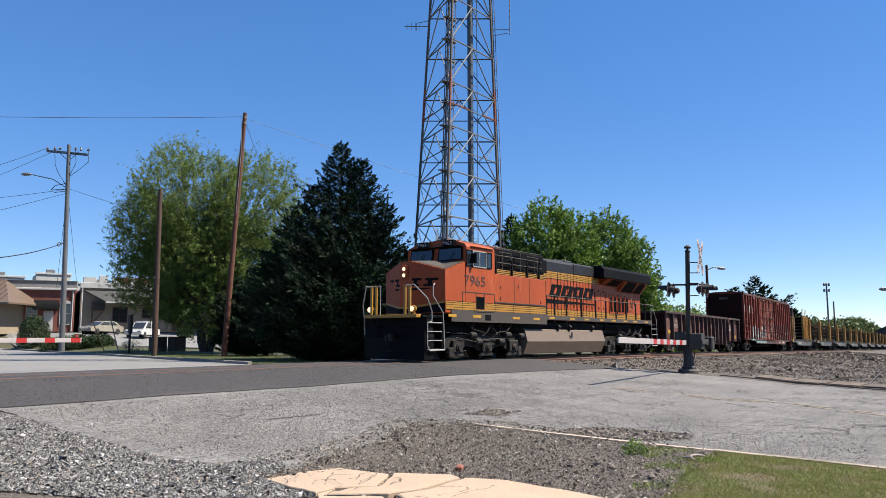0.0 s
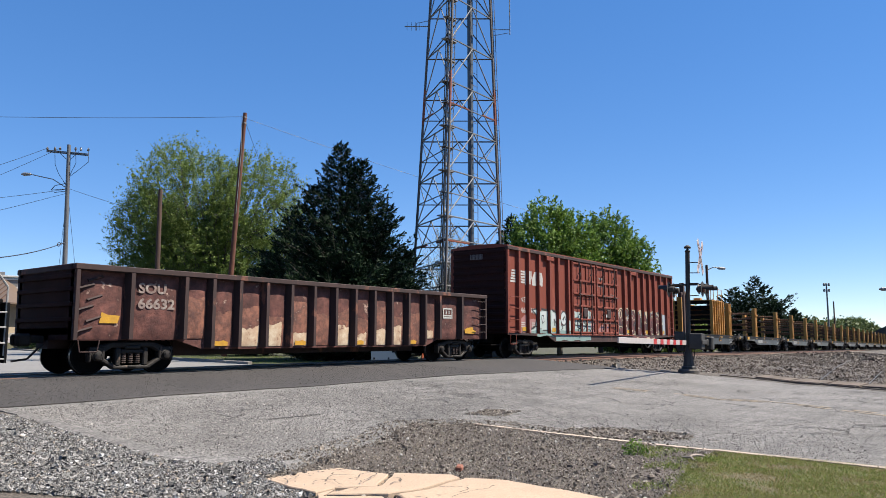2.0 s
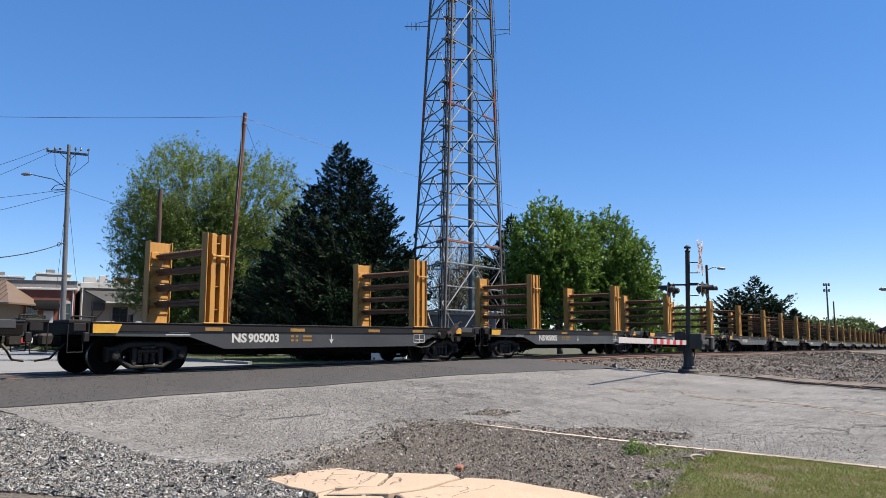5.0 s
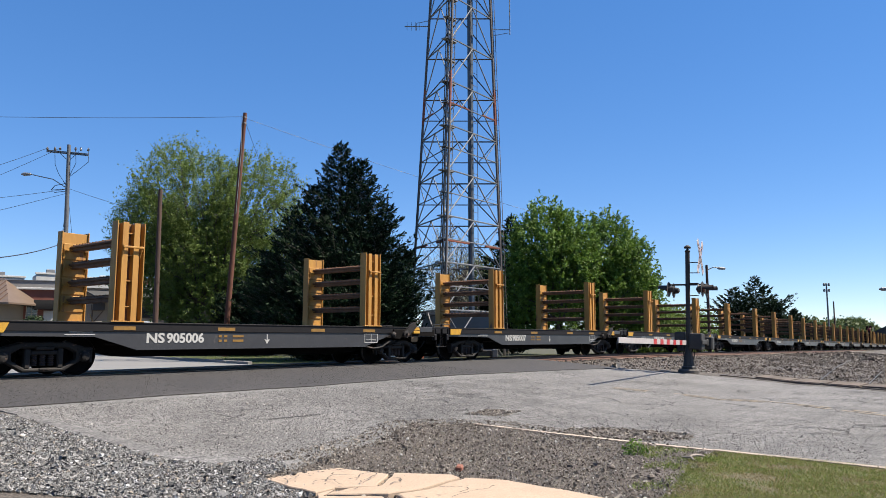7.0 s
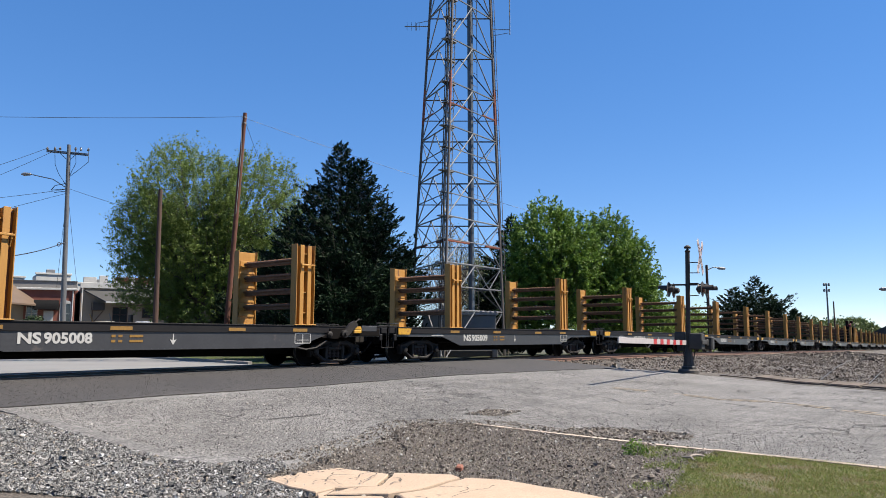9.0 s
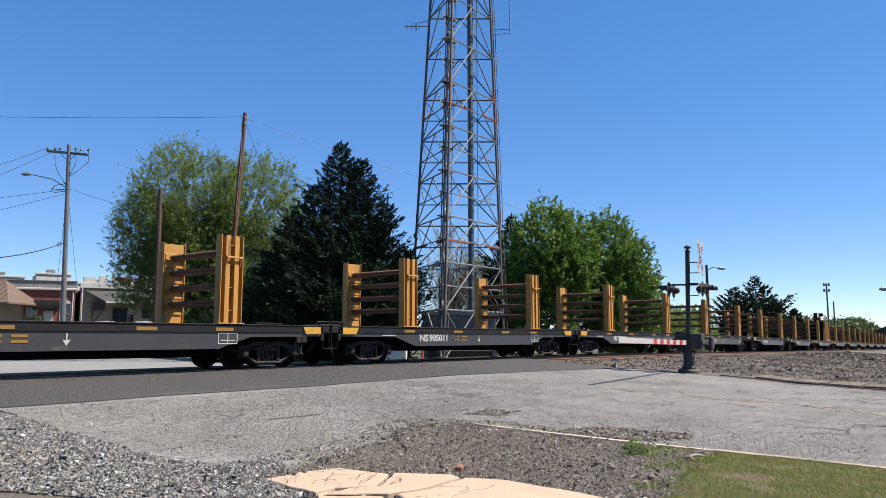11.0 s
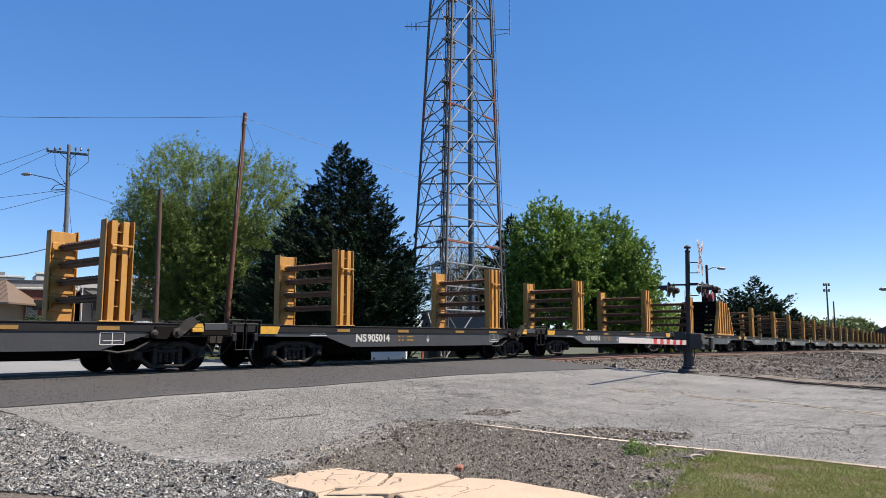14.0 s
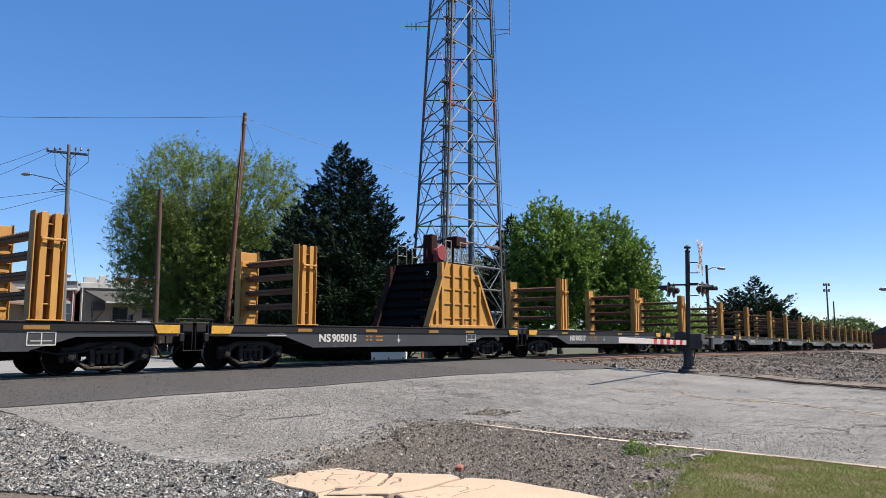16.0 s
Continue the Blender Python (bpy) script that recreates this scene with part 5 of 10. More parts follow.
    up = Solid().box(-6.55, -2.2, -1.42, 1.42, 3.5, 3.72, 0.01)
    P("cabinet_stripe", up, M_YELLOW)
    for z in (3.53, 3.6, 3.68):
        P("pinstripe", Solid().box(-6.56, -2.19, -1.43, 1.43, z - 0.012, z + 0.006), M_LOCOBLACK)
    db = Solid().box(-6.55, -2.2, -1.3, 1.3, 3.72, 4.62, 0.04)
    P("dynamic_brake_box", db, M_LOCOBLACK)
    for x0 in (-5.95, -3.75):
        g = Solid().box(x0, x0 + 0.95, -1.33, -1.29, 3.9, 4.5)
        gp = P("louvre", g, M_GREYBLACK)
        sl = Solid()
        for i in range(9):
            sl.box(x0 + 0.04, x0 + 0.91, -1.37, -1.33, 3.94 + i * 0.062, 3.965 + i * 0.062)
        part("slats", sl, M_LOCOBLACK, gp)
    dm = Solid()
    for x in (-4.8, -2.6):
        dm.box(x, x + 0.6, -1.34, -1.29, 3.85, 4.45, 0.01)
    P("panel", dm, M_LOCOBLACK)
    rl = Solid()
    for z in (4.0, 4.3, 4.62):
        rl.tube((-6.5, -1.46, z), (-2.7, -1.46, z), 0.018, n=6)
    for x in (-5.95, -4.5, -3.3):
        rl.tube((x, -1.46, 3.75), (x, -1.46, 4.62), 0.016, n=6)
    P("cabinet_handrail", rl, M_GREYBLACK)
    sp = Solid()
    for x in (-6.45, -5.2, -3.95, -2.95):
        sp.box(x - 0.06, x + 0.06, -1.49, -1.44, 3.52, 4.15, 0.01)
    P("rail_bracket", sp, M_LOCOBLACK)
    # long hood
    hw = 0.95
    P("hood", Solid().box(-2.4, 9.65, -hw, hw, 1.7, 4.05, 0.01), M_ORANGE, label="orange engine hood with doors")
    ht = Solid()
    hp = [(-hw, 4.05), (-hw, 4.5), (-hw + 0.2, 4.66), (hw - 0.2, 4.66), (hw, 4.5), (hw, 4.05)]
    ht.prism(hp, "x", -2.2, 9.65)
    ht.box(0.3, 1.3, -0.5, 0.5, 4.6, 4.78, 0.05).box(1.6, 2.4, -0.35, 0.35, 4.6, 4.85, 0.06).box(-1.0, -0.4, -0.4, 0.4, 4.6, 4.74, 0.04)
    ht.box(1.35, 3.6, -hw - 0.03, hw + 0.03, 4.05, 4.58, 0.03)
    P("hood_top", ht, M_HOODTOP, label="black hood roof with exhaust stack")
    for s in (-1, 1):
        P("stripe", Solid().box(-2.38, 4.1, s * (hw + 0.004) - 0.005, s * (hw + 0.004) + 0.005, 3.72, 4.04), M_YELLOW)
        P("stripe", Solid().box(-2.38, 9.6, s * (hw + 0.004) - 0.005, s * (hw + 0.004) + 0.005, 1.92, 2.24), M_YELLOW)
        for z, x1 in ((3.71, 4.1), (3.8, 4.1), (3.88, 4.1), (3.96, 4.1), (1.93, 9.62), (2.02, 9.62), (2.12, 9.62), (2.25, 9.62)):
            P("pinstripe", Solid().box(-2.39, x1, s * (hw + 0.006) - 0.007, s * (hw + 0.006) + 0.007, z - 0.008, z + 0.008), M_LOCOBLACK)
    dd = Solid()
    for x in (-1.9, -1.45, -0.95, -0.35, -0.3, 0.02, 0.35, 0.68, 1.0, 1.33, 1.62, 1.7, 2.02, 2.35, 2.68, 3.0, 3.33, 3.65, 3.72, 4.4, 5.0):
        dd.box(x, x + 0.022, -hw - 0.014, -hw, 1.74, 4.02 if x < 3.6 else 3.3)
    for x in (-1.5, -0.6, 0.6, 1.3, 2.0, 2.7, 3.3, 4.1, 4.7):
        for z in (2.4, 3.3):
            dd.box(x, x + 0.06, -hw - 0.03, -hw, z, z + 0.1)
    P("hood_door_seam", dd, M_LOCOBLACK)
    # dark slanted block marks on the hood
    em = Solid()
    x = -1.15
    y = -hw - 0.012
    for w in (1.0, 1.05, 1.0, 0.95):
        for xa, xb, z0, z1 in ((0, 0.36 * w, 2.84, 3.44), (0.62 * w, w, 2.84, 3.44), (0.3 * w, 0.7 * w, 2.84, 2.98), (0.3 * w, 0.7 * w, 3.3, 3.44)):
            em.prism([(x + xa + (z0 - 2.86) * 0.5, z0), (x + xb + (z0 - 2.86) * 0.5, z0), (x + xb + (z1 - 2.86) * 0.5, z1), (x + xa + (z1 - 2.86) * 0.5, z1)], "y", y - 0.004 - 0.001 * (z0 + xa), y + 0.01)
        x += w + 0.14
    em.prism([(-1.35, 2.52), (-1.3, 2.72), (3.6, 2.64), (4.0, 2.6)], "y", -hw - 0.016, -hw)
    P("side_emblem", em, M_LOCOBLACK)
    # radiator wings
    wg = Solid()
    wp = [(-1.5, 4.05), (-1.5, 4.5), (-1.3, 4.66), (1.3, 4.66), (1.5, 4.5), (1.5, 4.05), (1.42, 4.02), (0.95, 4.02), (-0.95, 4.02), (-1.42, 4.02)]
    wg.prism(wp, "x", 3.72, 10.0)
    wg.box(6.6, 6.62, -1.51, 1.51, 4.06, 4.5)
    P("radiator_wing", wg, M_LOCOBLACK, label="black overhanging radiator wing")
    for x0, x1, zf in ((4.3, 6.55, 3.7), (6.55, 9.7, 3.42)):
        us = Solid()
        for s in (-1, 1):
            us.add([(x0, s * 0.955, zf), (x1, s * 0.955, zf), (x1, s * 1.44, 4.02), (x0, s * 1.44, 4.02), (x0, s * 0.94, 4.02), (x1, s * 0.94, 4.02)], [(0, 1, 2, 3), (3, 2, 5, 4), (0, 3, 4), (1, 5, 2)])
        P("radiator_slope", us, M_ORANGE, label="orange slope under the radiator wing")
    for a, b, zf in ((4.87, 6.3, 3.7), (6.78, 8.28, 3.42), (8.4, 9.45, 3.42)):
        for s in (-1, 1):
            e = lambda u: (s * (0.955 + 0.485 * u + 0.012), zf + (4.02 - zf) * u - 0.012)
            (ya, za), (yb, zb) = e(0.08), e(0.97)
            P("radiator_screen", Solid().add([(a, ya, za), (b, ya, za), (b - 0.04, yb, zb), (a + 0.1, yb, zb)], [(0, 1, 2, 3)]), M_LOCOBLACK)
    for a, b in ((5.48, 5.72), (5.9, 6.22), (6.51, 6.78), (6.95, 7.24), (7.5, 7.81)):
        lv = P("louvre_door", Solid().box(a - 0.07, b + 0.07, -hw - 0.04, -hw, 2.2, 3.25, 0.01), M_ORANGE)
        sl = Solid().box(a, b, -hw - 0.046, -hw - 0.03, 2.32, 3.12)
        for i in range(7):
            xx = a + 0.02 + i * (b - a - 0.04) / 6
            sl.box(xx - 0.012, xx + 0.012, -hw - 0.06, -hw - 0.04, 2.32, 3.12)
        part("slats", sl, M_LOCOBLACK, lv)
    bw = Solid()
    c = Vector((8.3, -hw - 0.12, 2.85))
    pts = [c + Vector((0.27 * math.cos(t), 0, 0.27 * math.sin(t))) for t in np.linspace(0, 2 * math.pi, 17)]
    bw.path(pts, 0.022)
    for i in range(4):
        bw.tube(c, pts[i * 4], 0.014)
    P("brake_wheel", bw, M_NUMBER)
    # handrails
    hr = Solid()
    xs = [-2.35, -1.6, -0.45, 1.12, 2.66, 3.85, 5.1, 6.4, 7.7, 9.0]
    for s in (-1, 1):
        P("side_handrail", Solid().tube((-2.5, s * 1.47, 2.82), (9.75, s * 1.47, 2.82), 0.02, n=6), M_GREYBLACK)
    hr.path([(9.75, -1.47, 2.82), (10.2, -1.47, 2.8), (10.35, -1.47, 2.5), (10.75, -1.47, 1.95), (10.75, -1.47, 0.5)], 0.022)
    hr.path([(9.95, -1.47, 2.6), (9.95, -1.47, 1.7), (9.9, -1.5, 0.5)], 0.022)
    hr.path([(-11.35, -0.72, 2.78), (-11.35, -1.15, 2.8), (-11.3, -1.3, 2.65), (-11.0, -1.5, 2.3), (-10.75, -1.5, 1.85), (-10.75, -1.5, 1.45), (-10.9, -1.5, 1.42)], 0.025)
    hr.path([(-10.4, -1.35, 2.88), (-10.6, -1.45, 2.79), (-10.6, -1.45, 2.4), (-10.11, -1.53, 1.8), (-10.02, -1.53, 0.42), (-10.9, -1.53, 0.4), (-11.0, -1.5, 0.6), (-11.0, -1.5, 1.45)], 0.025)
    hr.path([(-11.35, 0.95, 2.8), (-11.35, 1.25, 2.8), (-11.3, 1.45, 2.1), (-11.15, 1.52, 1.6), (-11.1, 1.52, 0.9)], 0.025)
    hr.path([(-11.35, 0.95, 1.7), (-11.35, 0.95, 2.8), (-11.35, 0.5, 2.8), (-11.35, 0.5, 1.7)], 0.02)
    P("handrail", hr, M_STEELGREY, label="worn grey steel handrail")
    for y in (-0.95, -0.72, 0.72, 0.95):
        P("stanchion", Solid().box(-11.38, -11.32, y - 0.05, y + 0.05, 1.7, 2.8, 0.005), M_YELLOW, label="yellow front handrail stanchion")
    for x in xs:
        for s in (-1, 1):
            P("stanchion", Solid().box(x - 0.06, x + 0.06, s * 1.49 - 0.02, s * 1.49 + 0.02, 1.6, 2.82, 0.006), M_LOCOBLACK)
    # fuel tank
    tk = [(-1.3, 1.27), (-1.36, 1.24), (-1.5, 0.72), (-1.28, 0.18), (1.28, 0.18), (1.5, 0.72), (1.36, 1.24), (1.3, 1.27)]
    P("fuel_tank", Solid().prism(tk, "x", -4.05, 3.65), M_TANK, label="dusty brown fuel tank")
    tf = Solid()
    for x in (-1.1, 0.0, 2.4):
        tf.tube((x, -1.35, 1.2), (x, -1.4, 1.4), 0.06, n=10).tube((x, -1.4, 1.4), (x, -1.45, 1.45), 0.09, n=10)
    tf.box(-0.06, 0.1, -1.51, -1.5, 0.9, 1.14)
    P("fuel_filler", tf, M_TRUCK)
    # trucks
    for cx in (-6.9, 6.9):
        tr = Solid()
        sp_ = [(-2.7, 0.5), (-2.75, 0.82), (-2.2, 0.98), (2.2, 0.98), (2.75, 0.82), (2.7, 0.5), (2.35, 0.34), (1.65, 0.34), (1.35, 0.55), (0.7, 0.5), (0.36, 0.34), (-0.36, 0.34), (-0.7, 0.5), (-1.35, 0.55), (-1.65, 0.34), (-2.35, 0.34)]
        for y in (-1.2, 1.06):
            tr.prism([(cx + a, z) for a, z in sp_], "y", y, y + 0.14)
        tr.box(cx - 0.4, cx + 0.4, -1.1, 1.1, 0.55, 1.05, 0.03)
        t = P("truck_frame", tr, M_TRUCK)
        for dx in (-2.0, 0, 2.0):
            wheelset(cx + dx, L, 0.533)
            br = Solid().box(cx + dx - 0.33, cx + dx + 0.33, -1.34, -1.2, 0.3, 0.78, 0.03)
            br.prism([(cx + dx - 0.45, 0.16), (cx + dx + 0.45, 0.16), (cx + dx + 0.3, 0.34), (cx + dx - 0.3, 0.34)], "y", -1.3, -1.18)
            br.lathe((cx + dx, -1.33, 0.5), (0, -1, 0), [(0, 0.16), (0.05, 0.16), (0.06, 0.11), (0.1, 0.1)], 14)
            part("axle_box", br, M_TRUCK, t)
        cy = Solid()
        for dx, z in ((-1.3, 0.98), (0.75, 0.72), (-0.9, 0.72), (2.35, 0.95), (1.25, 1.0)):
            cy.lathe((cx + dx, -1.32, z), (1, 0, 0), [(0, 0.06), (0.05, 0.13), (0.4, 0.13), (0.45, 0.08), (0.6, 0.03)], 12)
        cy.path([(cx - 2.2, -1.36, 0.88), (cx - 1.0, -1.38, 0.72), (cx + 0.2, -1.38, 0.82), (cx + 1.4, -1.36, 0.86)], 0.025)
        cy.path([(cx - 1.6, -1.3, 1.05), (cx - 0.5, -1.32, 0.85), (cx + 0.3, -1.34, 1.3), (cx + 0.4, -1.34, 0.9), (cx + 1.2, -1.34, 1.3)], 0.016)
        cy.path([(cx - 1.6, -1.42, 1.48), (cx - 1.1, -1.42, 1.2), (cx - 0.2, -1.42, 1.05), (cx + 0.1, -1.42, 1.4), (cx + 0.5, -1.42, 1.08), (cx + 1.3, -1.42, 1.15), (cx + 1.7, -1.42, 1.4)], 0.02)
        part("brake_gear", cy, M_TRUCK, t, smooth=True)
        for dx in (-1.0, 1.0):
            part("damper", Solid().tube((cx + dx - 0.08, -1.25, 0.98), (cx + dx + 0.05, -1.3, 1.5), 0.05, n=8), M_TRUCK, t)
            part("sand_pipe", Solid().box(cx + dx * 2.45 - 0.15, cx + dx * 2.45 + 0.15, -1.35, -1.15, 0.12, 0.5, 0.03), M_TRUCK, t)
    # air reservoir and pipes above the trucks
    rs = Solid()
    for cx in (-6.9, 6.9):
        P("pipe_duct", Solid().box(cx - 2.6, cx + 2.6, -1.2, -0.9, 1.3, 1.5, 0.02), M_WHEEL)
    rs.lathe((-5.0, -1.25, 1.25), (1, 0, 0), [(0, 0.05), (0.08, 0.14), (0.7, 0.14), (0.78, 0.05)], 12)
    P("air_reservoir", rs, M_WHEEL)
    sg = Solid().box(-7.35, -6.95, -1.56, -1.5, 1.58, 1.8, 0.01)
    P("hand_hold", sg, M_LOCOBLACK)
    return L


CARS.append((make_loco(), 14.04))


# ---- gondola ----
def make_gondola():
    G = thing("gondola_car", "rusty maroon steel gondola with scuffed ribbed sides", "gondola car")
    P = lambda name, s, m, label="": part(name, s, m, G, label)
    w, h0, h1 = 8.25, 0.95, 2.56
    ribs = (-6.87, -5.4, -4.57, -3.71, -2.78, -1.88, -0.98, -0.07, 0.8, 1.7, 2.56, 3.45, 4.38, 5.24, 6.61)
    floor_ = Solid().box(-w, w, -1.26, 1.26, 0.95, 1.1)
    floor_.box(-w, w, -0.3, 0.3, 0.62, 0.95).box(-5.0, 5.0, -0.32, 0.32, 0.4, 0.8)
    P("floor_plate", floor_, M_RUST)
    for y in (-1.31, 1.27):
        prof = [(-w, 0.82), (-5.5, 0.82), (-4.75, 0.58), (4.6, 0.58), (5.3, 0.82), (w, 0.82), (w, 2.5), (-w, 2.5)]
        P("side_wall", Solid().prism(prof, "y", y, y + 0.04), M_RUSTPANEL)
    for x in (-w, w - 0.05):
        e = Solid().box(x, x + 0.05, -1.42, 1.42, 0.82, 2.5)
        s = -1 if x < 0 else 1
        for z in (1.25, 1.6, 1.95, 2.25):
            e.box(x - 0.06 if s < 0 else x + 0.05, x if s < 0 else x + 0.11, -1.4, 1.4, z, z + 0.1, 0.01)
        # Darker than the sides: the shaded end is painted into its colour.
        P("end_wall", e, M_ENDWALL, "maroon end wall, its shade put into the colour")
    tc = Solid()
    for y in (-1.54, 1.3):
        tc.box(-w - 0.03, w + 0.03, y, y + 0.24, 2.44, 2.58, 0.015)
    for x in (-w - 0.03, w - 0.09):
        tc.box(x, x + 0.12, -1.4, 1.4, 2.44, 2.58, 0.015)
    P("top_chord", tc, M_RUST)
    rib = Solid().prism([(-0.13, -1.29), (-0.05, -1.53), (0.05, -1.53), (0.13, -1.29)], "z", 0.62, 2.45).mesh("rib")
    ribe = Solid().prism([(-0.13, -1.29), (-0.05, -1.53), (0.05, -1.53), (0.13, -1.29)], "z", 0.84, 2.45).mesh("rib")
    for x in ribs:
        me = rib if -4.6 < x < 4.5 else ribe
        part("rib", me, M_RUST, G, at=(x, 0, 0))
        part("rib", me, M_RUST, G, at=Matrix.Translation((x, 0, 0)) @ FLIP)
    for x in (-w, w - 0.1):
        P("corner_post", Solid().box(x, x + 0.1, -1.53, -1.28, 0.82, 2.45, 0.01), M_RUST)
        P("corner_post", Solid().box(x, x + 0.1, 1.28, 1.53, 0.82, 2.45, 0.01), M_RUST)
    lad = Solid()
    for z in (1.1, 1.4, 1.7, 2.0, 2.3):
        lad.tube((7.55, -1.56, z), (8.15, -1.56, z), 0.014, n=5)
    for i, z in enumerate((1.0, 1.25, 1.5, 1.75, 2.0, 2.2)):
        lad.tube((-8.15 + (i % 2) * 0.25, -1.36, z), (-7.75 + (i % 2) * 0.2, -1.36, z + 0.12), 0.035, n=5)
    lad.path([(-8.1, -1.45, 0.82), (-8.05, -1.45, 0.55), (-7.65, -1.45, 0.55), (-7.6, -1.45, 0.82)], 0.015)
    P("grab_iron", lad, M_RUST)
    yl = Solid()
    yl.prism([(-7.6, 1.22), (-7.55, 1.48), (-7.4, 1.42), (-7.1, 1.4), (-7.15, 1.22)], "y", -1.385, -1.375)
    for x in (-4.2, -1.4, 1.1, 3.8):
        yl.prism([(x - 0.22, 0.66), (x + 0.2, 0.66), (x + 0.22, 0.76), (x + 0.08, 0.81), (x - 0.1, 0.78), (x - 0.2, 0.8)], "y", -1.365, -1.355)
    yl.prism([(6.95, 1.05), (7.55, 1.03), (7.68, 1.12), (7.5, 1.2), (7.45, 1.3), (7.1, 1.26), (6.93, 1.2)], "y", -1.385, -1.375)
    P("reflector", yl, M_REFLECT)
    scuff = mat("pale_scuffed_patch", (0.85, 0.72, 0.52), (0.5, 0.32, 0.2), 0.8, grain=5, stain=4, amount=1.0, bump=0.0, third=(0.2, 0.08, 0.06), third_at=0.6, third_scale=4)
    worn = mat("worn_primer_patch", (0.38, 0.15, 0.09), (0.11, 0.042, 0.03), 0.7, grain=6, stain=3, amount=1.0, bump=0.7, dist=0.03, third=(0.5, 0.36, 0.28), third_at=0.64, third_scale=6)
    bays = list(zip((-8.15,) + ribs, ribs + (8.15,)))

    def dent(x, z, x0, x1, z0, z1):
        """The plate bulges out between its ribs."""
        u, v = (x - x0) / (x1 - x0), (z - z0) / (z1 - z0)
        return 0.06 * (max(0.0, math.sin(math.pi * u)) * max(0.0, math.sin(math.pi * v))) ** 0.45

    def skin(name, m, k, xa, xb, za, zb, lift, seed, label=""):
        x0, x1 = bays[k][0] + 0.11, bays[k][1] - 0.11
        low = 0.63 if -4.7 < x0 and x1 < 4.7 else 0.84
        n = 14
        s = Solid()
        for i in range(n + 1):
            u = i / n
            x = xa + (xb - xa) * u
            wt = 0.12 * noise.noise(Vector((x * 2.5, seed, 1.0))) + 0.06 * noise.noise(Vector((x * 9, seed, 4.0))) if lift else 0.0
            for j in range(n + 1):
                z = za + (zb + wt - za) * j / n
                z = min(z, 2.42)
                s.v.append((x, -1.315 - lift - dent(x, z, x0, x1, low, 2.42), z))
        s.f = [(i * (n + 1) + j, (i + 1) * (n + 1) + j, (i + 1) * (n + 1) + j + 1, i * (n + 1) + j + 1) for i in range(n) for j in range(n)]
        return part(name, s, m, G, label, smooth=True)
    for k, (r0, r1) in enumerate(bays):
        x0, x1 = r0 + 0.11, r1 - 0.11
        low = 0.63 if -4.7 < x0 and x1 < 4.7 else 0.84
        skin("side_panel", M_RUSTPANEL, k, x0, x1, low, 2.42, 0.0, k)
        if 1 < k < 14:
            skin("worn_patch", worn, k, x0 + 0.04, x1 - 0.04, low + 0.02, (1.75, 1.5, 1.95, 1.6)[k % 4], 0.003, 3 * k, "worn reddish primer patch")
        if 3 < k < 14 and k % 5 != 2:
            skin("scuffed_patch", scuff, k, x0 + 0.02, x1 - 0.05 - 0.1 * (k % 2), low + 0.01, 1.02 + 0.12 * (k % 3), 0.006, 7 * k, "pale cream scuffed patch")
    words("SOU", 0.34, M_FADED, G, (-6.65, -1.38, 1.98), width=0.75, bold=0.012)
    words("66632", 0.34, M_FADED, G, (-6.65, -1.38, 1.6), width=1.0, bold=0.012)
    sq = Solid()
    for xa, za, zb in ((5.55, 1.6, 1.98), (6.08, 1.6, 1.98), (5.72, 1.76, 1.9), (5.9, 1.76, 1.9)):
        sq.box(xa, xa + 0.05, -1.383, -1.377, za, zb)
    for z in (1.6, 1.68, 1.94):
        sq.box(5.6, 6.1, -1.383, -1.377, z, z + 0.05)
    P("stencil", sq, M_LETTER)
    for x in (-6.6, 6.6):
        freight_truck(x, G)
    knuckle(-w - 0.1, -1, G)
    knuckle(w + 0.1, 1, G)
    return G


CARS.append((make_gondola(), 34.44))


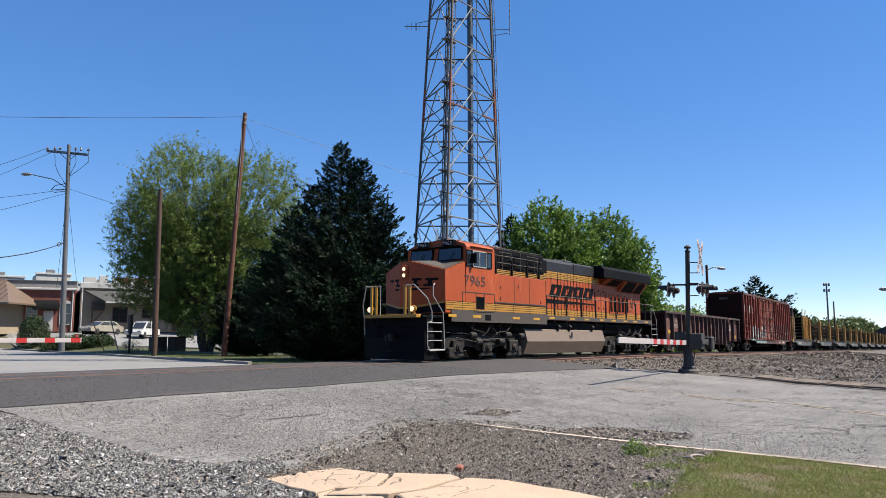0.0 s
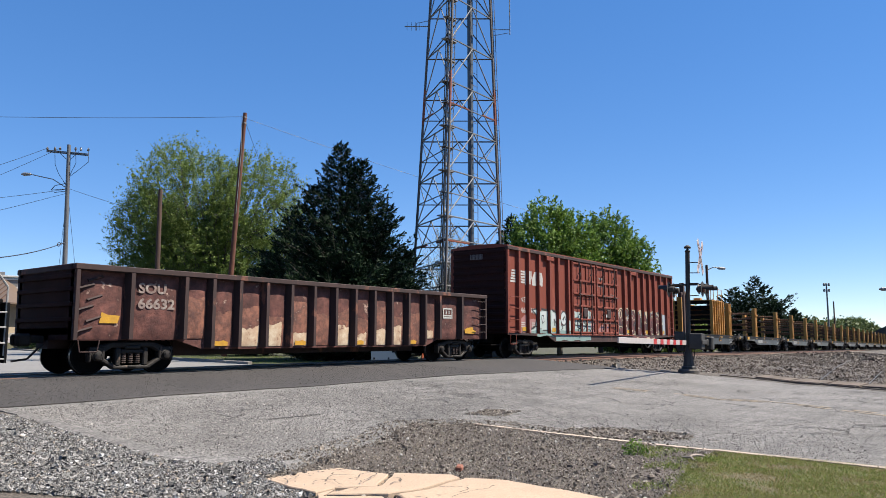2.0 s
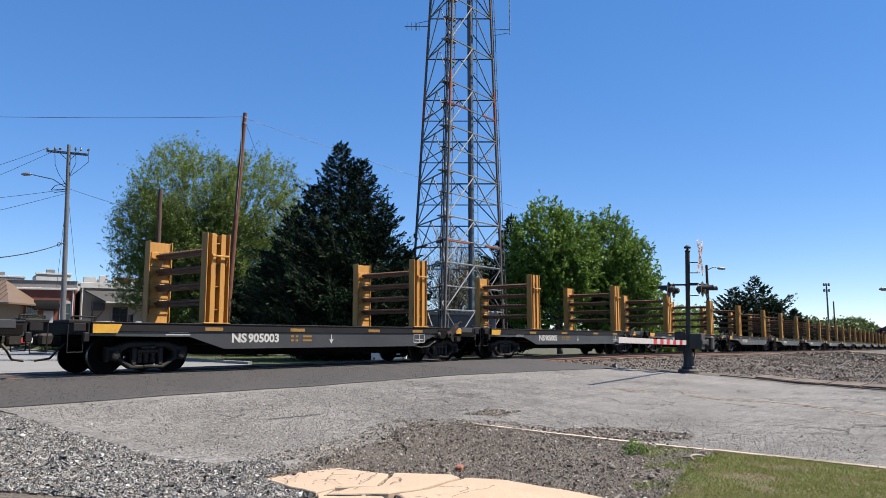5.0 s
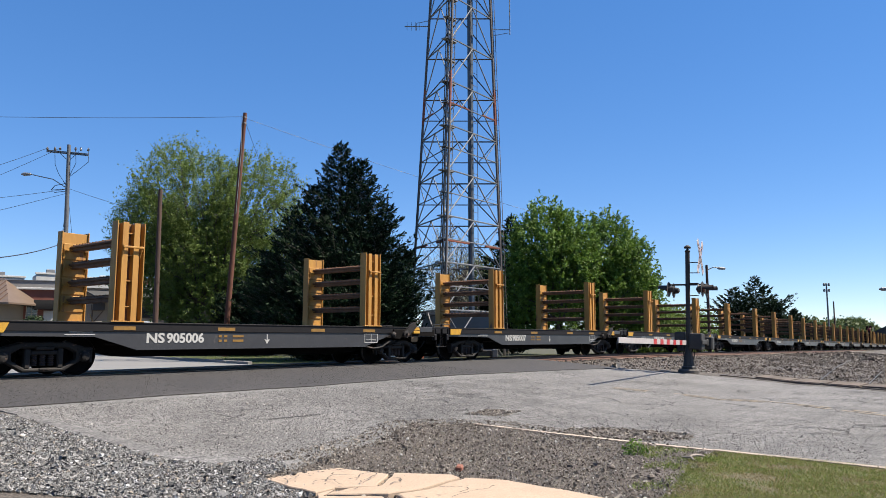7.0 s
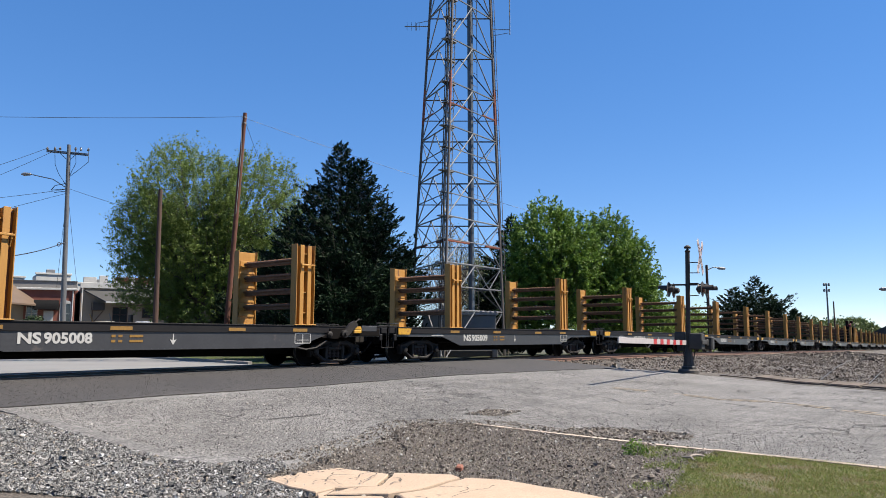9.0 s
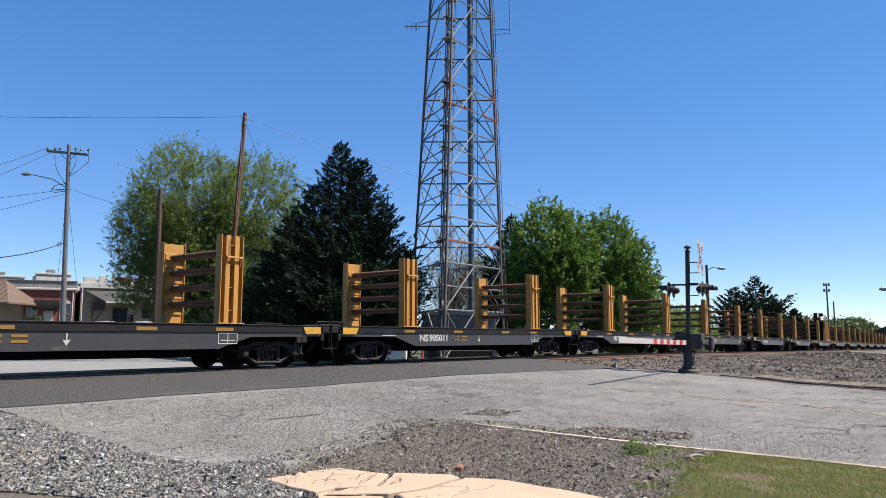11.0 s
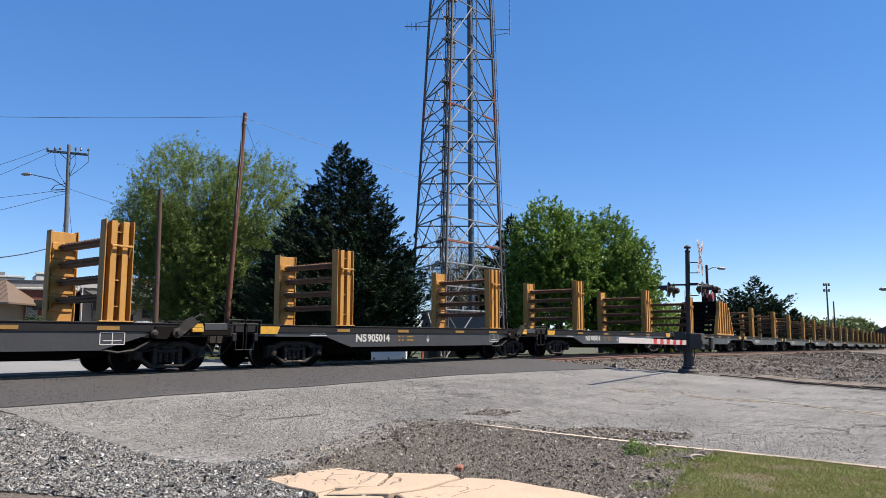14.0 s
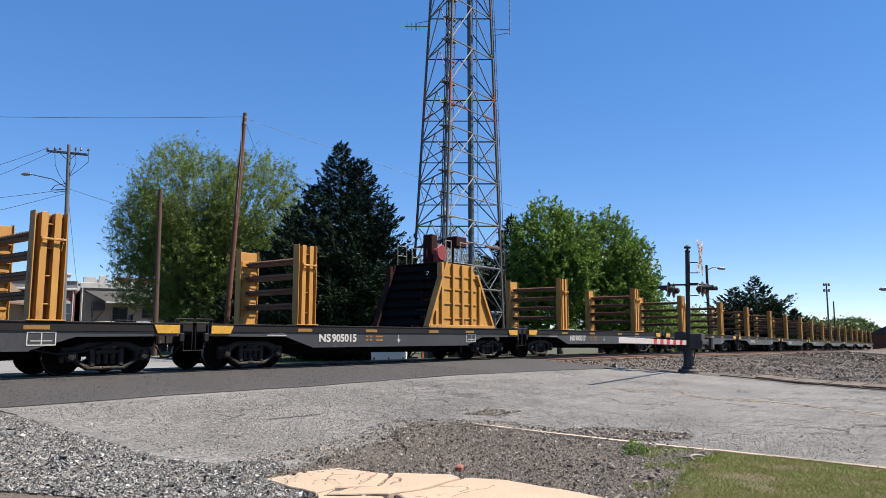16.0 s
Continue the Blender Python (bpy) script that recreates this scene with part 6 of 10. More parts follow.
# ---- boxcar ----
def make_boxcar():
    B = thing("boxcar", "oxide red ribbed boxcar with spray-painted graffiti along its side", "boxcar")
    P = lambda name, s, m, label="": part(name, s, m, B, label)
    w = 9.6
    for y in (-1.37, 1.33):
        P("side_wall", Solid().box(-w, w, y, y + 0.04, 1.05, 4.77), M_RED)
    rf = Solid()
    rp = [(-1.5, 4.73), (-1.5, 4.81), (-0.8, 4.89), (0, 4.91), (0.8, 4.89), (1.5, 4.81), (1.5, 4.73)]
    rf.prism(rp, "x", -w - 0.02, w + 0.02)
    for i in range(15):
        x = -w + 0.6 + i * 1.3
        rf.prism([(-1.48, 4.81), (-0.8, 4.91), (0, 4.825), (0.8, 4.91), (1.48, 4.81)], "x", x, x + 0.08)
    P("roof", rf, M_RED, "dull red ribbed steel roof")
    for x, s in ((-w, -1), (w - 0.05, 1)):
        e = Solid().box(x, x + 0.05, -1.42, 1.42, 1.05, 4.77)
        # The end turned from the sun gets its shade through the darker maroon.
        P("end_wall", e, M_ENDWALL, "maroon end wall, its shade put into the colour")
        for z in np.arange(1.2, 4.61, 0.3):
            xx = x - 0.05 if s < 0 else x + 0.05
            P("end_corrugation", Solid().box(xx, xx + 0.05, -1.35, 1.35, z, z + 0.14, 0.015), M_ENDWALL)
    ch = Solid()
    for y in (-1.53, 1.36):
        ch.box(-w - 0.01, w + 0.01, y, y + 0.17, 4.63, 4.77, 0.01)
    P("top_chord", ch, M_RUST, "dark maroon upper rail under the roof edge")
    sl = Solid()
    for y in (-1.5, 1.44):
        sl.prism([(-w, 1.07), (-w, 1.0), (-8.65, 0.98), (-6.2, 0.95), (-5.6, 0.7), (6.0, 0.66), (7.0, 0.92), (w, 1.0), (w, 1.07)], "y", y, y + 0.06)
    P("side_sill", sl, M_RUST)
    P("underframe", Solid().box(-w, w, -0.35, 0.35, 0.65, 1.05, 0.02).box(-6.0, 6.0, -0.3, 0.3, 0.4, 0.7, 0.02).box(-2, 1, -1.0, -0.4, 0.6, 0.9, 0.05), M_WHEEL)
    rib = Solid().prism([(-0.1, -1.36), (-0.07, -1.52), (0.07, -1.52), (0.1, -1.36)], "z", 1.06, 4.64).mesh("rib")
    for x in (-8.65, -7.81, -6.91, -5.94, -5.12, -4.14, 2.37, 3.18, 4.06, 4.97, 5.83, 6.68, 7.62, 8.61):
        part("rib", rib, M_RED, B, at=(x, 0, 0))
        part("rib", rib, M_RED, B, at=Matrix.Translation((-x, 0, 0)) @ FLIP)
    for x in (-w, w - 0.14):
        P("corner_post", Solid().box(x, x + 0.14, -1.51, -1.35, 1.05, 4.66, 0.01), M_RED)
        P("corner_post", Solid().box(x, x + 0.14, 1.35, 1.51, 1.05, 4.66, 0.01), M_RED)
    marks = Solid()
    for k in range(9):
        marks.box(-w - 0.058, -w - 0.052, 0.35 - 0.075 * k, 0.40 - 0.075 * k, 4.25, 4.48)
    for k in range(4):
        marks.box(-w - 0.058, -w - 0.052, 1.1 - 0.16 * k, 1.2 - 0.16 * k, 2.0 + 0.08 * (k % 2), 2.22)
    P("stencil", marks, M_ENDMARK, "faint grey marks on the end wall")
    # two plug doors
    for a, b in ((-3.75, -1.35), (-1.15, 1.38)):
        d = P("door", Solid().box(a, b, -1.46, -1.36, 1.1, 4.53, 0.015), M_RED, "oxide red plug door with locking bars")
        fr = Solid()
        for z in (1.1, 1.75, 2.4, 3.0, 3.65, 4.47):
            fr.box(a + 0.02, b - 0.02, -1.53, -1.45, z, z + 0.09, 0.01)
        for x in (a + 0.02, (a + b) / 2 - 0.3, (a + b) / 2 + 0.22, b - 0.1):
            fr.box(x, x + 0.08, -1.52, -1.45, 1.1, 4.55, 0.01)
        part("door_frame", fr, M_RED, d)
        lb = Solid()
        for x in (a + 0.62, b - 0.5):
            lb.tube((x, -1.57, 1.0), (x, -1.57, 4.61), 0.03, n=6)
            for z in (1.3, 2.0, 3.0, 4.0):
                lb.box(x - 0.06, x + 0.06, -1.6, -1.52, z, z + 0.07)
        lb.tube((a + 0.5, -1.57, 3.0), (b - 0.1, -1.57, 3.0), 0.018, n=5)
        lb.tube((a + 0.5, -1.57, 1.62), (b - 0.1, -1.57, 1.62), 0.018, n=5)
        lb.box((a + b) / 2 - 0.2, (a + b) / 2 + 0.25, -1.58, -1.52, 1.9, 2.35, 0.03)
        part("locking_bar", lb, M_RUST, d)
    tags = Solid()
    for xa, xb, z in ((-0.85, -0.2, 3.52), (-0.85, -0.35, 3.95), (-0.75, -0.1, 3.9), (0.3, 1.0, 3.15), (0.35, 0.9, 3.08), (-0.7, 0.6, 2.37)):
        tags.box(xa, xb, -1.4655, -1.462, z, z + 0.035)
    P("stencil", tags, M_FADED)
    P("door_tag", Solid().box(-0.3, -0.16, -1.59, -1.582, 1.95, 2.1), M_LETTER)
    dp = Solid()
    for x in (-3.75, -1.3, -1.1, 1.4):
        dp.box(x - 0.05, x + 0.05, -1.5, -1.36, 1.06, 4.63, 0.01)
    dp.box(-6.3, -5.6, -1.54, -1.36, 4.41, 4.61, 0.02).box(3.1, 3.9, -1.54, -1.36, 4.41, 4.61, 0.02)
    dp.box(-5.9, 3.3, -1.56, -1.49, 1.0, 1.06, 0.01)
    P("door_post", dp, M_RED)
    ld = Solid()
    for z in (1.15, 1.65, 2.12, 2.6):
        ld.tube((-9.5, -1.56, z), (-8.7, -1.56, z), 0.016, n=5)
    for z in (1.15, 1.5, 1.85, 2.2, 2.55):
        ld.tube((8.7, -1.56, z), (9.5, -1.56, z), 0.016, n=5)
    ld.path([(-9.4, -1.5, 1.0), (-9.4, -1.5, 0.6), (-8.95, -1.5, 0.6), (-8.95, -1.5, 1.0)], 0.016)
    ld.path([(8.9, -1.5, 1.0), (8.9, -1.5, 0.6), (9.4, -1.5, 0.6), (9.4, -1.5, 1.0)], 0.016)
    ld.path([(9.4, -1.4, 0.85), (9.7, -1.35, 0.9), (9.85, -1.3, 0.6)], 0.02)
    P("grab_iron", ld, M_RED)
    ef = Solid().box(-10.3, -9.65, -1.1, 1.1, 0.55, 0.6).box(9.65, 10.3, -1.1, 1.1, 0.55, 0.6)
    P("end_platform", ef, M_WHEEL)
    # emblem in plain white shapes: bars and two blocks
    y = -1.374
    em = Solid()
    for i in range(5):
        z = 3.25 + i * 0.118
        em.prism([(-9.2 + 0.03 * i, z), (-8.0, z), (-7.98, z + 0.08), (-9.2 + 0.03 * i, z + 0.08)], "y", y - 0.004, y + 0.003)
    em.prism([(-8.0, 3.2), (-7.62, 3.2), (-7.42, 3.5), (-7.42, 3.82), (-8.0, 3.82)], "y", y - 0.004, y + 0.003)
    em.prism([(-7.38, 3.2), (-6.98, 3.2), (-6.98, 3.82), (-7.18, 3.82), (-7.38, 3.5)], "y", y - 0.004, y + 0.003)
    em.prism([(-6.84, 3.2), (-6.46, 3.2), (-6.42, 3.5), (-6.5, 3.82), (-6.84, 3.82)], "y", y - 0.004, y + 0.003)
    for x in (-7.81, -6.91):
        em.box(x - 0.05, x + 0.05, -1.524, -1.518, 3.22, 3.8)
    P("emblem", em, M_LETTER, "white bars-and-blocks railway emblem")
    words("NS", 0.33, M_LETTER, B, (-8.4, y - 0.002, 2.42), width=0.42)
    words("46", 0.33, M_LETTER, B, (-8.4, y - 0.002, 1.95), width=0.42)
    words("90", 0.33, M_LETTER, B, (-7.6, y - 0.002, 1.95), width=0.42)
    st = Solid()
    for x0, z0 in ((-8.35, 1.5), (-7.45, 1.5), (-0.9, 3.75), (-0.4, 3.5), (6.75, 1.7)):
        for i in range(3):
            st.box(x0, x0 + 0.34 - 0.05 * (i % 2), y - 0.008, y - 0.004, z0 - i * 0.09, z0 - i * 0.09 + 0.045)
    P("stencil", st, M_LETTER)
    rf = Solid()
    for x in (-8.25, -5.75, -0.6, 2.7, 5.3, 7.85):
        rf.box(x, x + 0.45, y - 0.012, y - 0.008, 1.16, 1.34)
    P("reflector", rf, M_REFLECT)
    # graffiti: layers of sprayed shapes and strokes on wall, doors and sill
    tau = 2 * math.pi
    WALL, DOOR, SILL = -1.374, -1.464, -1.502

    def paint(name, m, polys, lift, label, base=WALL):
        s = Solid()
        for p in polys:
            s.prism(p, "y", base - lift, base + 0.002)
        P(name, s, m, label)

    def wavy(x0, x1, z0, z1, seed, step=0.1, wob=1.0):
        r = random.Random(seed)
        top, bot = [], []
        x = x0
        while x < x1:
            top.append((x, z1 + wob * (0.1 * math.sin(x * 3.1 + seed) + 0.06 * math.sin(x * 7.7) + r.uniform(-.02, .02))))
            bot.append((x, z0 + 0.03 * math.sin(x * 5.0 + seed)))
            x += step
        return bot + top[::-1]

    layer = [0]

    def stroke(s, pts, r, lift, base=WALL):
        """One continuous sprayed line of even width."""
        layer[0] += 1
        y_ = base - lift - 0.00012 * (layer[0] % 12)
        P2 = [Vector(p) for p in pts]
        n = len(P2)
        off = len(s.v)
        for i, p in enumerate(P2):
            d = P2[min(i + 1, n - 1)] - P2[max(i - 1, 0)]
            if d.length < 1e-6:
                d = Vector((1, 0))
            d.normalize()
            q = Vector((-d.y, d.x)) * r
            s.v += [(p.x + q.x, y_, p.y + q.y), (p.x - q.x, y_, p.y - q.y), (p.x + q.x, y_ + 0.003, p.y + q.y), (p.x - q.x, y_ + 0.003, p.y - q.y)]
        for i in range(n - 1):
            a, b = off + 4 * i, off + 4 * i + 4
            s.f += [(a, a + 1, b + 1, b), (a, b, b + 2, a + 2), (a + 1, a + 3, b + 3, b + 1)]

    def arc(cx, cz, rx, rz, a0=0.0, a1=tau, n=14):
        return [(cx + rx * math.cos(t), cz + rz * math.sin(t)) for t in np.linspace(a0, a1, n)]
    white = mat("white_spray_paint", (0.62, 0.66, 0.66), (0.5, 0.57, 0.57), 0.7, grain=8, stain=2, bump=0)
    paint("graffiti_haze", M_GRAFPINK, [wavy(-8.5, -7.1, 1.08, 1.72, 1)], 0.002, "pink sprayed haze")
    paint("graffiti_haze", M_GRAFPINK, [wavy(-5.1, -3.85, 1.1, 2.05, 4)], 0.002, "pink sprayed haze")
    paint("graffiti_haze", M_GRAFPINK, [wavy(-2.1, -1.4, 1.14, 1.9, 5)], 0.002, "pink sprayed haze on the door", DOOR)
    paint("graffiti_haze", M_GRAFPINK, [wavy(-1.1, 0.2, 1.14, 1.5, 8)], 0.002, "pink sprayed haze on the door", DOOR)
    paint("graffiti_fill", M_GRAFPALE, [[(-7.9, 1.08), (-7.25, 1.3), (-6.98, 1.85), (-7.4, 2.12), (-6.9, 2.16), (-6.1, 2.12), (-5.9, 2.24), (-5.3, 2.06), (-4.95, 1.8), (-4.75, 1.45), (-4.4, 1.45), (-4.15, 1.75), (-3.85, 2.0), (-3.85, 1.08)]], 0.004, "pale mint spray-painted letters")
    paint("graffiti_light", white, [[(-7.05, 2.08), (-6.2, 2.05), (-6.3, 1.6), (-6.85, 1.65)], [(-5.85, 2.12), (-5.35, 1.98), (-5.15, 1.7), (-5.7, 1.6)], arc(-4.5, 1.8, 0.27, 0.3)], 0.006, "whiter spray paint towards the tops")
    paint("graffiti_base", M_GRAFTEAL, [wavy(-7.7, -3.85, 1.06, 1.2, 9, wob=0.3)], 0.0065, "teal spray paint along the sill")
    paint("graffiti_fill", M_GRAFPALE, [wavy(-3.7, -1.75, 1.14, 2.15, 7, wob=1.2)], 0.004, "pale mint spray-painted letters on the door", DOOR)
    paint("graffiti_base", M_GRAFTEAL, [wavy(-3.7, -1.75, 1.12, 1.3, 19, wob=0.3)], 0.006, "teal spray paint on the door", DOOR)
    paint("graffiti_sill", M_GRAFTEAL, [wavy(-7.2, -5.5, 0.95, 1.04, 2, wob=0.2), wavy(-5.5, -1.9, 0.75, 1.02, 6, wob=0.2)], 0.004, "pale teal paint on the sill", SILL)
    s = Solid()
    for pts in ([(-7.9, 1.12), (-7.2, 1.36), (-6.95, 1.85), (-7.42, 2.12), (-6.9, 2.18), (-6.1, 2.14), (-5.9, 2.26), (-5.3, 2.08), (-4.93, 1.8)], [(-4.2, 1.72), (-3.95, 2.0), (-3.82, 1.95)]):
        stroke(s, pts, 0.05, 0.009)
    for pts in ([(-6.6, 1.85), (-6.42, 1.9), (-6.36, 1.62), (-6.5, 1.52), (-6.62, 1.85)], [(-5.95, 2.2), (-6.05, 1.7), (-5.75, 1.32)], [(-5.45, 1.75), (-5.2, 1.5), (-5.4, 1.45), (-5.45, 1.75)], [(-5.1, 1.55), (-4.85, 1.35), (-4.7, 1.5), (-4.6, 1.35), (-4.75, 1.25)],
                [(-7.2, 1.36), (-6.8, 1.42), (-6.7, 1.6)], arc(-4.5, 1.8, 0.3, 0.33), [(-4.62, 1.72), (-4.5, 1.85), (-4.55, 1.7), (-4.4, 1.9), (-4.35, 1.72)], [(-6.5, 1.2), (-6.0, 1.22), (-5.7, 1.18)], [(-8.3, 1.1), (-8.1, 1.16), (-7.9, 1.1), (-7.75, 1.17)]):
        stroke(s, pts, 0.024, 0.011)
    P("graffiti_outline", s, M_GRAFDARK, "black spray-painted outlines")
    s = Solid()
    for pts in ([(-3.6, 1.25), (-3.45, 1.85), (-3.25, 1.9), (-3.3, 1.4), (-3.05, 1.35)], [(-3.0, 1.4), (-2.9, 1.85), (-2.7, 1.5), (-2.72, 1.85), (-2.5, 1.9)], [(-2.5, 1.3), (-2.35, 1.8), (-2.15, 1.82), (-2.2, 1.35), (-2.0, 1.3)], [(-3.55, 1.5), (-2.1, 1.46)], arc(-2.75, 1.5, 0.28, 0.24, 0.4, 5.6)):
        stroke(s, pts, 0.026, 0.009, DOOR)
    P("graffiti_outline", s, M_GRAFDARK, "black spray-painted outlines on the door")
    coal = mat("charcoal_spray_paint", (0.085, 0.075, 0.075), (0.045, 0.038, 0.04), 0.7, grain=8, stain=3, bump=0)
    plum = mat("dull_red_spray_paint", (0.24, 0.065, 0.06), (0.09, 0.03, 0.035), 0.7, grain=6, stain=3, amount=1.0, bump=0, third=(0.07, 0.04, 0.045), third_at=0.6, third_scale=3)
    paint("graffiti_ground", coal, [wavy(1.7, 7.7, 1.06, 2.42, 11, wob=0.6)], 0.003, "charcoal sprayed ground")
    paint("graffiti_patch", mat("pale_blue_spray_paint", (0.42, 0.47, 0.52), (0.3, 0.33, 0.37), 0.7, grain=8, stain=2, bump=0), [[(1.46, 1.1), (1.8, 1.1), (1.75, 1.75), (1.85, 2.3), (1.46, 2.42)], [(7.72, 1.1), (8.5, 1.1), (8.52, 2.3), (7.72, 2.35)]], 0.005, "pale blue spray-painted patch")
    letters = ((1.95, 1.95, 0.42, 0.5), (2.0, 1.35, 0.5, 0.3), (2.85, 1.95, 0.46, 0.48), (3.6, 2.0, 0.4, 0.4), (3.3, 1.35, 0.6, 0.3), (4.35, 1.9, 0.34, 0.5), (4.5, 1.25, 0.5, 0.22), (5.2, 1.85, 0.36, 0.48), (5.75, 1.5, 0.3, 0.45), (6.45, 1.95, 0.45, 0.42), (6.85, 1.35, 0.5, 0.28), (7.25, 1.85, 0.3, 0.42))

    def blob(cx, cz, rx, rz, seed, k=1.0):
        return [(cx + rx * k * math.cos(t) * (1 + 0.16 * math.sin(3 * t + seed)), cz + rz * k * math.sin(t) * (1 + 0.14 * math.sin(2 * t + seed * 2))) for t in np.linspace(0, tau, 22)[:-1]]
    paint("graffiti_colour", plum, [blob(*l, i, 1.12) for i, l in enumerate(letters)], 0.0045, "dull red spray-painted letters")
    s = Solid()
    for i, l in enumerate(letters):
        b = blob(*l, i)
        stroke(s, b + b[:1], 0.022, 0.0065)
        b = blob(*l, i + 2, 0.5)
        stroke(s, b[3:17], 0.045, 0.0065)
        b = blob(*l, i + 5, 0.8)
        stroke(s, b[9:20], 0.02, 0.0065)
    P("graffiti_dark", s, M_GRAFDARK, "black sprayed outlines and shading")
    s = Solid()
    for i, (cx, cz, rx, rz) in enumerate(letters):
        up = cz > 1.6
        b = blob(cx, cz, rx, rz, i, 1.1)
        stroke(s, b[1:12] if up else b[12:20], 0.03, 0.0085)
        if i % 2:
            b = blob(cx - 0.05, cz + 0.1, rx * 0.35, rz * 0.3, i)
            stroke(s, b[:13], 0.018, 0.0085)
    rg = random.Random(9)
    for k in range(34):
        a0 = rg.uniform(0, 6.28)
        stroke(s, arc(rg.uniform(1.8, 7.5), rg.uniform(1.2, 2.25), rg.uniform(0.08, 0.24), rg.uniform(0.08, 0.3), a0, a0 + rg.uniform(1.2, 3.6), 9), rg.uniform(0.008, 0.018), 0.0085)
    stroke(s, arc(1.95, 2.18, 0.13, 0.2), 0.035, 0.009)
    paint("graffiti_floor", M_GRAFCREAM, [[(3.75, 1.06), (4.3, 1.08), (4.1, 1.3), (3.8, 1.2)], [(5.05, 1.08), (5.5, 1.08), (5.3, 1.35)], [(2.2, 1.55), (2.45, 1.5), (2.4, 1.75)]], 0.0075, "cream sprayed patches")
    P("graffiti_line", s, M_GRAFCREAM, "cream spray-painted outlines")
    for i, (cx, cz, k) in enumerate(((2.62, 2.32, 0.2), (3.32, 2.34, 0.18), (4.0, 2.3, 0.22), (4.72, 2.33, 0.2), (5.55, 2.28, 0.24), (6.1, 2.3, 0.16), (7.0, 2.3, 0.2), (7.45, 1.2, 0.22))):
        paint("graffiti_patch", M_GRAFCREAM, [blob(cx, cz, k, k * 0.8, i)], 0.0036, "cream spray-painted patch between the letters")
    s = Solid()
    for cx, cz, rx, rz, a0, a1 in ((3.1, 1.65, 0.4, 0.36, 0, tau), (3.05, 1.9, 0.2, 0.24, 0, 3.4), (4.15, 1.45, 0.32, 0.4, -1.6, 2.6), (4.5, 1.3, 0.4, 0.3, 2.0, 6.0), (2.55, 1.3, 0.2, 0.24, 2.5, 6.5), (6.6, 2.2, 0.4, 0.2, 0.2, 2.9), (7.4, 2.0, 0.25, 0.3, -1.0, 2.0)):
        stroke(s, arc(cx, cz, rx, rz, a0, a1), 0.016, 0.0105)
    P("graffiti_highlight", s, white, "thin white sprayed outlines")
    paint("graffiti_sill", plum, [wavy(1.7, 6.4, 0.72, 1.0, 31, wob=0.2)], 0.003, "dull red sprayed sill", SILL)
    paint("graffiti_sill", M_GRAFCREAM, [[(3.6, 0.74), (4.1, 0.74), (4.0, 0.98), (3.7, 0.9)], [(5.0, 0.74), (5.8, 0.76), (5.6, 0.98), (5.2, 0.92)], [(6.0, 0.78), (6.5, 0.84), (6.2, 1.0)]], 0.005, "cream sprayed patches on the sill", SILL)
    s = Solid()
    for cx, a0 in ((2.0, 3.3), (2.7, 0.2), (3.4, 3.0), (4.5, 0.3), (4.9, 3.2), (6.0, 0.0)):
        stroke(s, arc(cx, 0.86, 0.3, 0.12, a0, a0 + 2.9, 12), 0.022, 0.007, SILL)
    P("graffiti_dark", s, M_GRAFDARK, "black sprayed outlines on the sill")
    for m, rows in ((M_GRAFPALE, ((-6.91, 1.3, 2.05), (-5.94, 1.22, 2.16), (-5.12, 1.2, 1.75), (-4.14, 1.2, 1.72))), (M_GRAFTEAL, ((-6.91, 1.08, 1.3), (-5.94, 1.08, 1.22), (-5.12, 1.08, 1.2), (-4.14, 1.08, 1.2))),
                    (coal, ((2.37, 2.1, 2.42), (3.18, 2.15, 2.45), (4.06, 2.2, 2.4), (4.97, 2.15, 2.42), (5.83, 2.1, 2.4), (6.68, 2.15, 2.42), (7.62, 1.3, 2.4))), (plum, ((2.37, 1.08, 2.1), (3.18, 1.08, 2.15), (4.06, 1.08, 2.2), (4.97, 1.08, 2.15), (5.83, 1.08, 2.1), (6.68, 1.08, 2.15))), (M_GRAFPINK, ((-7.81, 1.1, 1.7),))):
        for x, z0, z1 in rows:
            P("graffiti_rib", Solid().prism([(x - 0.068, z0), (x + 0.068, z0), (x + 0.068, z1 - 0.06), (x, z1), (x - 0.068, z1 - 0.03)], "y", -1.524, -1.519), m, "spray paint across the rib face")
    s = Solid()
    for x, z0, z1 in ((2.37, 1.5, 1.62), (2.37, 1.9, 2.04), (3.18, 1.25, 1.34), (3.18, 1.95, 2.05), (4.06, 1.4, 1.5), (4.97, 1.7, 1.85), (4.97, 1.2, 1.3), (5.83, 1.3, 1.4), (6.68, 1.6, 1.75), (6.68, 1.2, 1.28), (7.62, 1.7, 1.84)):
        s.box(x - 0.053, x + 0.053, -1.527, -1.522, z0, z1)
    P("graffiti_line", s, M_GRAFCREAM, "cream spray paint across the rib faces")
    for x in (-7.7, 7.7):
        freight_truck(x, B)
    knuckle(-w - 0.4, -1, B)
    knuckle(w + 0.4, 1, B)
    return B


CARS.append((make_boxcar(), 53.87))

FLATS = [("905001", "box", 71.71), ("905003", "rack", 88.35), ("905005", "rack", 104.72)]
for i_, n_ in enumerate(("905006", "905007", "905008", "905009", "905010", "905011", "905012", "905013", "905014", "905016", "905015", "905017", "905018", "905019", "905020", "905021", "905022", "905023", "905024", "905025")):
    FLATS.append((n_, "clamp" if n_ == "905015" else "rack", 121.18 + 16.1 * i_))
for n_, k_, x_ in FLATS:
    CARS.append((flat_car(n_, k_), x_))

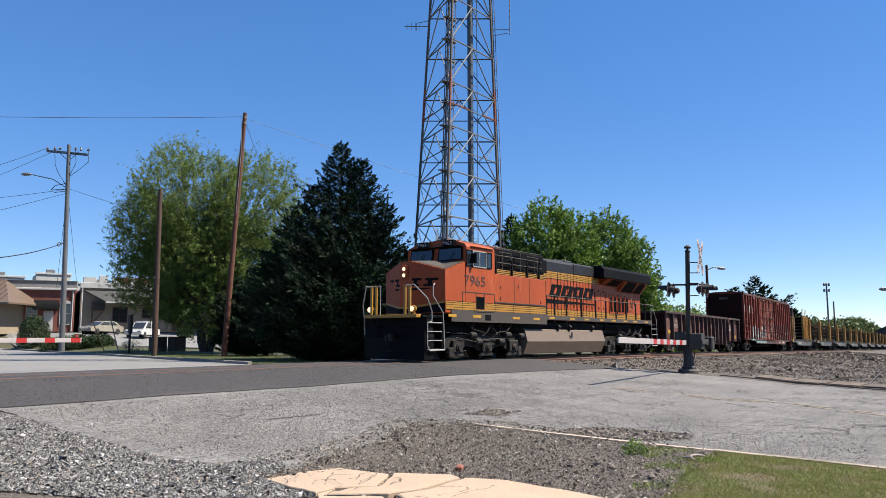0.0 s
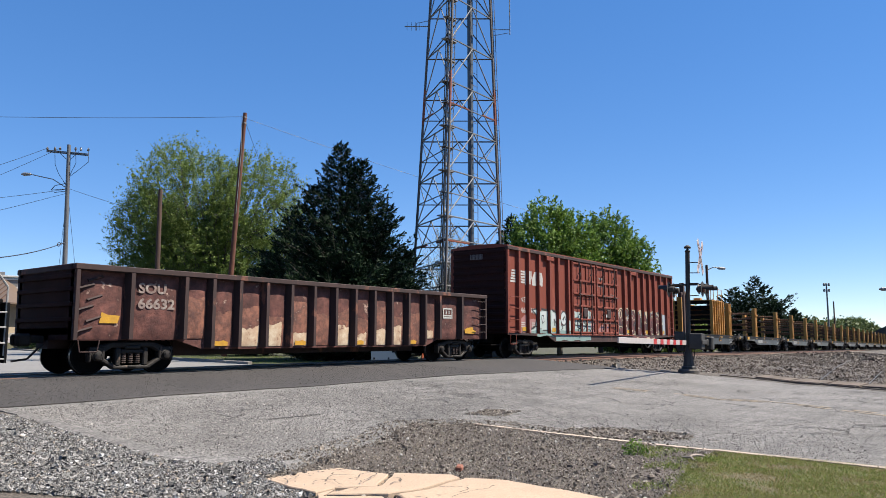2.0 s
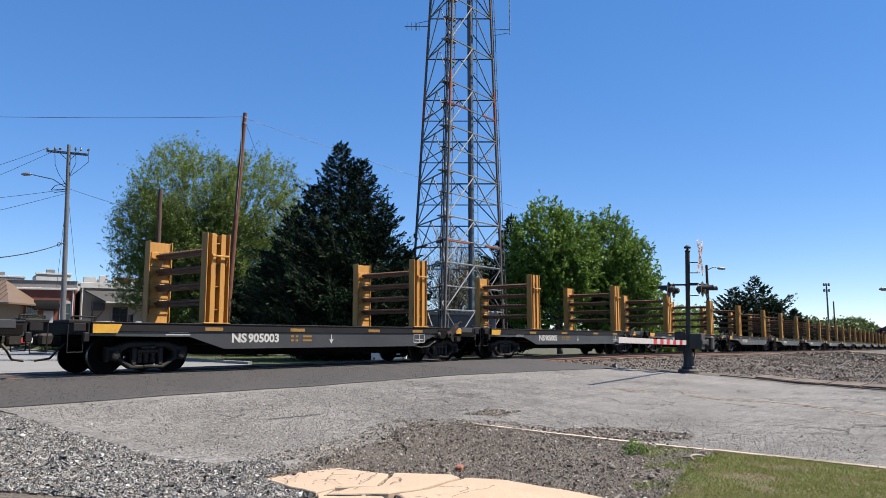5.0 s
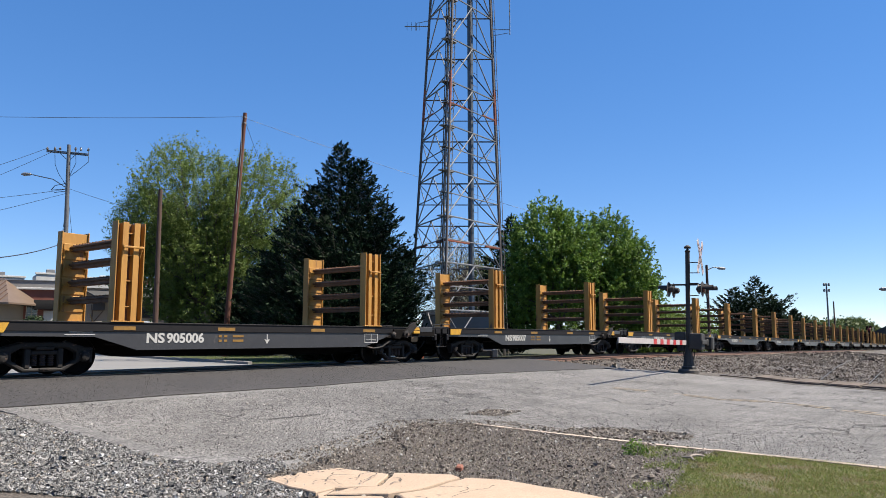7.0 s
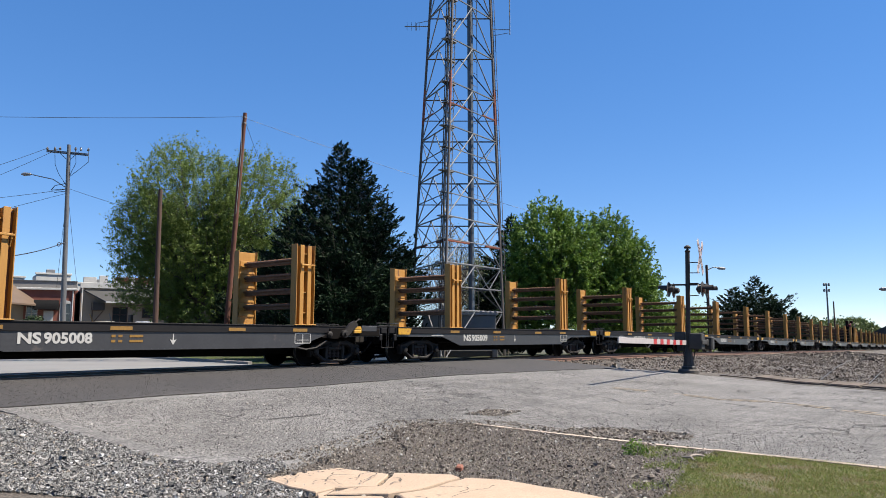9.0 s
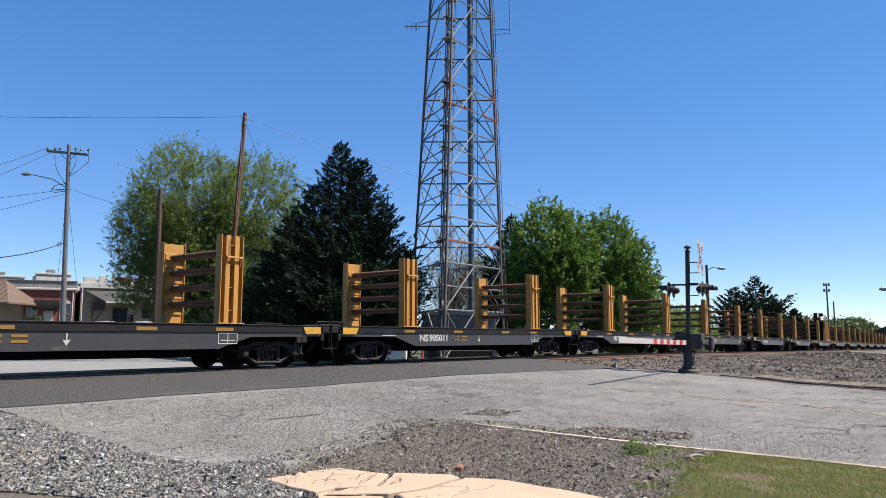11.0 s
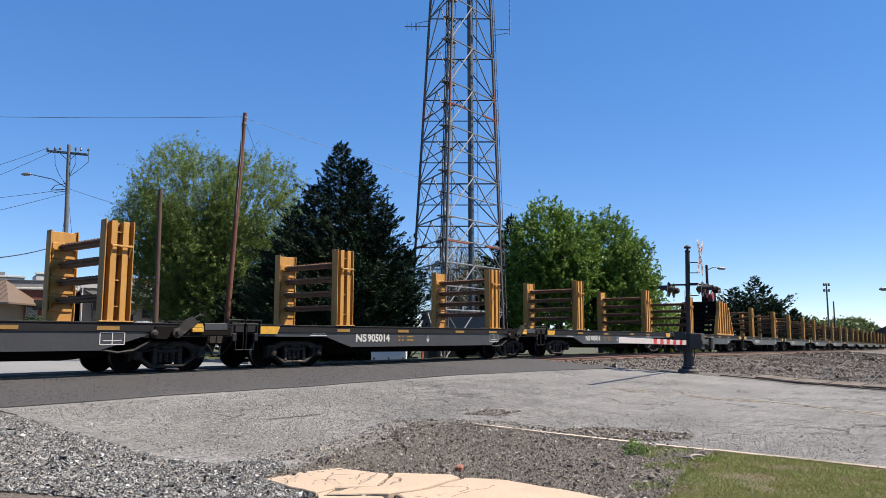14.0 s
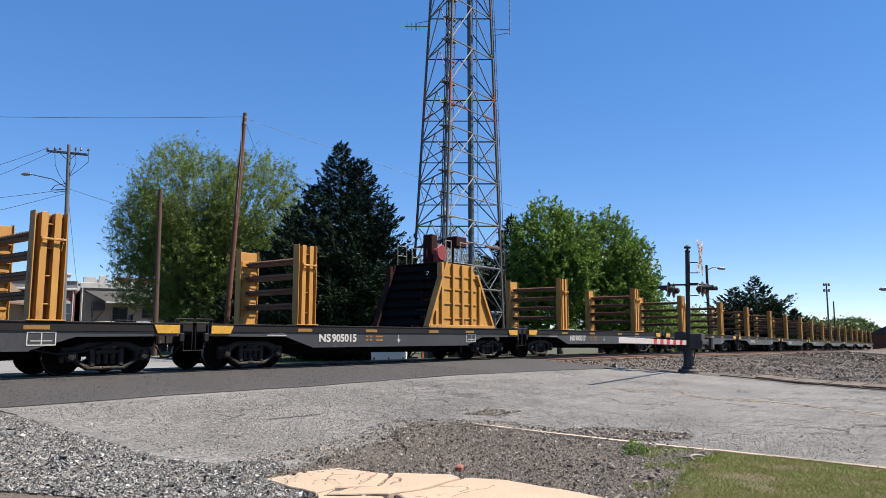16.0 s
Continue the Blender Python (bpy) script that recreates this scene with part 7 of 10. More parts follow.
# ---- plants ----
M_BARK = mat("grey_bark", (0.12, 0.1, 0.085), (0.06, 0.05, 0.043), 0.95, grain=20, stain=4, bump=0.8, dist=0.02, streak=4)
M_SPRING = leafy("young_spring_leaf", (0.13, 0.2, 0.042), (0.27, 0.36, 0.085), 0.42)
M_LEAF = leafy("fresh_green_leaf", (0.075, 0.16, 0.022), (0.27, 0.43, 0.07), 0.28)
M_NEEDLE = leafy("dark_evergreen_spray", (0.008, 0.02, 0.011), (0.026, 0.052, 0.022), 0.04, 0.08)
M_BUD = leafy("pale_bud", (0.32, 0.33, 0.2), (0.5, 0.48, 0.38), 0.3)
M_FARLEAF = leafy("hazy_far_leaf", (0.1, 0.15, 0.05), (0.17, 0.21, 0.08), 0.3)
M_SHRUB = leafy("shrub_leaf", (0.02, 0.042, 0.012), (0.06, 0.1, 0.03), 0.15)


def leaves(name, centres, size, material, parent, aspect=0.6, align=None, jitter=0.9, label=""):
    """Many small leaves, one bent blade each, as one mesh."""
    c = np.asarray(centres)
    n = len(c)
    s = size * NPR.uniform(0.6, 1.35, n)
    if align is None:
        u = NPR.normal(0, 1, (n, 3))
    else:
        u = np.asarray(align) + NPR.normal(0, jitter, (n, 3))
    u /= np.linalg.norm(u, axis=1)[:, None] + 1e-9
    v = np.cross(u, NPR.normal(0, 1, (n, 3)))
    v /= np.linalg.norm(v, axis=1)[:, None] + 1e-9
    w = np.cross(u, v)
    a, b = u * s[:, None], v * (s * aspect)[:, None]
    k = w * (s * 0.18)[:, None]
    V = np.stack([c - a, c + b * 0.8 + k, c + a, c - b * 0.8 + k], 1).reshape(-1, 3)
    F = np.arange(n * 4).reshape(n, 4)
    me = bpy.data.meshes.new(name)
    me.vertices.add(n * 4)
    me.vertices.foreach_set("co", V.ravel())
    me.loops.add(n * 4)
    me.loops.foreach_set("vertex_index", F.ravel())
    me.polygons.add(n)
    me.polygons.foreach_set("loop_start", np.arange(n) * 4)
    me.polygons.foreach_set("loop_total", np.full(n, 4))
    me.update(calc_edges=True)
    return part(name, me, material, parent, label)


def limb(s, a, b, r0, r1, rng, bend=0.12, n=4, sides=6):
    """A bent tapering limb; gives its points back."""
    a, b = Vector(a), Vector(b)
    ln = (b - a).length
    pts = [a]
    for i in range(1, n + 1):
        t = i / n
        p = a.lerp(b, t)
        if i < n:
            p += Vector((rng.uniform(-1, 1), rng.uniform(-1, 1), rng.uniform(-0.4, 1))) * ln * bend * (1 - t * 0.5)
        pts.append(p)
    for i in range(n):
        s.tube(pts[i], pts[i + 1], r0 + (r1 - r0) * i / n, r0 + (r1 - r0) * (i + 1) / n, n=sides, caps=False)
    return pts


def broad_tree(name, x, y, z0, lumps, trunk_h, material, n_leaf, leaf, label, seed, trunk_r=0.28, stems=1, limbs=70, twig=3, spread=0.5, fill=0.35, group="", branch_mat=None):
    """A leafy tree. lumps: ellipsoids (dx, dy, height of centre, rx, ry, rz) that make up its crown."""
    rng = random.Random(seed)
    T = thing(name, label, "tree", group, at=(x, y, z0))
    wood = Solid()
    bases = []
    for i in range(stems):
        a = i * 6.28 / max(1, stems) + 0.4
        off = Vector((math.cos(a), math.sin(a), 0)) * (0.0 if stems == 1 else 0.35)
        pts = limb(wood, off, Vector((off.x * 4, off.y * 4, trunk_h)), trunk_r, trunk_r * 0.55, rng, 0.04, 5, 9)
        bases.append(pts)
    tips, vol = [], [l[3] * l[4] * l[5] for l in lumps]
    for k in range(limbs):
        l = rng.choices(lumps, vol)[0]
        d = Vector((rng.gauss(0, 1), rng.gauss(0, 1), rng.gauss(0, 1))).normalized()
        q = 0.62 + 0.38 * rng.random() ** 0.6
        e = Vector((l[0] + d.x * l[3] * q, l[1] + d.y * l[4] * q, l[2] + d.z * l[5] * q))
        pts = bases[k % len(bases)]
        st = pts[rng.randint(2, len(pts) - 1)]
        if e.z < st.z:
            st = pts[1].lerp(pts[2], rng.random())
        mid = limb(wood, st, e, 0.09 * trunk_r / 0.28, 0.015, rng, 0.1, 5, 5)
        tips.append((e, 1.0))
        for _ in range(twig):
            b = mid[rng.randint(2, 4)]
            d2 = Vector((rng.gauss(0, 1), rng.gauss(0, 1), rng.gauss(0.2, 1))).normalized() * (0.22 + 0.3 * rng.random()) * (l[3] + l[5]) * 0.5
            f = b + d2
            wood.tube(b, f, 0.022, 0.006, n=4, caps=False)
            tips.append((f, 0.8))
    part("trunk", wood, branch_mat or M_BARK, T)
    P = np.array([t[0] for t in tips])
    idx = NPR.randint(0, len(P), n_leaf)
    C = P[idx] + NPR.normal(0, 1, (n_leaf, 3)) * spread * NPR.uniform(0.35, 1.0, n_leaf)[:, None]
    m = int(n_leaf * fill)
    L = np.array(lumps)
    pick = NPR.choice(len(L), m, p=np.array(vol) / sum(vol))
    d = NPR.normal(0, 1, (m, 3))
    d /= np.linalg.norm(d, axis=1)[:, None]
    rad = NPR.uniform(0.45, 1.0, m) ** 0.5
    wob = np.array([noise.noise(Vector(v) * 2.2 + Vector((seed, 0, 0))) for v in d[:m]])
    C2 = L[pick, :3] + d * L[pick, 3:6] * (rad * (1 + 0.22 * wob))[:, None]
    keep = np.array([noise.noise(Vector(c) * 0.85 + Vector((0, seed, 0))) for c in C2]) > -0.22
    C = np.concatenate([C, C2[keep]])
    C = C[C[:, 2] > 0.4]
    leaves("crown", C, leaf, material, T)
    return T


ACROSS = Vector((0.613, -0.79, 0))      # along the tracks, as the trees stand in a row
BACK = Vector((0.79, 0.613, 0))


def spray_tree(name, x, y, z0, lumps, fork, material, n_leaf, leaf, label, seed, stems=3, limbs=150, reach=1.0, trunk_r=0.26, group="", wood_mat=None):
    """A leafy tree: stems, rising limbs, side branches and twigs that carry the leaves.
    lumps: ellipsoids (along the row, back, height, and three radii) that the limbs reach to."""
    rng = random.Random(seed)
    T = thing(name, label, "tree", group, at=(x, y, z0))
    wood = Solid()
    tops = []
    for i in range(stems):
        a = i * 6.283 / stems + 0.4
        off = Vector((math.cos(a), math.sin(a), 0)) * (0.0 if stems == 1 else 0.3)
        tops.append(limb(wood, off, Vector((off.x * 3.5, off.y * 3.5, fork)), trunk_r, trunk_r * 0.6, rng, 0.03, 4, 9))
    area = [(l[3] * l[5]) for l in lumps]
    S, D = [], []
    for k in range(limbs):
        l = rng.choices(lumps, area)[0]
        d = Vector((rng.gauss(0, 1), rng.gauss(0, 1), rng.gauss(0.25, 1))).normalized()
        q = 0.8 + 0.26 * rng.random() ** 0.7
        e = ACROSS * (l[0] + d.x * l[3] * q) + BACK * (l[1] + d.y * l[4] * q) + Vector((0, 0, max(0.8, l[2] + d.z * l[5] * q)))
        st = tops[k % stems][-1] if e.z > fork else tops[k % stems][2]
        c = Vector((st.x + (e.x - st.x) * 0.45, st.y + (e.y - st.y) * 0.45, st.z + (e.z - st.z) * 0.62))
        at = lambda t: st * (1 - t) ** 2 + c * 2 * t * (1 - t) + e * t * t
        r0 = 0.085 * trunk_r / 0.26
        pts = [at(t / 6) + (Vector((rng.gauss(0, 1), rng.gauss(0, 1), rng.gauss(0, 1))) * 0.09 if 0 < t < 6 else Vector()) for t in range(7)]
        for i in range(6):
            wood.tube(pts[i], pts[i + 1], r0 * (1 - i / 6.6), r0 * (1 - (i + 1) / 6.6), n=5, caps=False)
        for _ in range(8):
            t = 0.3 + 0.7 * rng.random() ** 0.7
            b = at(t)
            tg = (at(min(1, t + 0.05)) - at(t - 0.05)).normalized()
            d2 = (tg * 0.7 + Vector((rng.gauss(0, 0.6), rng.gauss(0, 0.6), rng.gauss(0.3, 0.5)))).normalized()
            f = b + d2 * reach * rng.uniform(0.6, 1.35) * (1.35 - 0.6 * t)
            wood.tube(b, f, 0.018, 0.005, n=3, caps=False)
            for _ in range(7):
                u = 0.15 + 0.85 * rng.random()
                p = b.lerp(f, u)
                d3 = (d2 * 0.6 + Vector((rng.gauss(0, 0.7), rng.gauss(0, 0.7), rng.gauss(0.15, 0.7)))).normalized() * reach * rng.uniform(0.2, 0.55)
                S.append(p)
                D.append(d3)
    part("trunk", wood, wood_mat or M_BARK, T)
    S, D = np.array(S), np.array(D)
    idx = NPR.randint(0, len(S), int(n_leaf * 0.45))
    C = S[idx] + D[idx] * NPR.uniform(0, 1, (len(idx), 1)) + NPR.normal(0, 0.05 * reach, (len(idx), 3))
    # twigs too fine to build carry the rest, in sprays all over the crown
    m = n_leaf // 30
    L = np.array(lumps)
    w = L[:, 3] * L[:, 5]
    pick = NPR.choice(len(L), m, p=w / w.sum())
    d = NPR.normal(0, 1, (m, 3))
    d /= np.linalg.norm(d, axis=1)[:, None]
    wob = np.array([noise.noise(Vector(v) * 3.0 + Vector((seed, 0, 0))) for v in d])
    q = L[pick, :3] + d * L[pick, 3:6] * ((NPR.uniform(0.25, 1.0, m) ** 0.4) * (1 + 0.16 * wob))[:, None]
    q = np.outer(q[:, 0], ACROSS) + np.outer(q[:, 1], BACK) + np.outer(q[:, 2], (0, 0, 1))
    o = q - np.array((0, 0, fork))
    o /= np.linalg.norm(o, axis=1)[:, None]
    o = (o * 0.8 + NPR.normal(0, 0.6, (m, 3)) + np.array((0, 0, 0.25))) * 0.5 * reach
    k = np.repeat(np.arange(m), 17)
    C2 = q[k] + o[k] * NPR.uniform(0, 1.2, (len(k), 1)) + NPR.normal(0, 0.06 * reach, (len(k), 3))
    C = np.concatenate([C, C2])
    C = C[C[:, 2] > 0.5]
    leaves("crown", C, leaf, material, T, aspect=0.55)
    return T


def evergreen(name, x, y, z0, h, r, seed, label, n=26000, leaf=0.16, material=None, tops=((0, 0, 1.0),), steep=0.515, skirt=0.2, boughs=330, group=""):
    """A dense dark conifer: tiers of boughs that sweep up at their tips, each with side sprays. tops: (along the row, back, share of the height)."""
    rng = random.Random(seed)
    T = thing(name, label, "tree", group, at=(x, y, z0))
    wood = Solid()
    S, D, W = [], [], []
    up = Vector((0, 0, 1))
    for du, dw, k in tops:
        H = h * k
        foot = ACROSS * du + BACK * dw
        wood.tube(foot * 0.4, foot + up * H * 0.985, 0.16 * h / 12, 0.02, n=8)
        S.append(foot + up * H * 0.93); D.append(up * H * 0.08); W.append(0.5)
        nb = int(boughs * k ** 1.5)
        for i in range(nb):
            f = ((i + rng.random()) / nb) ** 1.25
            z = skirt + (H - skirt) * f * 0.985
            rr = min(steep * (H - z), r * k) * rng.choice((0.7, 0.85, 0.95, 1.0, 1.2)) * rng.uniform(0.88, 1.1) * (0.8 + 0.2 * min(1.0, z / 1.5)) + 0.12
            a = i * 2.39996 + rng.gauss(0, 0.3)
            o = Vector((math.cos(a), math.sin(a), 0))
            side = Vector((-o.y, o.x, 0))
            lift = rng.uniform(0.3, 0.85) * (0.55 + 0.45 * f)
            cp = foot * (0.4 + 0.6 * f)
            at = lambda t: cp + o * rr * t + up * (z + rr * (-0.06 * t + lift * t ** 1.8))
            wood.tube(at(0), at(0.5), 0.03, 0.02, n=4, caps=False)
            wood.tube(at(0.5), at(1.0), 0.02, 0.006, n=4, caps=False)
            m = 5 + int(6 * rr / r)
            for q in range(m):
                t = 0.22 + 0.78 * (q + rng.random()) / m
                ln = (0.16 + 0.34 * rr * (1.12 - t)) * rng.uniform(0.8, 1.2)
                sg = 1 if q % 2 else -1
                d = (o * 0.75 + side * sg * rng.uniform(0.35, 0.95) + up * rng.uniform(0.15, 0.7)).normalized()
                S.append(at(t)); D.append(d * ln); W.append(ln)
            S.append(at(0.82)); D.append((o * 0.6 + up * 0.75) * (0.2 + 0.1 * rr)); W.append(0.3 + 0.1 * rr)
    part("trunk", wood, M_BARK, T)
    S, D, W = np.array(S), np.array(D), np.array(W)
    idx = NPR.choice(len(S), n, p=W / W.sum())
    t = NPR.uniform(0, 1, (n, 1))
    wid = np.linalg.norm(D[idx], axis=1)[:, None] * 0.17 * (1.15 - t)
    C = S[idx] + D[idx] * t + NPR.normal(0, 1, (n, 3)) * wid
    A = D[idx] / np.linalg.norm(D[idx], axis=1)[:, None]
    leaves("crown", C, leaf, material or M_NEEDLE, T, aspect=0.3, align=A, jitter=0.4)
    return T


def shrub(name, x, y, z0, rx, ry, h, seed, label, material, n=2600, leaf=0.07, group="", stem=None):
    rng = random.Random(seed)
    T = thing(name, label, "shrub", group, at=(x, y, z0))
    wood = Solid()
    tips = []
    for i in range(16):
        a = rng.uniform(0, 6.283)
        q = rng.random() ** 0.5
        e = Vector((math.cos(a) * rx * q * 0.85, math.sin(a) * ry * q * 0.85, h * rng.uniform(0.5, 0.95)))
        limb(wood, (0.1 * math.cos(a), 0.1 * math.sin(a), 0), e, 0.025 * min(1, h), 0.008 * min(1, h), rng, 0.1, 3, 4)
        tips.append(e)
    part("stem", wood, stem or M_BARK, T)
    C = []
    while len(C) < n:
        p = Vector((rng.uniform(-1, 1), rng.uniform(-1, 1), rng.uniform(0.05, 1)))
        d = math.hypot(p.x, p.y) ** 2 + (max(0, p.z - 0.35) / 0.65) ** 2
        if d < 1.0 + 0.35 * noise.noise(p * 2.5 + Vector((seed, 0, 0))) and d > 0.25 * rng.random():
            C.append((p.x * rx, p.y * ry, p.z * h))
    leaves("foliage", C, leaf, material, T)
    return T


def plant_all():
    # large spring tree beside the road
    spray_tree("broadleaf_tree", 33.2, 48.4, -0.15, [(-2.0, 0, 11.0, 4.3, 4.4, 4.9), (3.5, 0, 10.4, 3.8, 4.2, 4.7), (-4.4, 0, 8.8, 3.0, 3.6, 3.6), (0.6, 0, 6.6, 5.6, 4.5, 4.4), (-4.2, 0, 5.4, 3.0, 3.2, 2.6), (1.0, -0.5, 3.6, 4.6, 3.6, 2.6)],
               3.2, M_SPRING, 270000, 0.078, "tall broadleaf tree with thin pale spring foliage", 3, 4, 260, 1.0, 0.26)
    evergreen("conifer_tree", 28.2, 29.1, -0.37, 12.1, 4.7, 5, "dense dark green conifer with several pointed tops", 130000, 0.133, tops=((0, 0, 1.0), (1.2, 0, 0.92), (2.6, 0.2, 0.72), (-1.5, 0, 0.8), (-3.0, 0.3, 0.66), (3.9, 0, 0.5), (-4.2, 0.6, 0.5)), skirt=0.1)
    evergreen("evergreen_bush", 31.6, 40.2, -0.3, 6.9, 3.2, 15, "dark evergreen bush crowding the tall conifer", 36000, 0.13, tops=((0.9, 0, 1.0), (-1.6, 0, 0.72), (-0.4, 0, 0.86), (-2.8, 0, 0.6)), skirt=0.05, boughs=160)
    evergreen("conifer_tree", 52.6, 33.4, -0.6, 11.9, 3.2, 9, "dark conifer behind the green trees", 24000, 0.17, boughs=200)
    spray_tree("broadleaf_tree", 48.9, 26.9, -0.7, [(-0.9, 0, 7.6, 3.0, 3.2, 4.2), (1.0, 0, 7.2, 2.2, 2.6, 3.7), (-1.4, 0, 4.5, 2.8, 2.8, 3.2)], 2.6, M_LEAF, 85000, 0.11, "full broadleaf tree with fresh green leaves", 21, 2, 110, 0.75, 0.22, "green trees behind the tracks")
    spray_tree("broadleaf_tree", 53.3, 25.7, -0.8, [(0.9, 0, 8.0, 2.2, 2.6, 3.6), (2.6, 0, 6.4, 1.9, 2.4, 3.3), (3.2, 0, 4.0, 1.6, 2.0, 2.8), (0, 0, 4.6, 2.8, 2.8, 3.2)], 2.4, M_LEAF, 85000, 0.11, "full broadleaf tree with fresh green leaves", 33, 2, 120, 0.75, 0.2, "green trees behind the tracks")
    # nearly bare trees behind the tower
    spray_tree("budding_tree", 48.5, 36.6, -0.6, [(-0.8, 0, 7.4, 2.0, 2.2, 3.3), (1.0, 0, 6.8, 1.6, 2.0, 3.0), (0, 0, 4.0, 2.4, 2.2, 2.6)], 2.2, M_BUD, 16000, 0.05, "nearly bare tree with pale buds behind the tower", 44, 2, 130, 0.9, 0.16)
    spray_tree("broadleaf_tree", 59.4, 41.0, -0.6, [(-0.4, 0, 6.2, 2.0, 2.4, 3.2), (0.8, 0, 4.2, 2.4, 2.4, 2.8)], 2.0, M_FARLEAF, 16000, 0.12, "light green tree far behind the tower", 47, 1, 60, 0.8, 0.16)
    # pale bushes behind the cars
    for i, (x, y, h, r) in enumerate(((80, 33.2, 6.2, 3.6), (86, 33.0, 6.0, 3.6), (93, 33.4, 6.6, 4.0), (76, 34.5, 5.6, 3.0))):
        broad_tree("roadside_bush", x, y, -1.4, [(0, 0, h * 0.55, r, r, h * 0.45), (0.8, -1.0, h * 0.4, r * 0.8, r * 0.8, h * 0.38)], h * 0.3, M_SPRING, 6000, 0.17, "pale green bush growing behind the tracks", 140 + i, 0.1, 2, 40, 2, 0.6, 0.8, "bushes behind the tracks")
    # far row on the other side
    for i, (x, y, h, r) in enumerate(((147.2, 38.6, 15.0, 6.5), (144.8, 41.7, 12.9, 5.5), (150.0, 36.4, 11.0, 5.5), (173.3, 37.6, 9.5, 5.2))):
        evergreen("conifer_tree", x, y, -2.4, h, r, 60 + i, "dark conifer far along the line", 12000, 0.34, steep=0.8, boughs=150, group="far conifers along the line")
    for i, (x, y, h, r) in enumerate(((188, 38, 7.5, 4.5), (196, 35, 6.2, 4.2), (230, 38, 8.5, 6.0), (246, 42, 9.0, 6.5), (262, 38, 8.5, 6.0), (282, 42, 9.5, 7.0), (300, 46, 10, 7.0))):
        broad_tree("far_tree", x, y, -2.6, [(0, 0, h * 0.6, r, r, h * 0.42)], h * 0.35, M_FARLEAF, 3000, 0.42, "hazy light green tree in the distance", 80 + i, 0.3, 1, 26, 2, 0.8, 0.8, "far tree line")
    # low plants near the buildings
    shrub("bush", 33.6, 78.5, ground(33.6, 78.5) - 0.1, 1.5, 1.5, 3.4, 1, "dark green rounded bush by the house corner", M_SHRUB, 5000, 0.1)
    for i, (x, y, z, rx, h) in enumerate(((30.7, 66.6, 0, 1.7, 1.35), (31.7, 65.0, 0, 1.8, 1.3), (32.7, 63.4, 0, 1.4, 1.1))):
        shrub("hedge_bush", x, y, ground(x, y) - 0.05, rx, rx * 0.8, h, 5 + i, "clipped dark green hedge bush", M_SHRUB, 4200, 0.075, "hedge beside the parking lot")
    shrub("bush", 32.0, 57.0, ground(32.0, 57.0) - 0.05, 0.9, 0.9, 0.9, 9, "thin bush with pale flowers", M_BUD, 900, 0.05)
    for i, (x, y, z, rx, h) in enumerate(((42.0, 74.0, 1.5, 1.0, 1.5), (43.3, 73.0, 1.5, 0.8, 1.2), (45.8, 70.5, 1.4, 0.9, 1.6), (48.0, 68.2, 1.35, 1.0, 1.9), (38.2, 76.2, 1.6, 1.0, 0.9), (51.0, 66.0, 1.2, 1.0, 1.1))):
        shrub("foundation_shrub", x + 1.5, y + 2.5, ground(x + 1.5, y + 2.5) - 0.05, rx, rx, h, 15 + i, "green shrub along the building wall", M_SHRUB, 1800, 0.09, "shrubs along the building")
    shrub("weed_clump", 9.55, 4.15, -0.68, 0.16, 0.16, 0.22, 70, "small bright green weed in the gravel", M_LEAF, 110, 0.026, stem=M_LEAF)


plant_all()

# ---- lattice tower ----
M_GALV = mat("galvanised_steel", (0.36, 0.36, 0.36), (0.22, 0.22, 0.22), 0.55, 0.4, grain=20, stain=1.0, amount=0.7, bump=0.05)
# Dark legs and ladders; it also carries the shade of the far face.
M_TOWERDARK = mat("dark_and_shaded_steel", (0.1, 0.09, 0.085), (0.2, 0.17, 0.15), 0.7, 0.3, grain=20, stain=1.0, amount=0.8)
M_TOWERRED = mat("faded_red_steel", (0.36, 0.09, 0.05), (0.22, 0.08, 0.06), 0.7, 0.1, grain=20, stain=2.0)
M_CABLE = mat("black_cable", (0.02, 0.02, 0.022), (0.04, 0.04, 0.04), 0.6, grain=30)


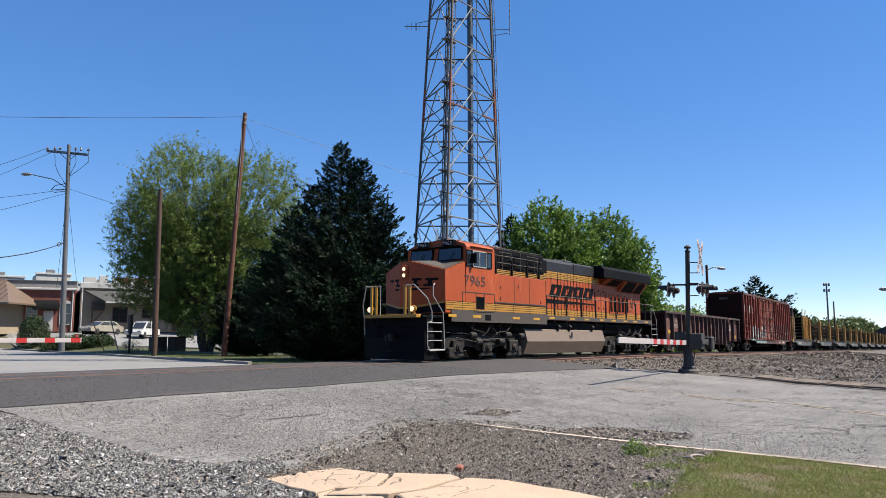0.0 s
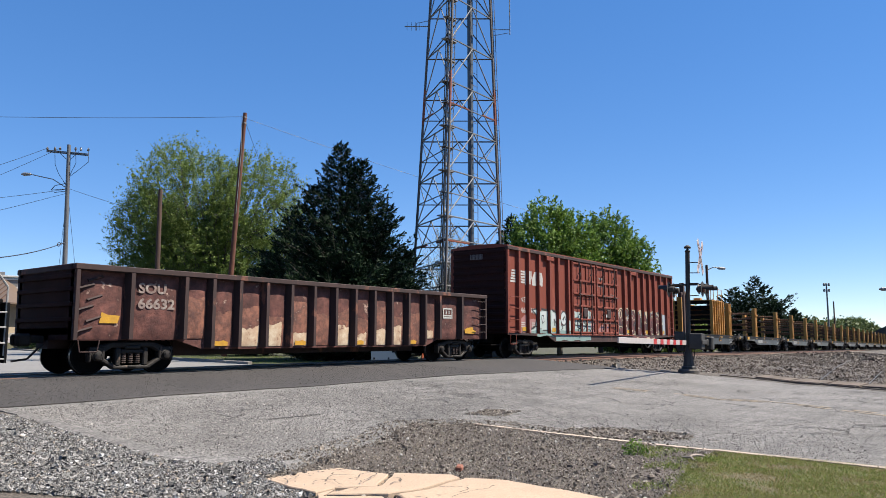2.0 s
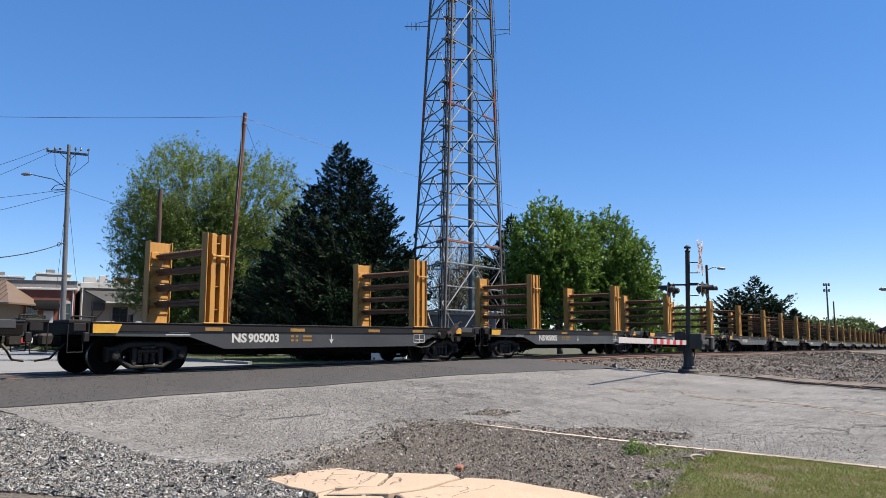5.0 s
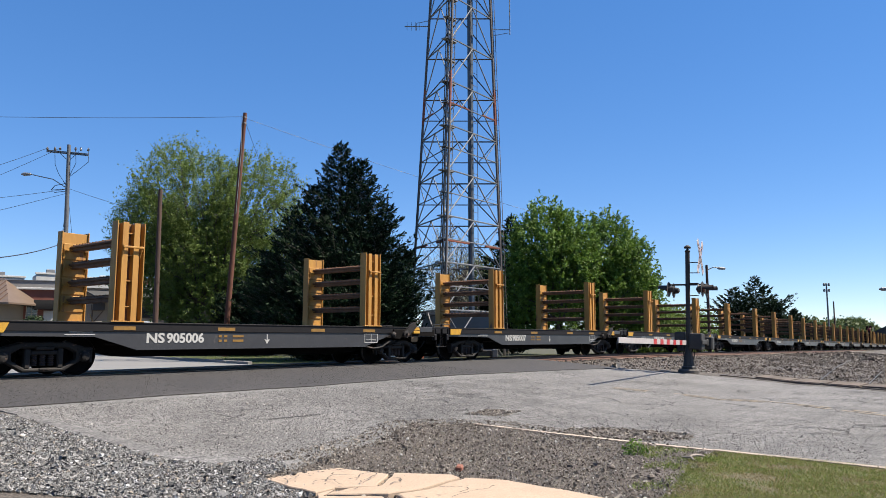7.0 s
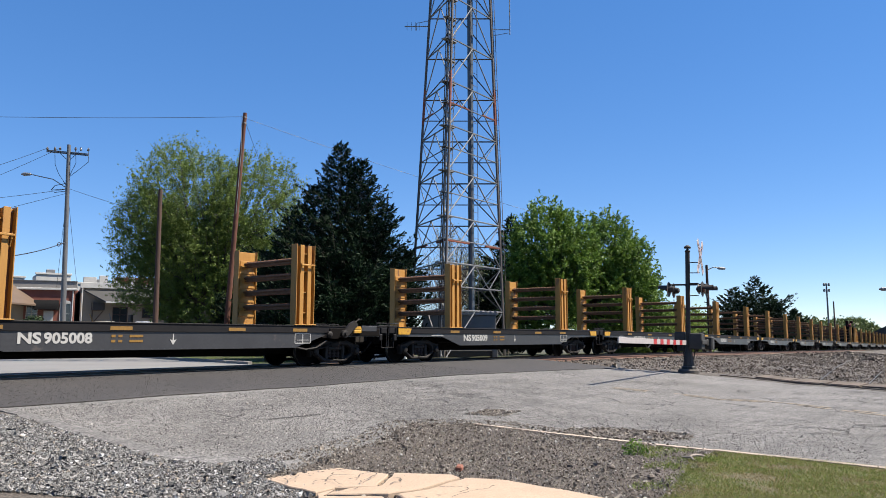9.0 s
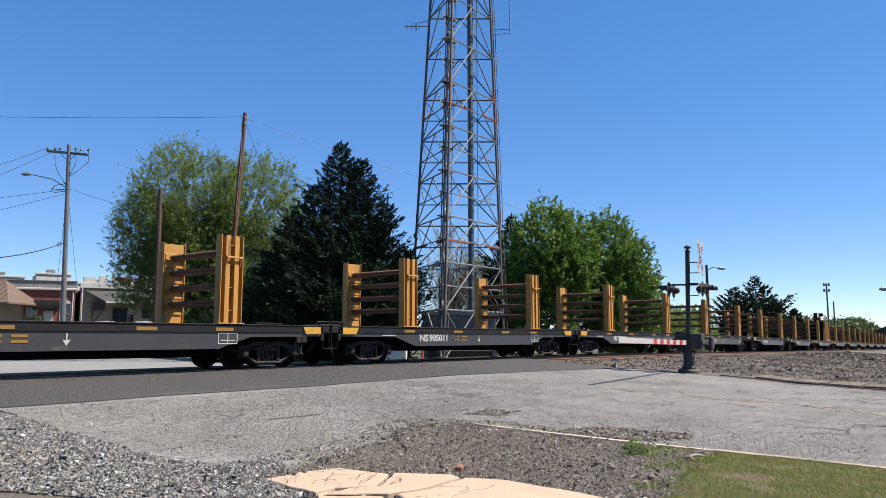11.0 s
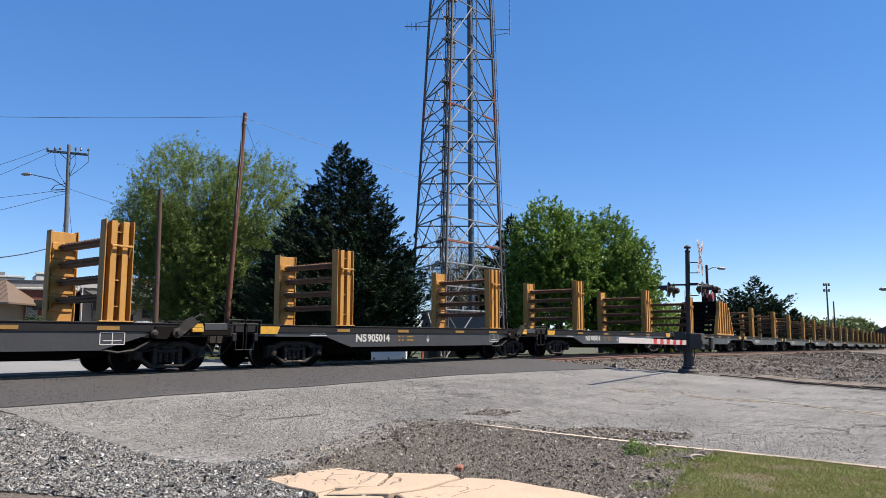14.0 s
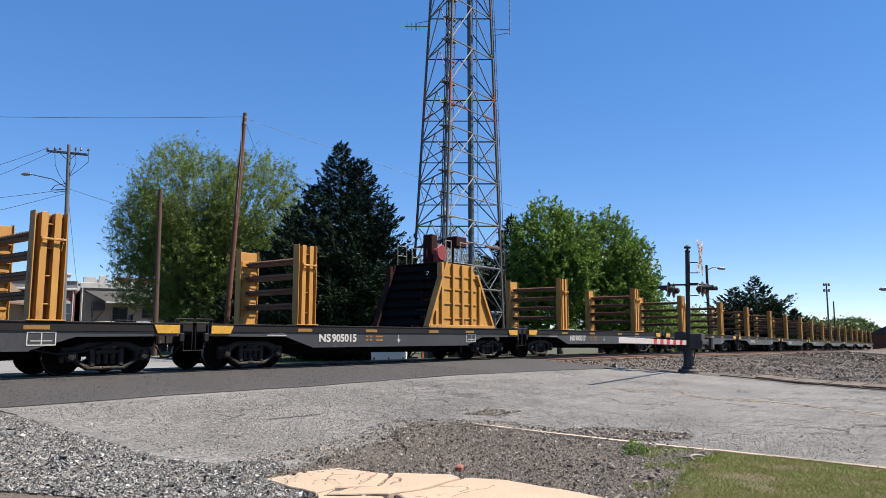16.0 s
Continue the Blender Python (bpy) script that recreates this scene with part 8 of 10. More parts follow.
def make_tower():
    T = thing("lattice_tower", "tall three-legged steel lattice radio tower with ladder and cables", "radio tower")
    feet = [Vector((31.99, 27.29, -0.36)), Vector((35.33, 22.98, -0.39)), Vector((29.73, 23.02, -0.35))]
    cen = Vector((32.93, 23.62, 0))
    top_h, wid = 46.0, 0.23

    def leg(i, z):
        t = (z + 0.35) / (top_h + 0.35)
        p = feet[i].lerp(Vector((cen.x, cen.y, 0)), t * (1 - wid))
        return Vector((p.x, p.y, z))
    levels = [-0.3] + [-0.17 + 2.48 * i for i in range(1, 19)]
    for i in range(3):
        lg = part("leg", Solid().tube(leg(i, -0.3), leg(i, levels[-1]), 0.075, n=10), M_TOWERDARK, T)
        part("leg_section", Solid().tube(leg(i, levels[6] - 1.5), leg(i, levels[6] + 0.6), 0.079, n=10), M_TOWERRED, lg, "faded red painted leg section")
        part("footing", Solid().box(feet[i].x - 0.4, feet[i].x + 0.4, feet[i].y - 0.4, feet[i].y + 0.4, -0.55, -0.2, 0.04), M_KERB, T)
    for i, j in ((0, 1), (1, 2), (2, 0)):
        # Far face darker, near faces paler: sun and shade put into the colours.
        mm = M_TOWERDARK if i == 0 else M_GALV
        for a, b in zip(levels, levels[1:]):
            A0, B0, A1, B1 = leg(i, a), leg(j, a), leg(i, b), leg(j, b)
            m = (A1 + B1) / 2
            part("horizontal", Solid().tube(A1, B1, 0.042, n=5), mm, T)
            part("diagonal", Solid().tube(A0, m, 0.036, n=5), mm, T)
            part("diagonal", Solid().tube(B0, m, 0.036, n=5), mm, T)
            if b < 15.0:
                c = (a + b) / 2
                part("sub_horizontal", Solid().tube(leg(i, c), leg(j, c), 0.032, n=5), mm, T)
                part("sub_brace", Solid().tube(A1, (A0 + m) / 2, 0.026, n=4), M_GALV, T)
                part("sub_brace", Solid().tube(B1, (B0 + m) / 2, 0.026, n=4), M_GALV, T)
    for z in (5.95, 13.5):
        for i, j in ((1, 2), (2, 0)):
            a, b = leg(i, z), leg(j, z)
            part("red_brace", Solid().tube(a, a.lerp(b, 0.3), 0.05, n=5), M_TOWERRED, T)
            part("red_brace", Solid().tube(a.lerp(b, 0.6), b, 0.05, n=5), M_TOWERRED, T)
    # ladder up the near leg, cables beside it, a big feed pipe inside
    ld = Solid()
    for d in (-0.22, 0.22):
        for a, b in zip(levels, levels[1:]):
            p, q = leg(2, a), leg(2, b)
            o = Vector((0.3 * d / 0.22 + 0.28, 0.2, 0))
            ld.tube(p + o, q + o, 0.025, n=5)
    z = 0.2
    while z < 43:
        p = leg(2, z)
        ld.tube(p + Vector((-0.02, 0.2, 0)), p + Vector((0.58, 0.2, 0)), 0.014, n=4)
        z += 0.32
    part("ladder", ld, M_GALV, T)
    cb = Solid()
    for k in range(5):
        for a, b in zip(levels, levels[1:]):
            o = Vector((0.05 + 0.07 * k, 0.42 - 0.05 * (k % 2), 0))
            cb.tube(leg(2, a) + o, leg(2, b) + o, 0.03, n=5)
    part("feed_cable", cb, M_CABLE, T)
    for a in levels[1:]:
        p = leg(2, a)
        part("cable_clamp", Solid().box(p.x - 0.25, p.x + 0.7, p.y + 0.15, p.y + 0.5, a - 0.03, a + 0.03), M_GALV, T)
        part("cable_clamp", Solid().box(p.x - 0.25, p.x + 0.6, p.y + 0.15, p.y + 0.45, a - 1.2, a - 1.16), M_GALV, T)
    pp = Solid().tube((33.79, 24.16, 0), (33.75, 24.19, 44), 0.17, n=12)
    part("feed_pipe", pp, mat("blue_grey_pipe", (0.12, 0.16, 0.2), (0.08, 0.1, 0.13), 0.5, 0.3, grain=12, stain=1), T)
    sr = Solid()
    for dx in (-0.32, 0.32):
        sr.tube((33.79 + dx, 23.9, 0), (33.75 + dx, 23.93, 44), 0.02, n=5)
    z = 0.5
    while z < 42:
        f = z / 44
        sr.tube((33.79 - 0.04 * f - 0.32, 23.9, z), (33.79 - 0.04 * f + 0.32, 23.9, z), 0.014, n=4)
        z += 0.75
    part("inner_ladder", sr, M_TOWERDARK, T)
    ol = Solid()
    o = Vector((0.14, -0.17, 0))
    for a, b in zip(levels, levels[1:]):
        ol.tube(leg(1, a) + o, leg(1, b) + o, 0.02, n=4).tube(leg(1, a) + o * 0.45, leg(1, b) + o * 0.45, 0.02, n=4)
    z = 0.3
    while z < 43:
        ol.tube(leg(1, z) + o, leg(1, z) + o * 0.45, 0.012, n=4)
        z += 0.6
    part("outer_ladder", ol, M_TOWERDARK, T)
    an = Solid()
    p = leg(0, 19.2)
    d = Vector((-0.613, 0.79, 0))
    an.path([p, p + d * 0.8, p + d * 1.45], 0.025)
    an.path([p + Vector((0, 0, 0.35)), p + d * 0.75 + Vector((0, 0, 0.2)), p + d * 0.75 - Vector((0, 0, 0.25))], 0.018)
    for k in range(4):
        c = p + d * (0.55 + 0.25 * k)
        an.tube(c - Vector((0, 0, 0.25)), c + Vector((0, 0, 0.25)), 0.012, n=4)
    part("yagi_antenna", an, M_GALV, T)
    wa = Solid()
    p = leg(1, 19.0)
    e = Vector((0.613, -0.79, 0))
    wa.path([p, p + e * 1.1], 0.025).path([p + e * 1.1 - Vector((0, 0, 0.3)), p + e * 1.1 + Vector((0, 0, 3.2))], 0.03)
    wa.path([p + Vector((0, 0, -0.4)), p + e * 1.0 + Vector((0, 0, -0.2))], 0.018)
    part("whip_antenna", wa, M_GALV, T)


make_tower()

# ---- poles and wires ----
M_POLE = mat("brown_wooden_pole", (0.2, 0.068, 0.036), (0.1, 0.036, 0.022), 0.9, grain=24, stain=2, amount=0.9, bump=0.5, streak=8)
M_POLEGREY = mat("grey_weathered_pole", (0.2, 0.205, 0.215), (0.1, 0.1, 0.105), 0.5, grain=24, stain=2, amount=0.8, bump=0.4, streak=8)
M_POLEDARK = mat("dark_weathered_pole", (0.12, 0.062, 0.043), (0.06, 0.036, 0.028), 0.9, grain=24, stain=2, amount=0.8, bump=0.4, streak=8)
M_INS = mat("porcelain_insulator", (0.3, 0.27, 0.25), (0.2, 0.18, 0.17), 0.3, grain=30)


def sag(s, a, b, drop, r=0.012, n=14):
    a, b = Vector(a), Vector(b)
    pts = [a.lerp(b, i / n) - Vector((0, 0, drop * 4 * (i / n) * (1 - i / n))) for i in range(n + 1)]
    return s.path(pts, r, 5)


def make_poles():
    # tall leaning brown pole
    p = thing("utility_pole", "tall leaning brown wooden utility pole", "utility pole")
    part("pole", Solid().tube((29.2, 40.65, -0.45), (29.75, 40.0, 15.95), 0.19, 0.13, n=14), M_POLE, p)
    s = Solid()
    for z in (15.6, 15.2):
        s.box(29.62, 29.85, 39.88, 40.12, z, z + 0.08)
    s.path([(29.5, 40.0, 15.7), (29.45, 39.9, 13.0), (29.35, 40.1, 9.0)], 0.02)
    part("pole_hardware", s, M_GALV, p)
    w = thing("overhead_wire", "thin dark overhead wire sagging between poles", "wire", "overhead wires")
    part("wire", sag(Solid(), (29.75, 40.0, 15.7), (12.7, 48.7, 13.3), 0.12, 0.014), M_CABLE, w)
    w = thing("overhead_wire", "thin dark overhead wire sagging between poles", "wire", "overhead wires")
    part("wire", sag(Solid(), (29.75, 40.0, 15.6), (62, 26.0, 9.5), 0.4, 0.012, 24), M_CABLE, w)
    w = thing("guy_wire", "thin dark guy wire from the pole top", "wire", "overhead wires")
    part("wire", sag(Solid(), (29.75, 40.0, 15.4), (41.0, 46.0, 5.0), 0.1, 0.012), M_CABLE, w)
    # short pole with no wires
    p = thing("short_pole", "short bare weathered wooden pole on the verge", "pole")
    part("pole", Solid().tube((27.55, 46.1, -0.4), (27.48, 46.15, 11.1), 0.2, 0.14, n=12), M_POLEDARK, p)
    # power pole with cross arm and street light
    U = thing("power_pole", "grey power pole with cross arm, insulators and street light", "utility pole")
    bx, by = 29.4, 63.3
    part("pole", Solid().tube((bx, by, -0.6), (29.1, 63.65, 17.5), 0.24, 0.15, n=14), M_POLEGREY, U)
    r = Vector((0.613, -0.79, 0))
    c = Vector((29.1, 63.65, 16.9))
    s = Solid()
    for z in (0.0, 0.12):
        a, b = c - r * 1.9 + Vector((0, 0, z)), c + r * 1.75 + Vector((0, 0, -0.35 + z))
        s.tube(a, b, 0.055, n=6)
    s.tube(c - r * 0.9, c - Vector((0, 0, 0.8)), 0.025, n=5).tube(c + r * 0.9, c - Vector((0, 0, 0.9)), 0.025, n=5)
    part("cross_arm", s, M_POLEGREY, U)
    for k in (-1.85, -1.2, -0.75, 0.6, 1.05, 1.7):
        q = c + r * k + Vector((0, 0, 0.12 - 0.05 * max(0, k)))
        part("insulator", Solid().lathe(q, (0, 0, 1), [(0, 0.05), (0.08, 0.11), (0.12, 0.06), (0.18, 0.11), (0.22, 0.05), (0.3, 0.05)], 10), M_INS, U)
    s = Solid()
    for k, d in ((-1.2, 1.9), (1.7, 1.5), (0.6, 1.7)):
        q = c + r * k
        pts = [q + Vector((0, 0, 0.1)), q + r * 0.1 - Vector((0, 0, d * 0.6)), q - r * k * 0.35 - Vector((0, 0, d)), c - Vector((0, 0, d * 1.6))]
        s.path(pts, 0.022)
    s.path([c - Vector((0, 0, 2.8)), c - r * 1.0 - Vector((0, 0, 3.0)), c - r * 1.3 - Vector((0, 0, 3.4)), c - Vector((0, 0, 3.3))], 0.03)
    s.path([c - Vector((0, 0, 3.5)), c - r * 1.0 - Vector((0, 0, 3.6))], 0.03)
    part("jumper_cable", s, M_CABLE, U)
    s = Solid().path([c - Vector((0, 0, 3.2)), c - r * 1.2 - Vector((0, 0, 2.45)), c - r * 3.2 - Vector((0, 0, 2.0))], 0.04)
    part("lamp_arm", s, M_GALV, U)
    q = c - r * 3.1 - Vector((0, 0, 2.0))
    part("lamp_head", Solid().lathe(q, -r, [(0, 0.05), (0.1, 0.12), (0.6, 0.16), (0.85, 0.06)], 10), M_GALV, U, smooth=True)
    for k, dz, far, sg in ((-1.85, 0.3, (21.4, 67.0, 13.5), 0.1), (-0.75, 0.3, (20.8, 67.8, 11.75), 0.1), (0.2, -3.3, (20.4, 68.3, 11.5), 0.1), (0.3, -3.6, (20.4, 68.3, 9.7), 0.1)):
        w = thing("overhead_wire", "thin dark overhead wire sagging between poles", "wire", "overhead wires")
        part("wire", sag(Solid(), c + r * k + Vector((0, 0, dz)), far, sg, 0.018), M_CABLE, w)
    for k, dz, far, sg in ((1.05, -3.3, (37.0, 55.0, 10.6), 0.25), (0.3, -3.6, (33.5, 74.0, 5.8), 0.05), (0.4, -3.4, (35.5, 74.0, 5.9), 0.05)):
        w = thing("overhead_wire", "thin dark overhead wire sagging between poles", "wire", "overhead wires")
        part("wire", sag(Solid(), c + r * k * 0.3 + Vector((0, 0, dz)), far, sg, 0.016), M_CABLE, w)
    w = thing("overhead_cable", "thick black overhead cable with a coiled slack loop", "wire", "overhead wires")
    a, b = Vector((29.25, 63.45, 9.0)), Vector((14.5, 43.0, 4.9))
    s = sag(Solid(), a, b, 0.35, 0.035)
    q = a.lerp(b, 0.1) + Vector((0, 0, -0.1))
    d = (b - a).normalized()
    s.path([q + d * 0.55 * math.cos(t) + Vector((0, 0, 0.16 * math.sin(t))) for t in np.linspace(0, 6.283, 15)], 0.03)
    part("cable", s, M_CABLE, w)
    # lamp posts and poles along the far right
    p = thing("street_lamp", "dark street lamp pole with short arm", "street lamp")
    part("pole", Solid().tube((70.8, 22.9, -0.9), (70.8, 22.9, 7.8), 0.16, 0.12, n=10), M_POLEDARK, p)
    part("lamp_head", Solid().path([(70.8, 22.9, 7.3), (71.2, 22.4, 7.6), (71.5, 22.0, 7.55)], 0.04).lathe((71.4, 22.1, 7.5), (0.6, -0.8, -0.05), [(0, 0.06), (0.2, 0.14), (0.7, 0.12), (0.8, 0.05)], 10), M_GALV, p)
    p = thing("floodlight_mast", "tall slim floodlight mast with lamp cluster", "floodlight")
    part("pole", Solid().tube((166.7, 29.8, -2.6), (166.7, 29.8, 11.4), 0.22, 0.14, n=8), M_POLEGREY, p)
    s = Solid()
    for z in (10.0, 11.2):
        for k in (-0.5, 0, 0.5):
            s.box(166.7 + 0.61 * k - 0.15, 166.7 + 0.61 * k + 0.15, 29.8 - 0.79 * k - 0.18, 29.8 - 0.79 * k + 0.18, z + 0.2, z + 0.8, 0.06)
    part("lamp_cluster", s, M_GALV, p)
    for x, y, z, r_ in ((168.5, 29.0, 8.3, 0.16), (190.0, 22.0, 4.5, 0.14), (205.0, 16.5, 3.6, 0.14)):
        p = thing("bare_pole", "bare wooden pole far along the line", "pole", "far poles along the line")
        part("pole", Solid().tube((x, y, -2.7), (x, y, z), r_, r_ * 0.8, n=8), M_POLEDARK, p)
    p = thing("street_lamp", "street lamp head on an arm over the road", "street lamp")
    part("pole", Solid().tube((71.4, 5.0, -1.6), (71.4, 5.0, 4.6), 0.1, 0.08, n=8), M_POLEGREY, p)
    part("lamp_head", Solid().path([(71.4, 5.0, 4.55), (70.4, 7.0, 4.9), (69.9, 7.8, 4.9)], 0.035).lathe((70.0, 7.7, 4.85), (-0.4, 0.9, 0), [(0, 0.05), (0.2, 0.15), (0.75, 0.15), (0.95, 0.05)], 10), M_GALV, p)


make_poles()

# ---- crossing signal with gate ----
M_SIGDARK = mat("dark_signal_paint", (0.028, 0.022, 0.019), (0.06, 0.048, 0.04), 0.7, 0.1, grain=24, stain=3, amount=0.7)
M_SIGGREY = mat("grey_mechanism_paint", (0.05, 0.046, 0.042), (0.03, 0.027, 0.024), 0.7, 0.0, grain=20, stain=3, amount=0.7)
M_GATEWHITE = mat("gate_white", (0.62, 0.56, 0.54), (0.42, 0.37, 0.35), 0.5, grain=20, stain=3)
M_GATERED = mat("gate_red", (0.55, 0.025, 0.02), (0.42, 0.02, 0.02), 0.45, grain=20, stain=3)
M_CONCRETE = mat("grey_concrete", (0.13, 0.115, 0.1), (0.07, 0.06, 0.052), 0.9, grain=20, stain=2, bump=0.4)


def make_signal(at, label, reach, stripes, lamps):
    """Mast with crossbuck, flashing lamps and a lowered gate arm towards -x; it faces -y."""
    S = thing("crossing_signal", label, "crossing signal", "crossing signals", at=at)
    part("foundation", Solid().lathe((0, 0, -0.1), (0, 0, 1), [(0, 0.4), (0.25, 0.39), (0.3, 0.34)], 16), M_CONCRETE, S)
    part("base_casting", Solid().lathe((0, 0, 0.18), (0, 0, 1), [(0, 0.27), (0.1, 0.27), (0.14, 0.21), (0.75, 0.125), (0.85, 0.125)], 8), M_SIGGREY, S)
    part("mast", Solid().lathe((0, 0, 0.3), (0, 0, 1), [(0, 0.085), (4.35, 0.085), (4.4, 0.11), (4.44, 0.06), (4.5, 0.02)], 14), M_SIGDARK, S)
    cb = part("crossbuck_bracket", Solid().path([(0, 0, 4.25), (0, -0.45, 4.25)], 0.018).path([(0, 0, 3.85), (0, -0.45, 3.85)], 0.018).path([(0, 0, 3.45), (0, -0.4, 3.45)], 0.018).path([(0, 0, 2.98), (0, -0.4, 2.98)], 0.018), M_SIGDARK, S)
    for a in (54, -54):
        m = Matrix.Translation((0, -0.47 - (0.012 if a > 0 else 0), 4.45)) @ Matrix.Rotation(radians(a), 4, "Y")
        bl = part("crossbuck_blade", Solid().box(-0.76, 0.76, -0.006, 0.006, -0.13, 0.13, 0.003), M_GATEWHITE, S, "white crossbuck blade", at=m)
        words("RAIL ROAD" if a > 0 else "CROSSING", 0.17, M_SIGDARK, bl, (-0.56, -0.008, -0.06), width=1.12)
        e = Solid()
        for z in (-0.122, 0.11):
            e.box(-0.75, 0.75, -0.0075, 0.0075, z, z + 0.01)
        part("blade_edge", e, M_GATERED, bl)
    part("tracks_sign", Solid().box(-0.2, 0.2, -0.42, -0.41, 3.05, 3.4, 0.003), M_GATEWHITE, S, "small pale plate under the crossbuck")
    arm = Solid().tube((0, -0.65, 3.4), (0, 0.65, 3.4), 0.035, n=8).tube((-0.4, -0.6, 3.4), (0.4, -0.6, 3.4), 0.03, n=8).tube((-0.4, 0.6, 3.4), (0.4, 0.6, 3.4), 0.03, n=8)
    part("lamp_crossarm", arm, M_SIGDARK, S)
    for sy in (-1, 1):
        for x in (-0.36, 0.36):
            c = Vector((x, sy * 0.62, 3.2))
            d = Vector((0, sy, 0))
            u = part("flasher", Solid().lathe(c, d, [(-0.22, 0.05), (-0.18, 0.11), (-0.02, 0.13), (0.05, 0.13)], 14), M_SIGDARK, S, smooth=True)
            part("background_disc", Solid().lathe(c, d, [(0.0, 0.29), (0.008, 0.29)], 20), M_SIGDARK, u)
            hd = Solid()
            n = 12
            for k in range(n):
                t0, t1 = math.pi * (0.02 + 0.96 * k / n), math.pi * (0.02 + 0.96 * (k + 1) / n)
                p = lambda t, y, rr: (c.x + rr * math.cos(t), c.y + sy * y, c.z + rr * math.sin(t))
                hd.quad(p(t0, 0.02, 0.15), p(t1, 0.02, 0.15), p(t1, 0.38, 0.16), p(t0, 0.38, 0.16))
                hd.quad(p(t0, 0.02, 0.142), p(t1, 0.02, 0.142), p(t1, 0.38, 0.152), p(t0, 0.38, 0.152))
            part("hood", hd, M_SIGDARK, u)
            part("lens", Solid().lathe(c + d * 0.05, d, [(0, 0.12), (0.02, 0.11), (0.04, 0.05)], 14), mat_lens(), u, "dark red lamp lens")
    part("bell", Solid().lathe((0, 0, 4.78), (0, 0, 1), [(0, 0.02), (0.02, 0.12), (0.08, 0.13), (0.14, 0.05)], 12), M_SIGDARK, S)
    mc = Solid().box(-0.3, 0.25, -0.55, -0.1, 0.95, 1.55, 0.03).box(0.3, 0.62, 0.1, 0.5, 0.85, 1.6, 0.04).box(-0.1, 0.3, 0.1, 0.5, 1.1, 1.6, 0.03)
    part("gate_mechanism", mc, M_SIGGREY, S, "grey gate mechanism box")
    cw = Solid().box(0.35, 1.0, -0.62, -0.5, 1.1, 1.35, 0.02).box(0.6, 1.0, -0.75, -0.45, 0.95, 1.45, 0.04).box(-0.45, 0.35, -0.62, -0.56, 1.15, 1.3, 0.01)
    part("counterweight", cw, M_SIGGREY, S)
    pi = Solid().path([(0.08, -0.1, 0.4), (0.3, -0.15, 0.7), (0.2, -0.2, 1.0)], 0.02).path([(-0.1, 0.1, 0.5), (-0.2, 0.15, 0.9), (-0.1, 0.2, 1.15)], 0.02)
    part("conduit", pi, M_SIGDARK, S)
    ga = part("gate_arm", Solid().box(-reach, -0.35, -0.02, 0.02, 1.1, 1.27, 0.006), M_GATEWHITE, S, "white gate arm with red stripes, lowered")
    for x in stripes:
        if x > -reach:
            part("red_stripe", Solid().box(x, x + 0.36, -0.024, 0.024, 1.098, 1.272), M_GATERED, ga)
    for x in lamps:
        part("arm_lamp", Solid().lathe((x, 0, 1.27), (0, 0, 1), [(0, 0.04), (0.03, 0.05), (0.1, 0.05), (0.13, 0.02)], 10), M_GATERED, ga)
    part("arm_cable", Solid().path([(-4.9, 0, 1.1), (-5.3, 0, 0.98), (-5.6, 0, 1.1)], 0.01), M_CABLE, ga)
    return S


LENS = [None]


def mat_lens():
    if LENS[0] is None:
        LENS[0] = mat("dark_red_lens", (0.18, 0.01, 0.01), (0.12, 0.01, 0.01), 0.15, grain=30, bump=0)
    return LENS[0]


make_signal(Matrix.Translation((27.85, 9.85, -0.5)) @ Matrix.Rotation(radians(1.7), 4, BACK) @ Matrix.Rotation(radians(6.0), 4, "Z"), "dark crossing signal with crossbuck, hooded lamps and lowered striped gate", 8.2, (-1.35, -2.25, -3.1, -3.9, -4.7), ())
make_signal(Matrix.Translation((6.6, 28.6, -0.4)) @ FLIP, "crossing signal on the far side with lowered striped gate", 7.4, (-1.6, -2.9, -4.2, -5.4, -6.4, -7.36), (-7.2,))

# ---- buildings ----
M_BRICK = mat("red_brick_wall", (0.28, 0.09, 0.06), (0.2, 0.07, 0.05), 0.9, grain=10, stain=1.5, amount=0.7, bump=0.3)
M_STUCCO = mat("beige_stucco", (0.4, 0.32, 0.22), (0.33, 0.26, 0.18), 0.9, grain=14, stain=0.8, amount=0.6, bump=0.2)
M_GREIGE = mat("greige_painted_wall", (0.34, 0.27, 0.2), (0.27, 0.215, 0.16), 0.9, grain=14, stain=0.8, amount=0.6, bump=0.2)
M_WHITE = mat("white_painted_parapet", (0.68, 0.67, 0.64), (0.45, 0.43, 0.4), 0.8, grain=10, stain=0.8, amount=0.6)
M_METALROOF = mat("brown_metal_roof", (0.24, 0.17, 0.12), (0.19, 0.135, 0.1), 0.5, 0.3, grain=10, stain=0.8, amount=0.5, bump=0.05)
M_DARKROOF = mat("dark_shingle_roof", (0.085, 0.083, 0.08), (0.06, 0.058, 0.056), 0.9, grain=16, stain=1)
M_WINDOW = mat("dark_window_glass", (0.03, 0.036, 0.04), (0.05, 0.055, 0.06), 0.08, grain=2, bump=0, spec=0.7)
M_AWNING = mat("black_canvas_awning", (0.012, 0.012, 0.013), (0.02, 0.02, 0.02), 0.9, grain=20, spec=0.05)


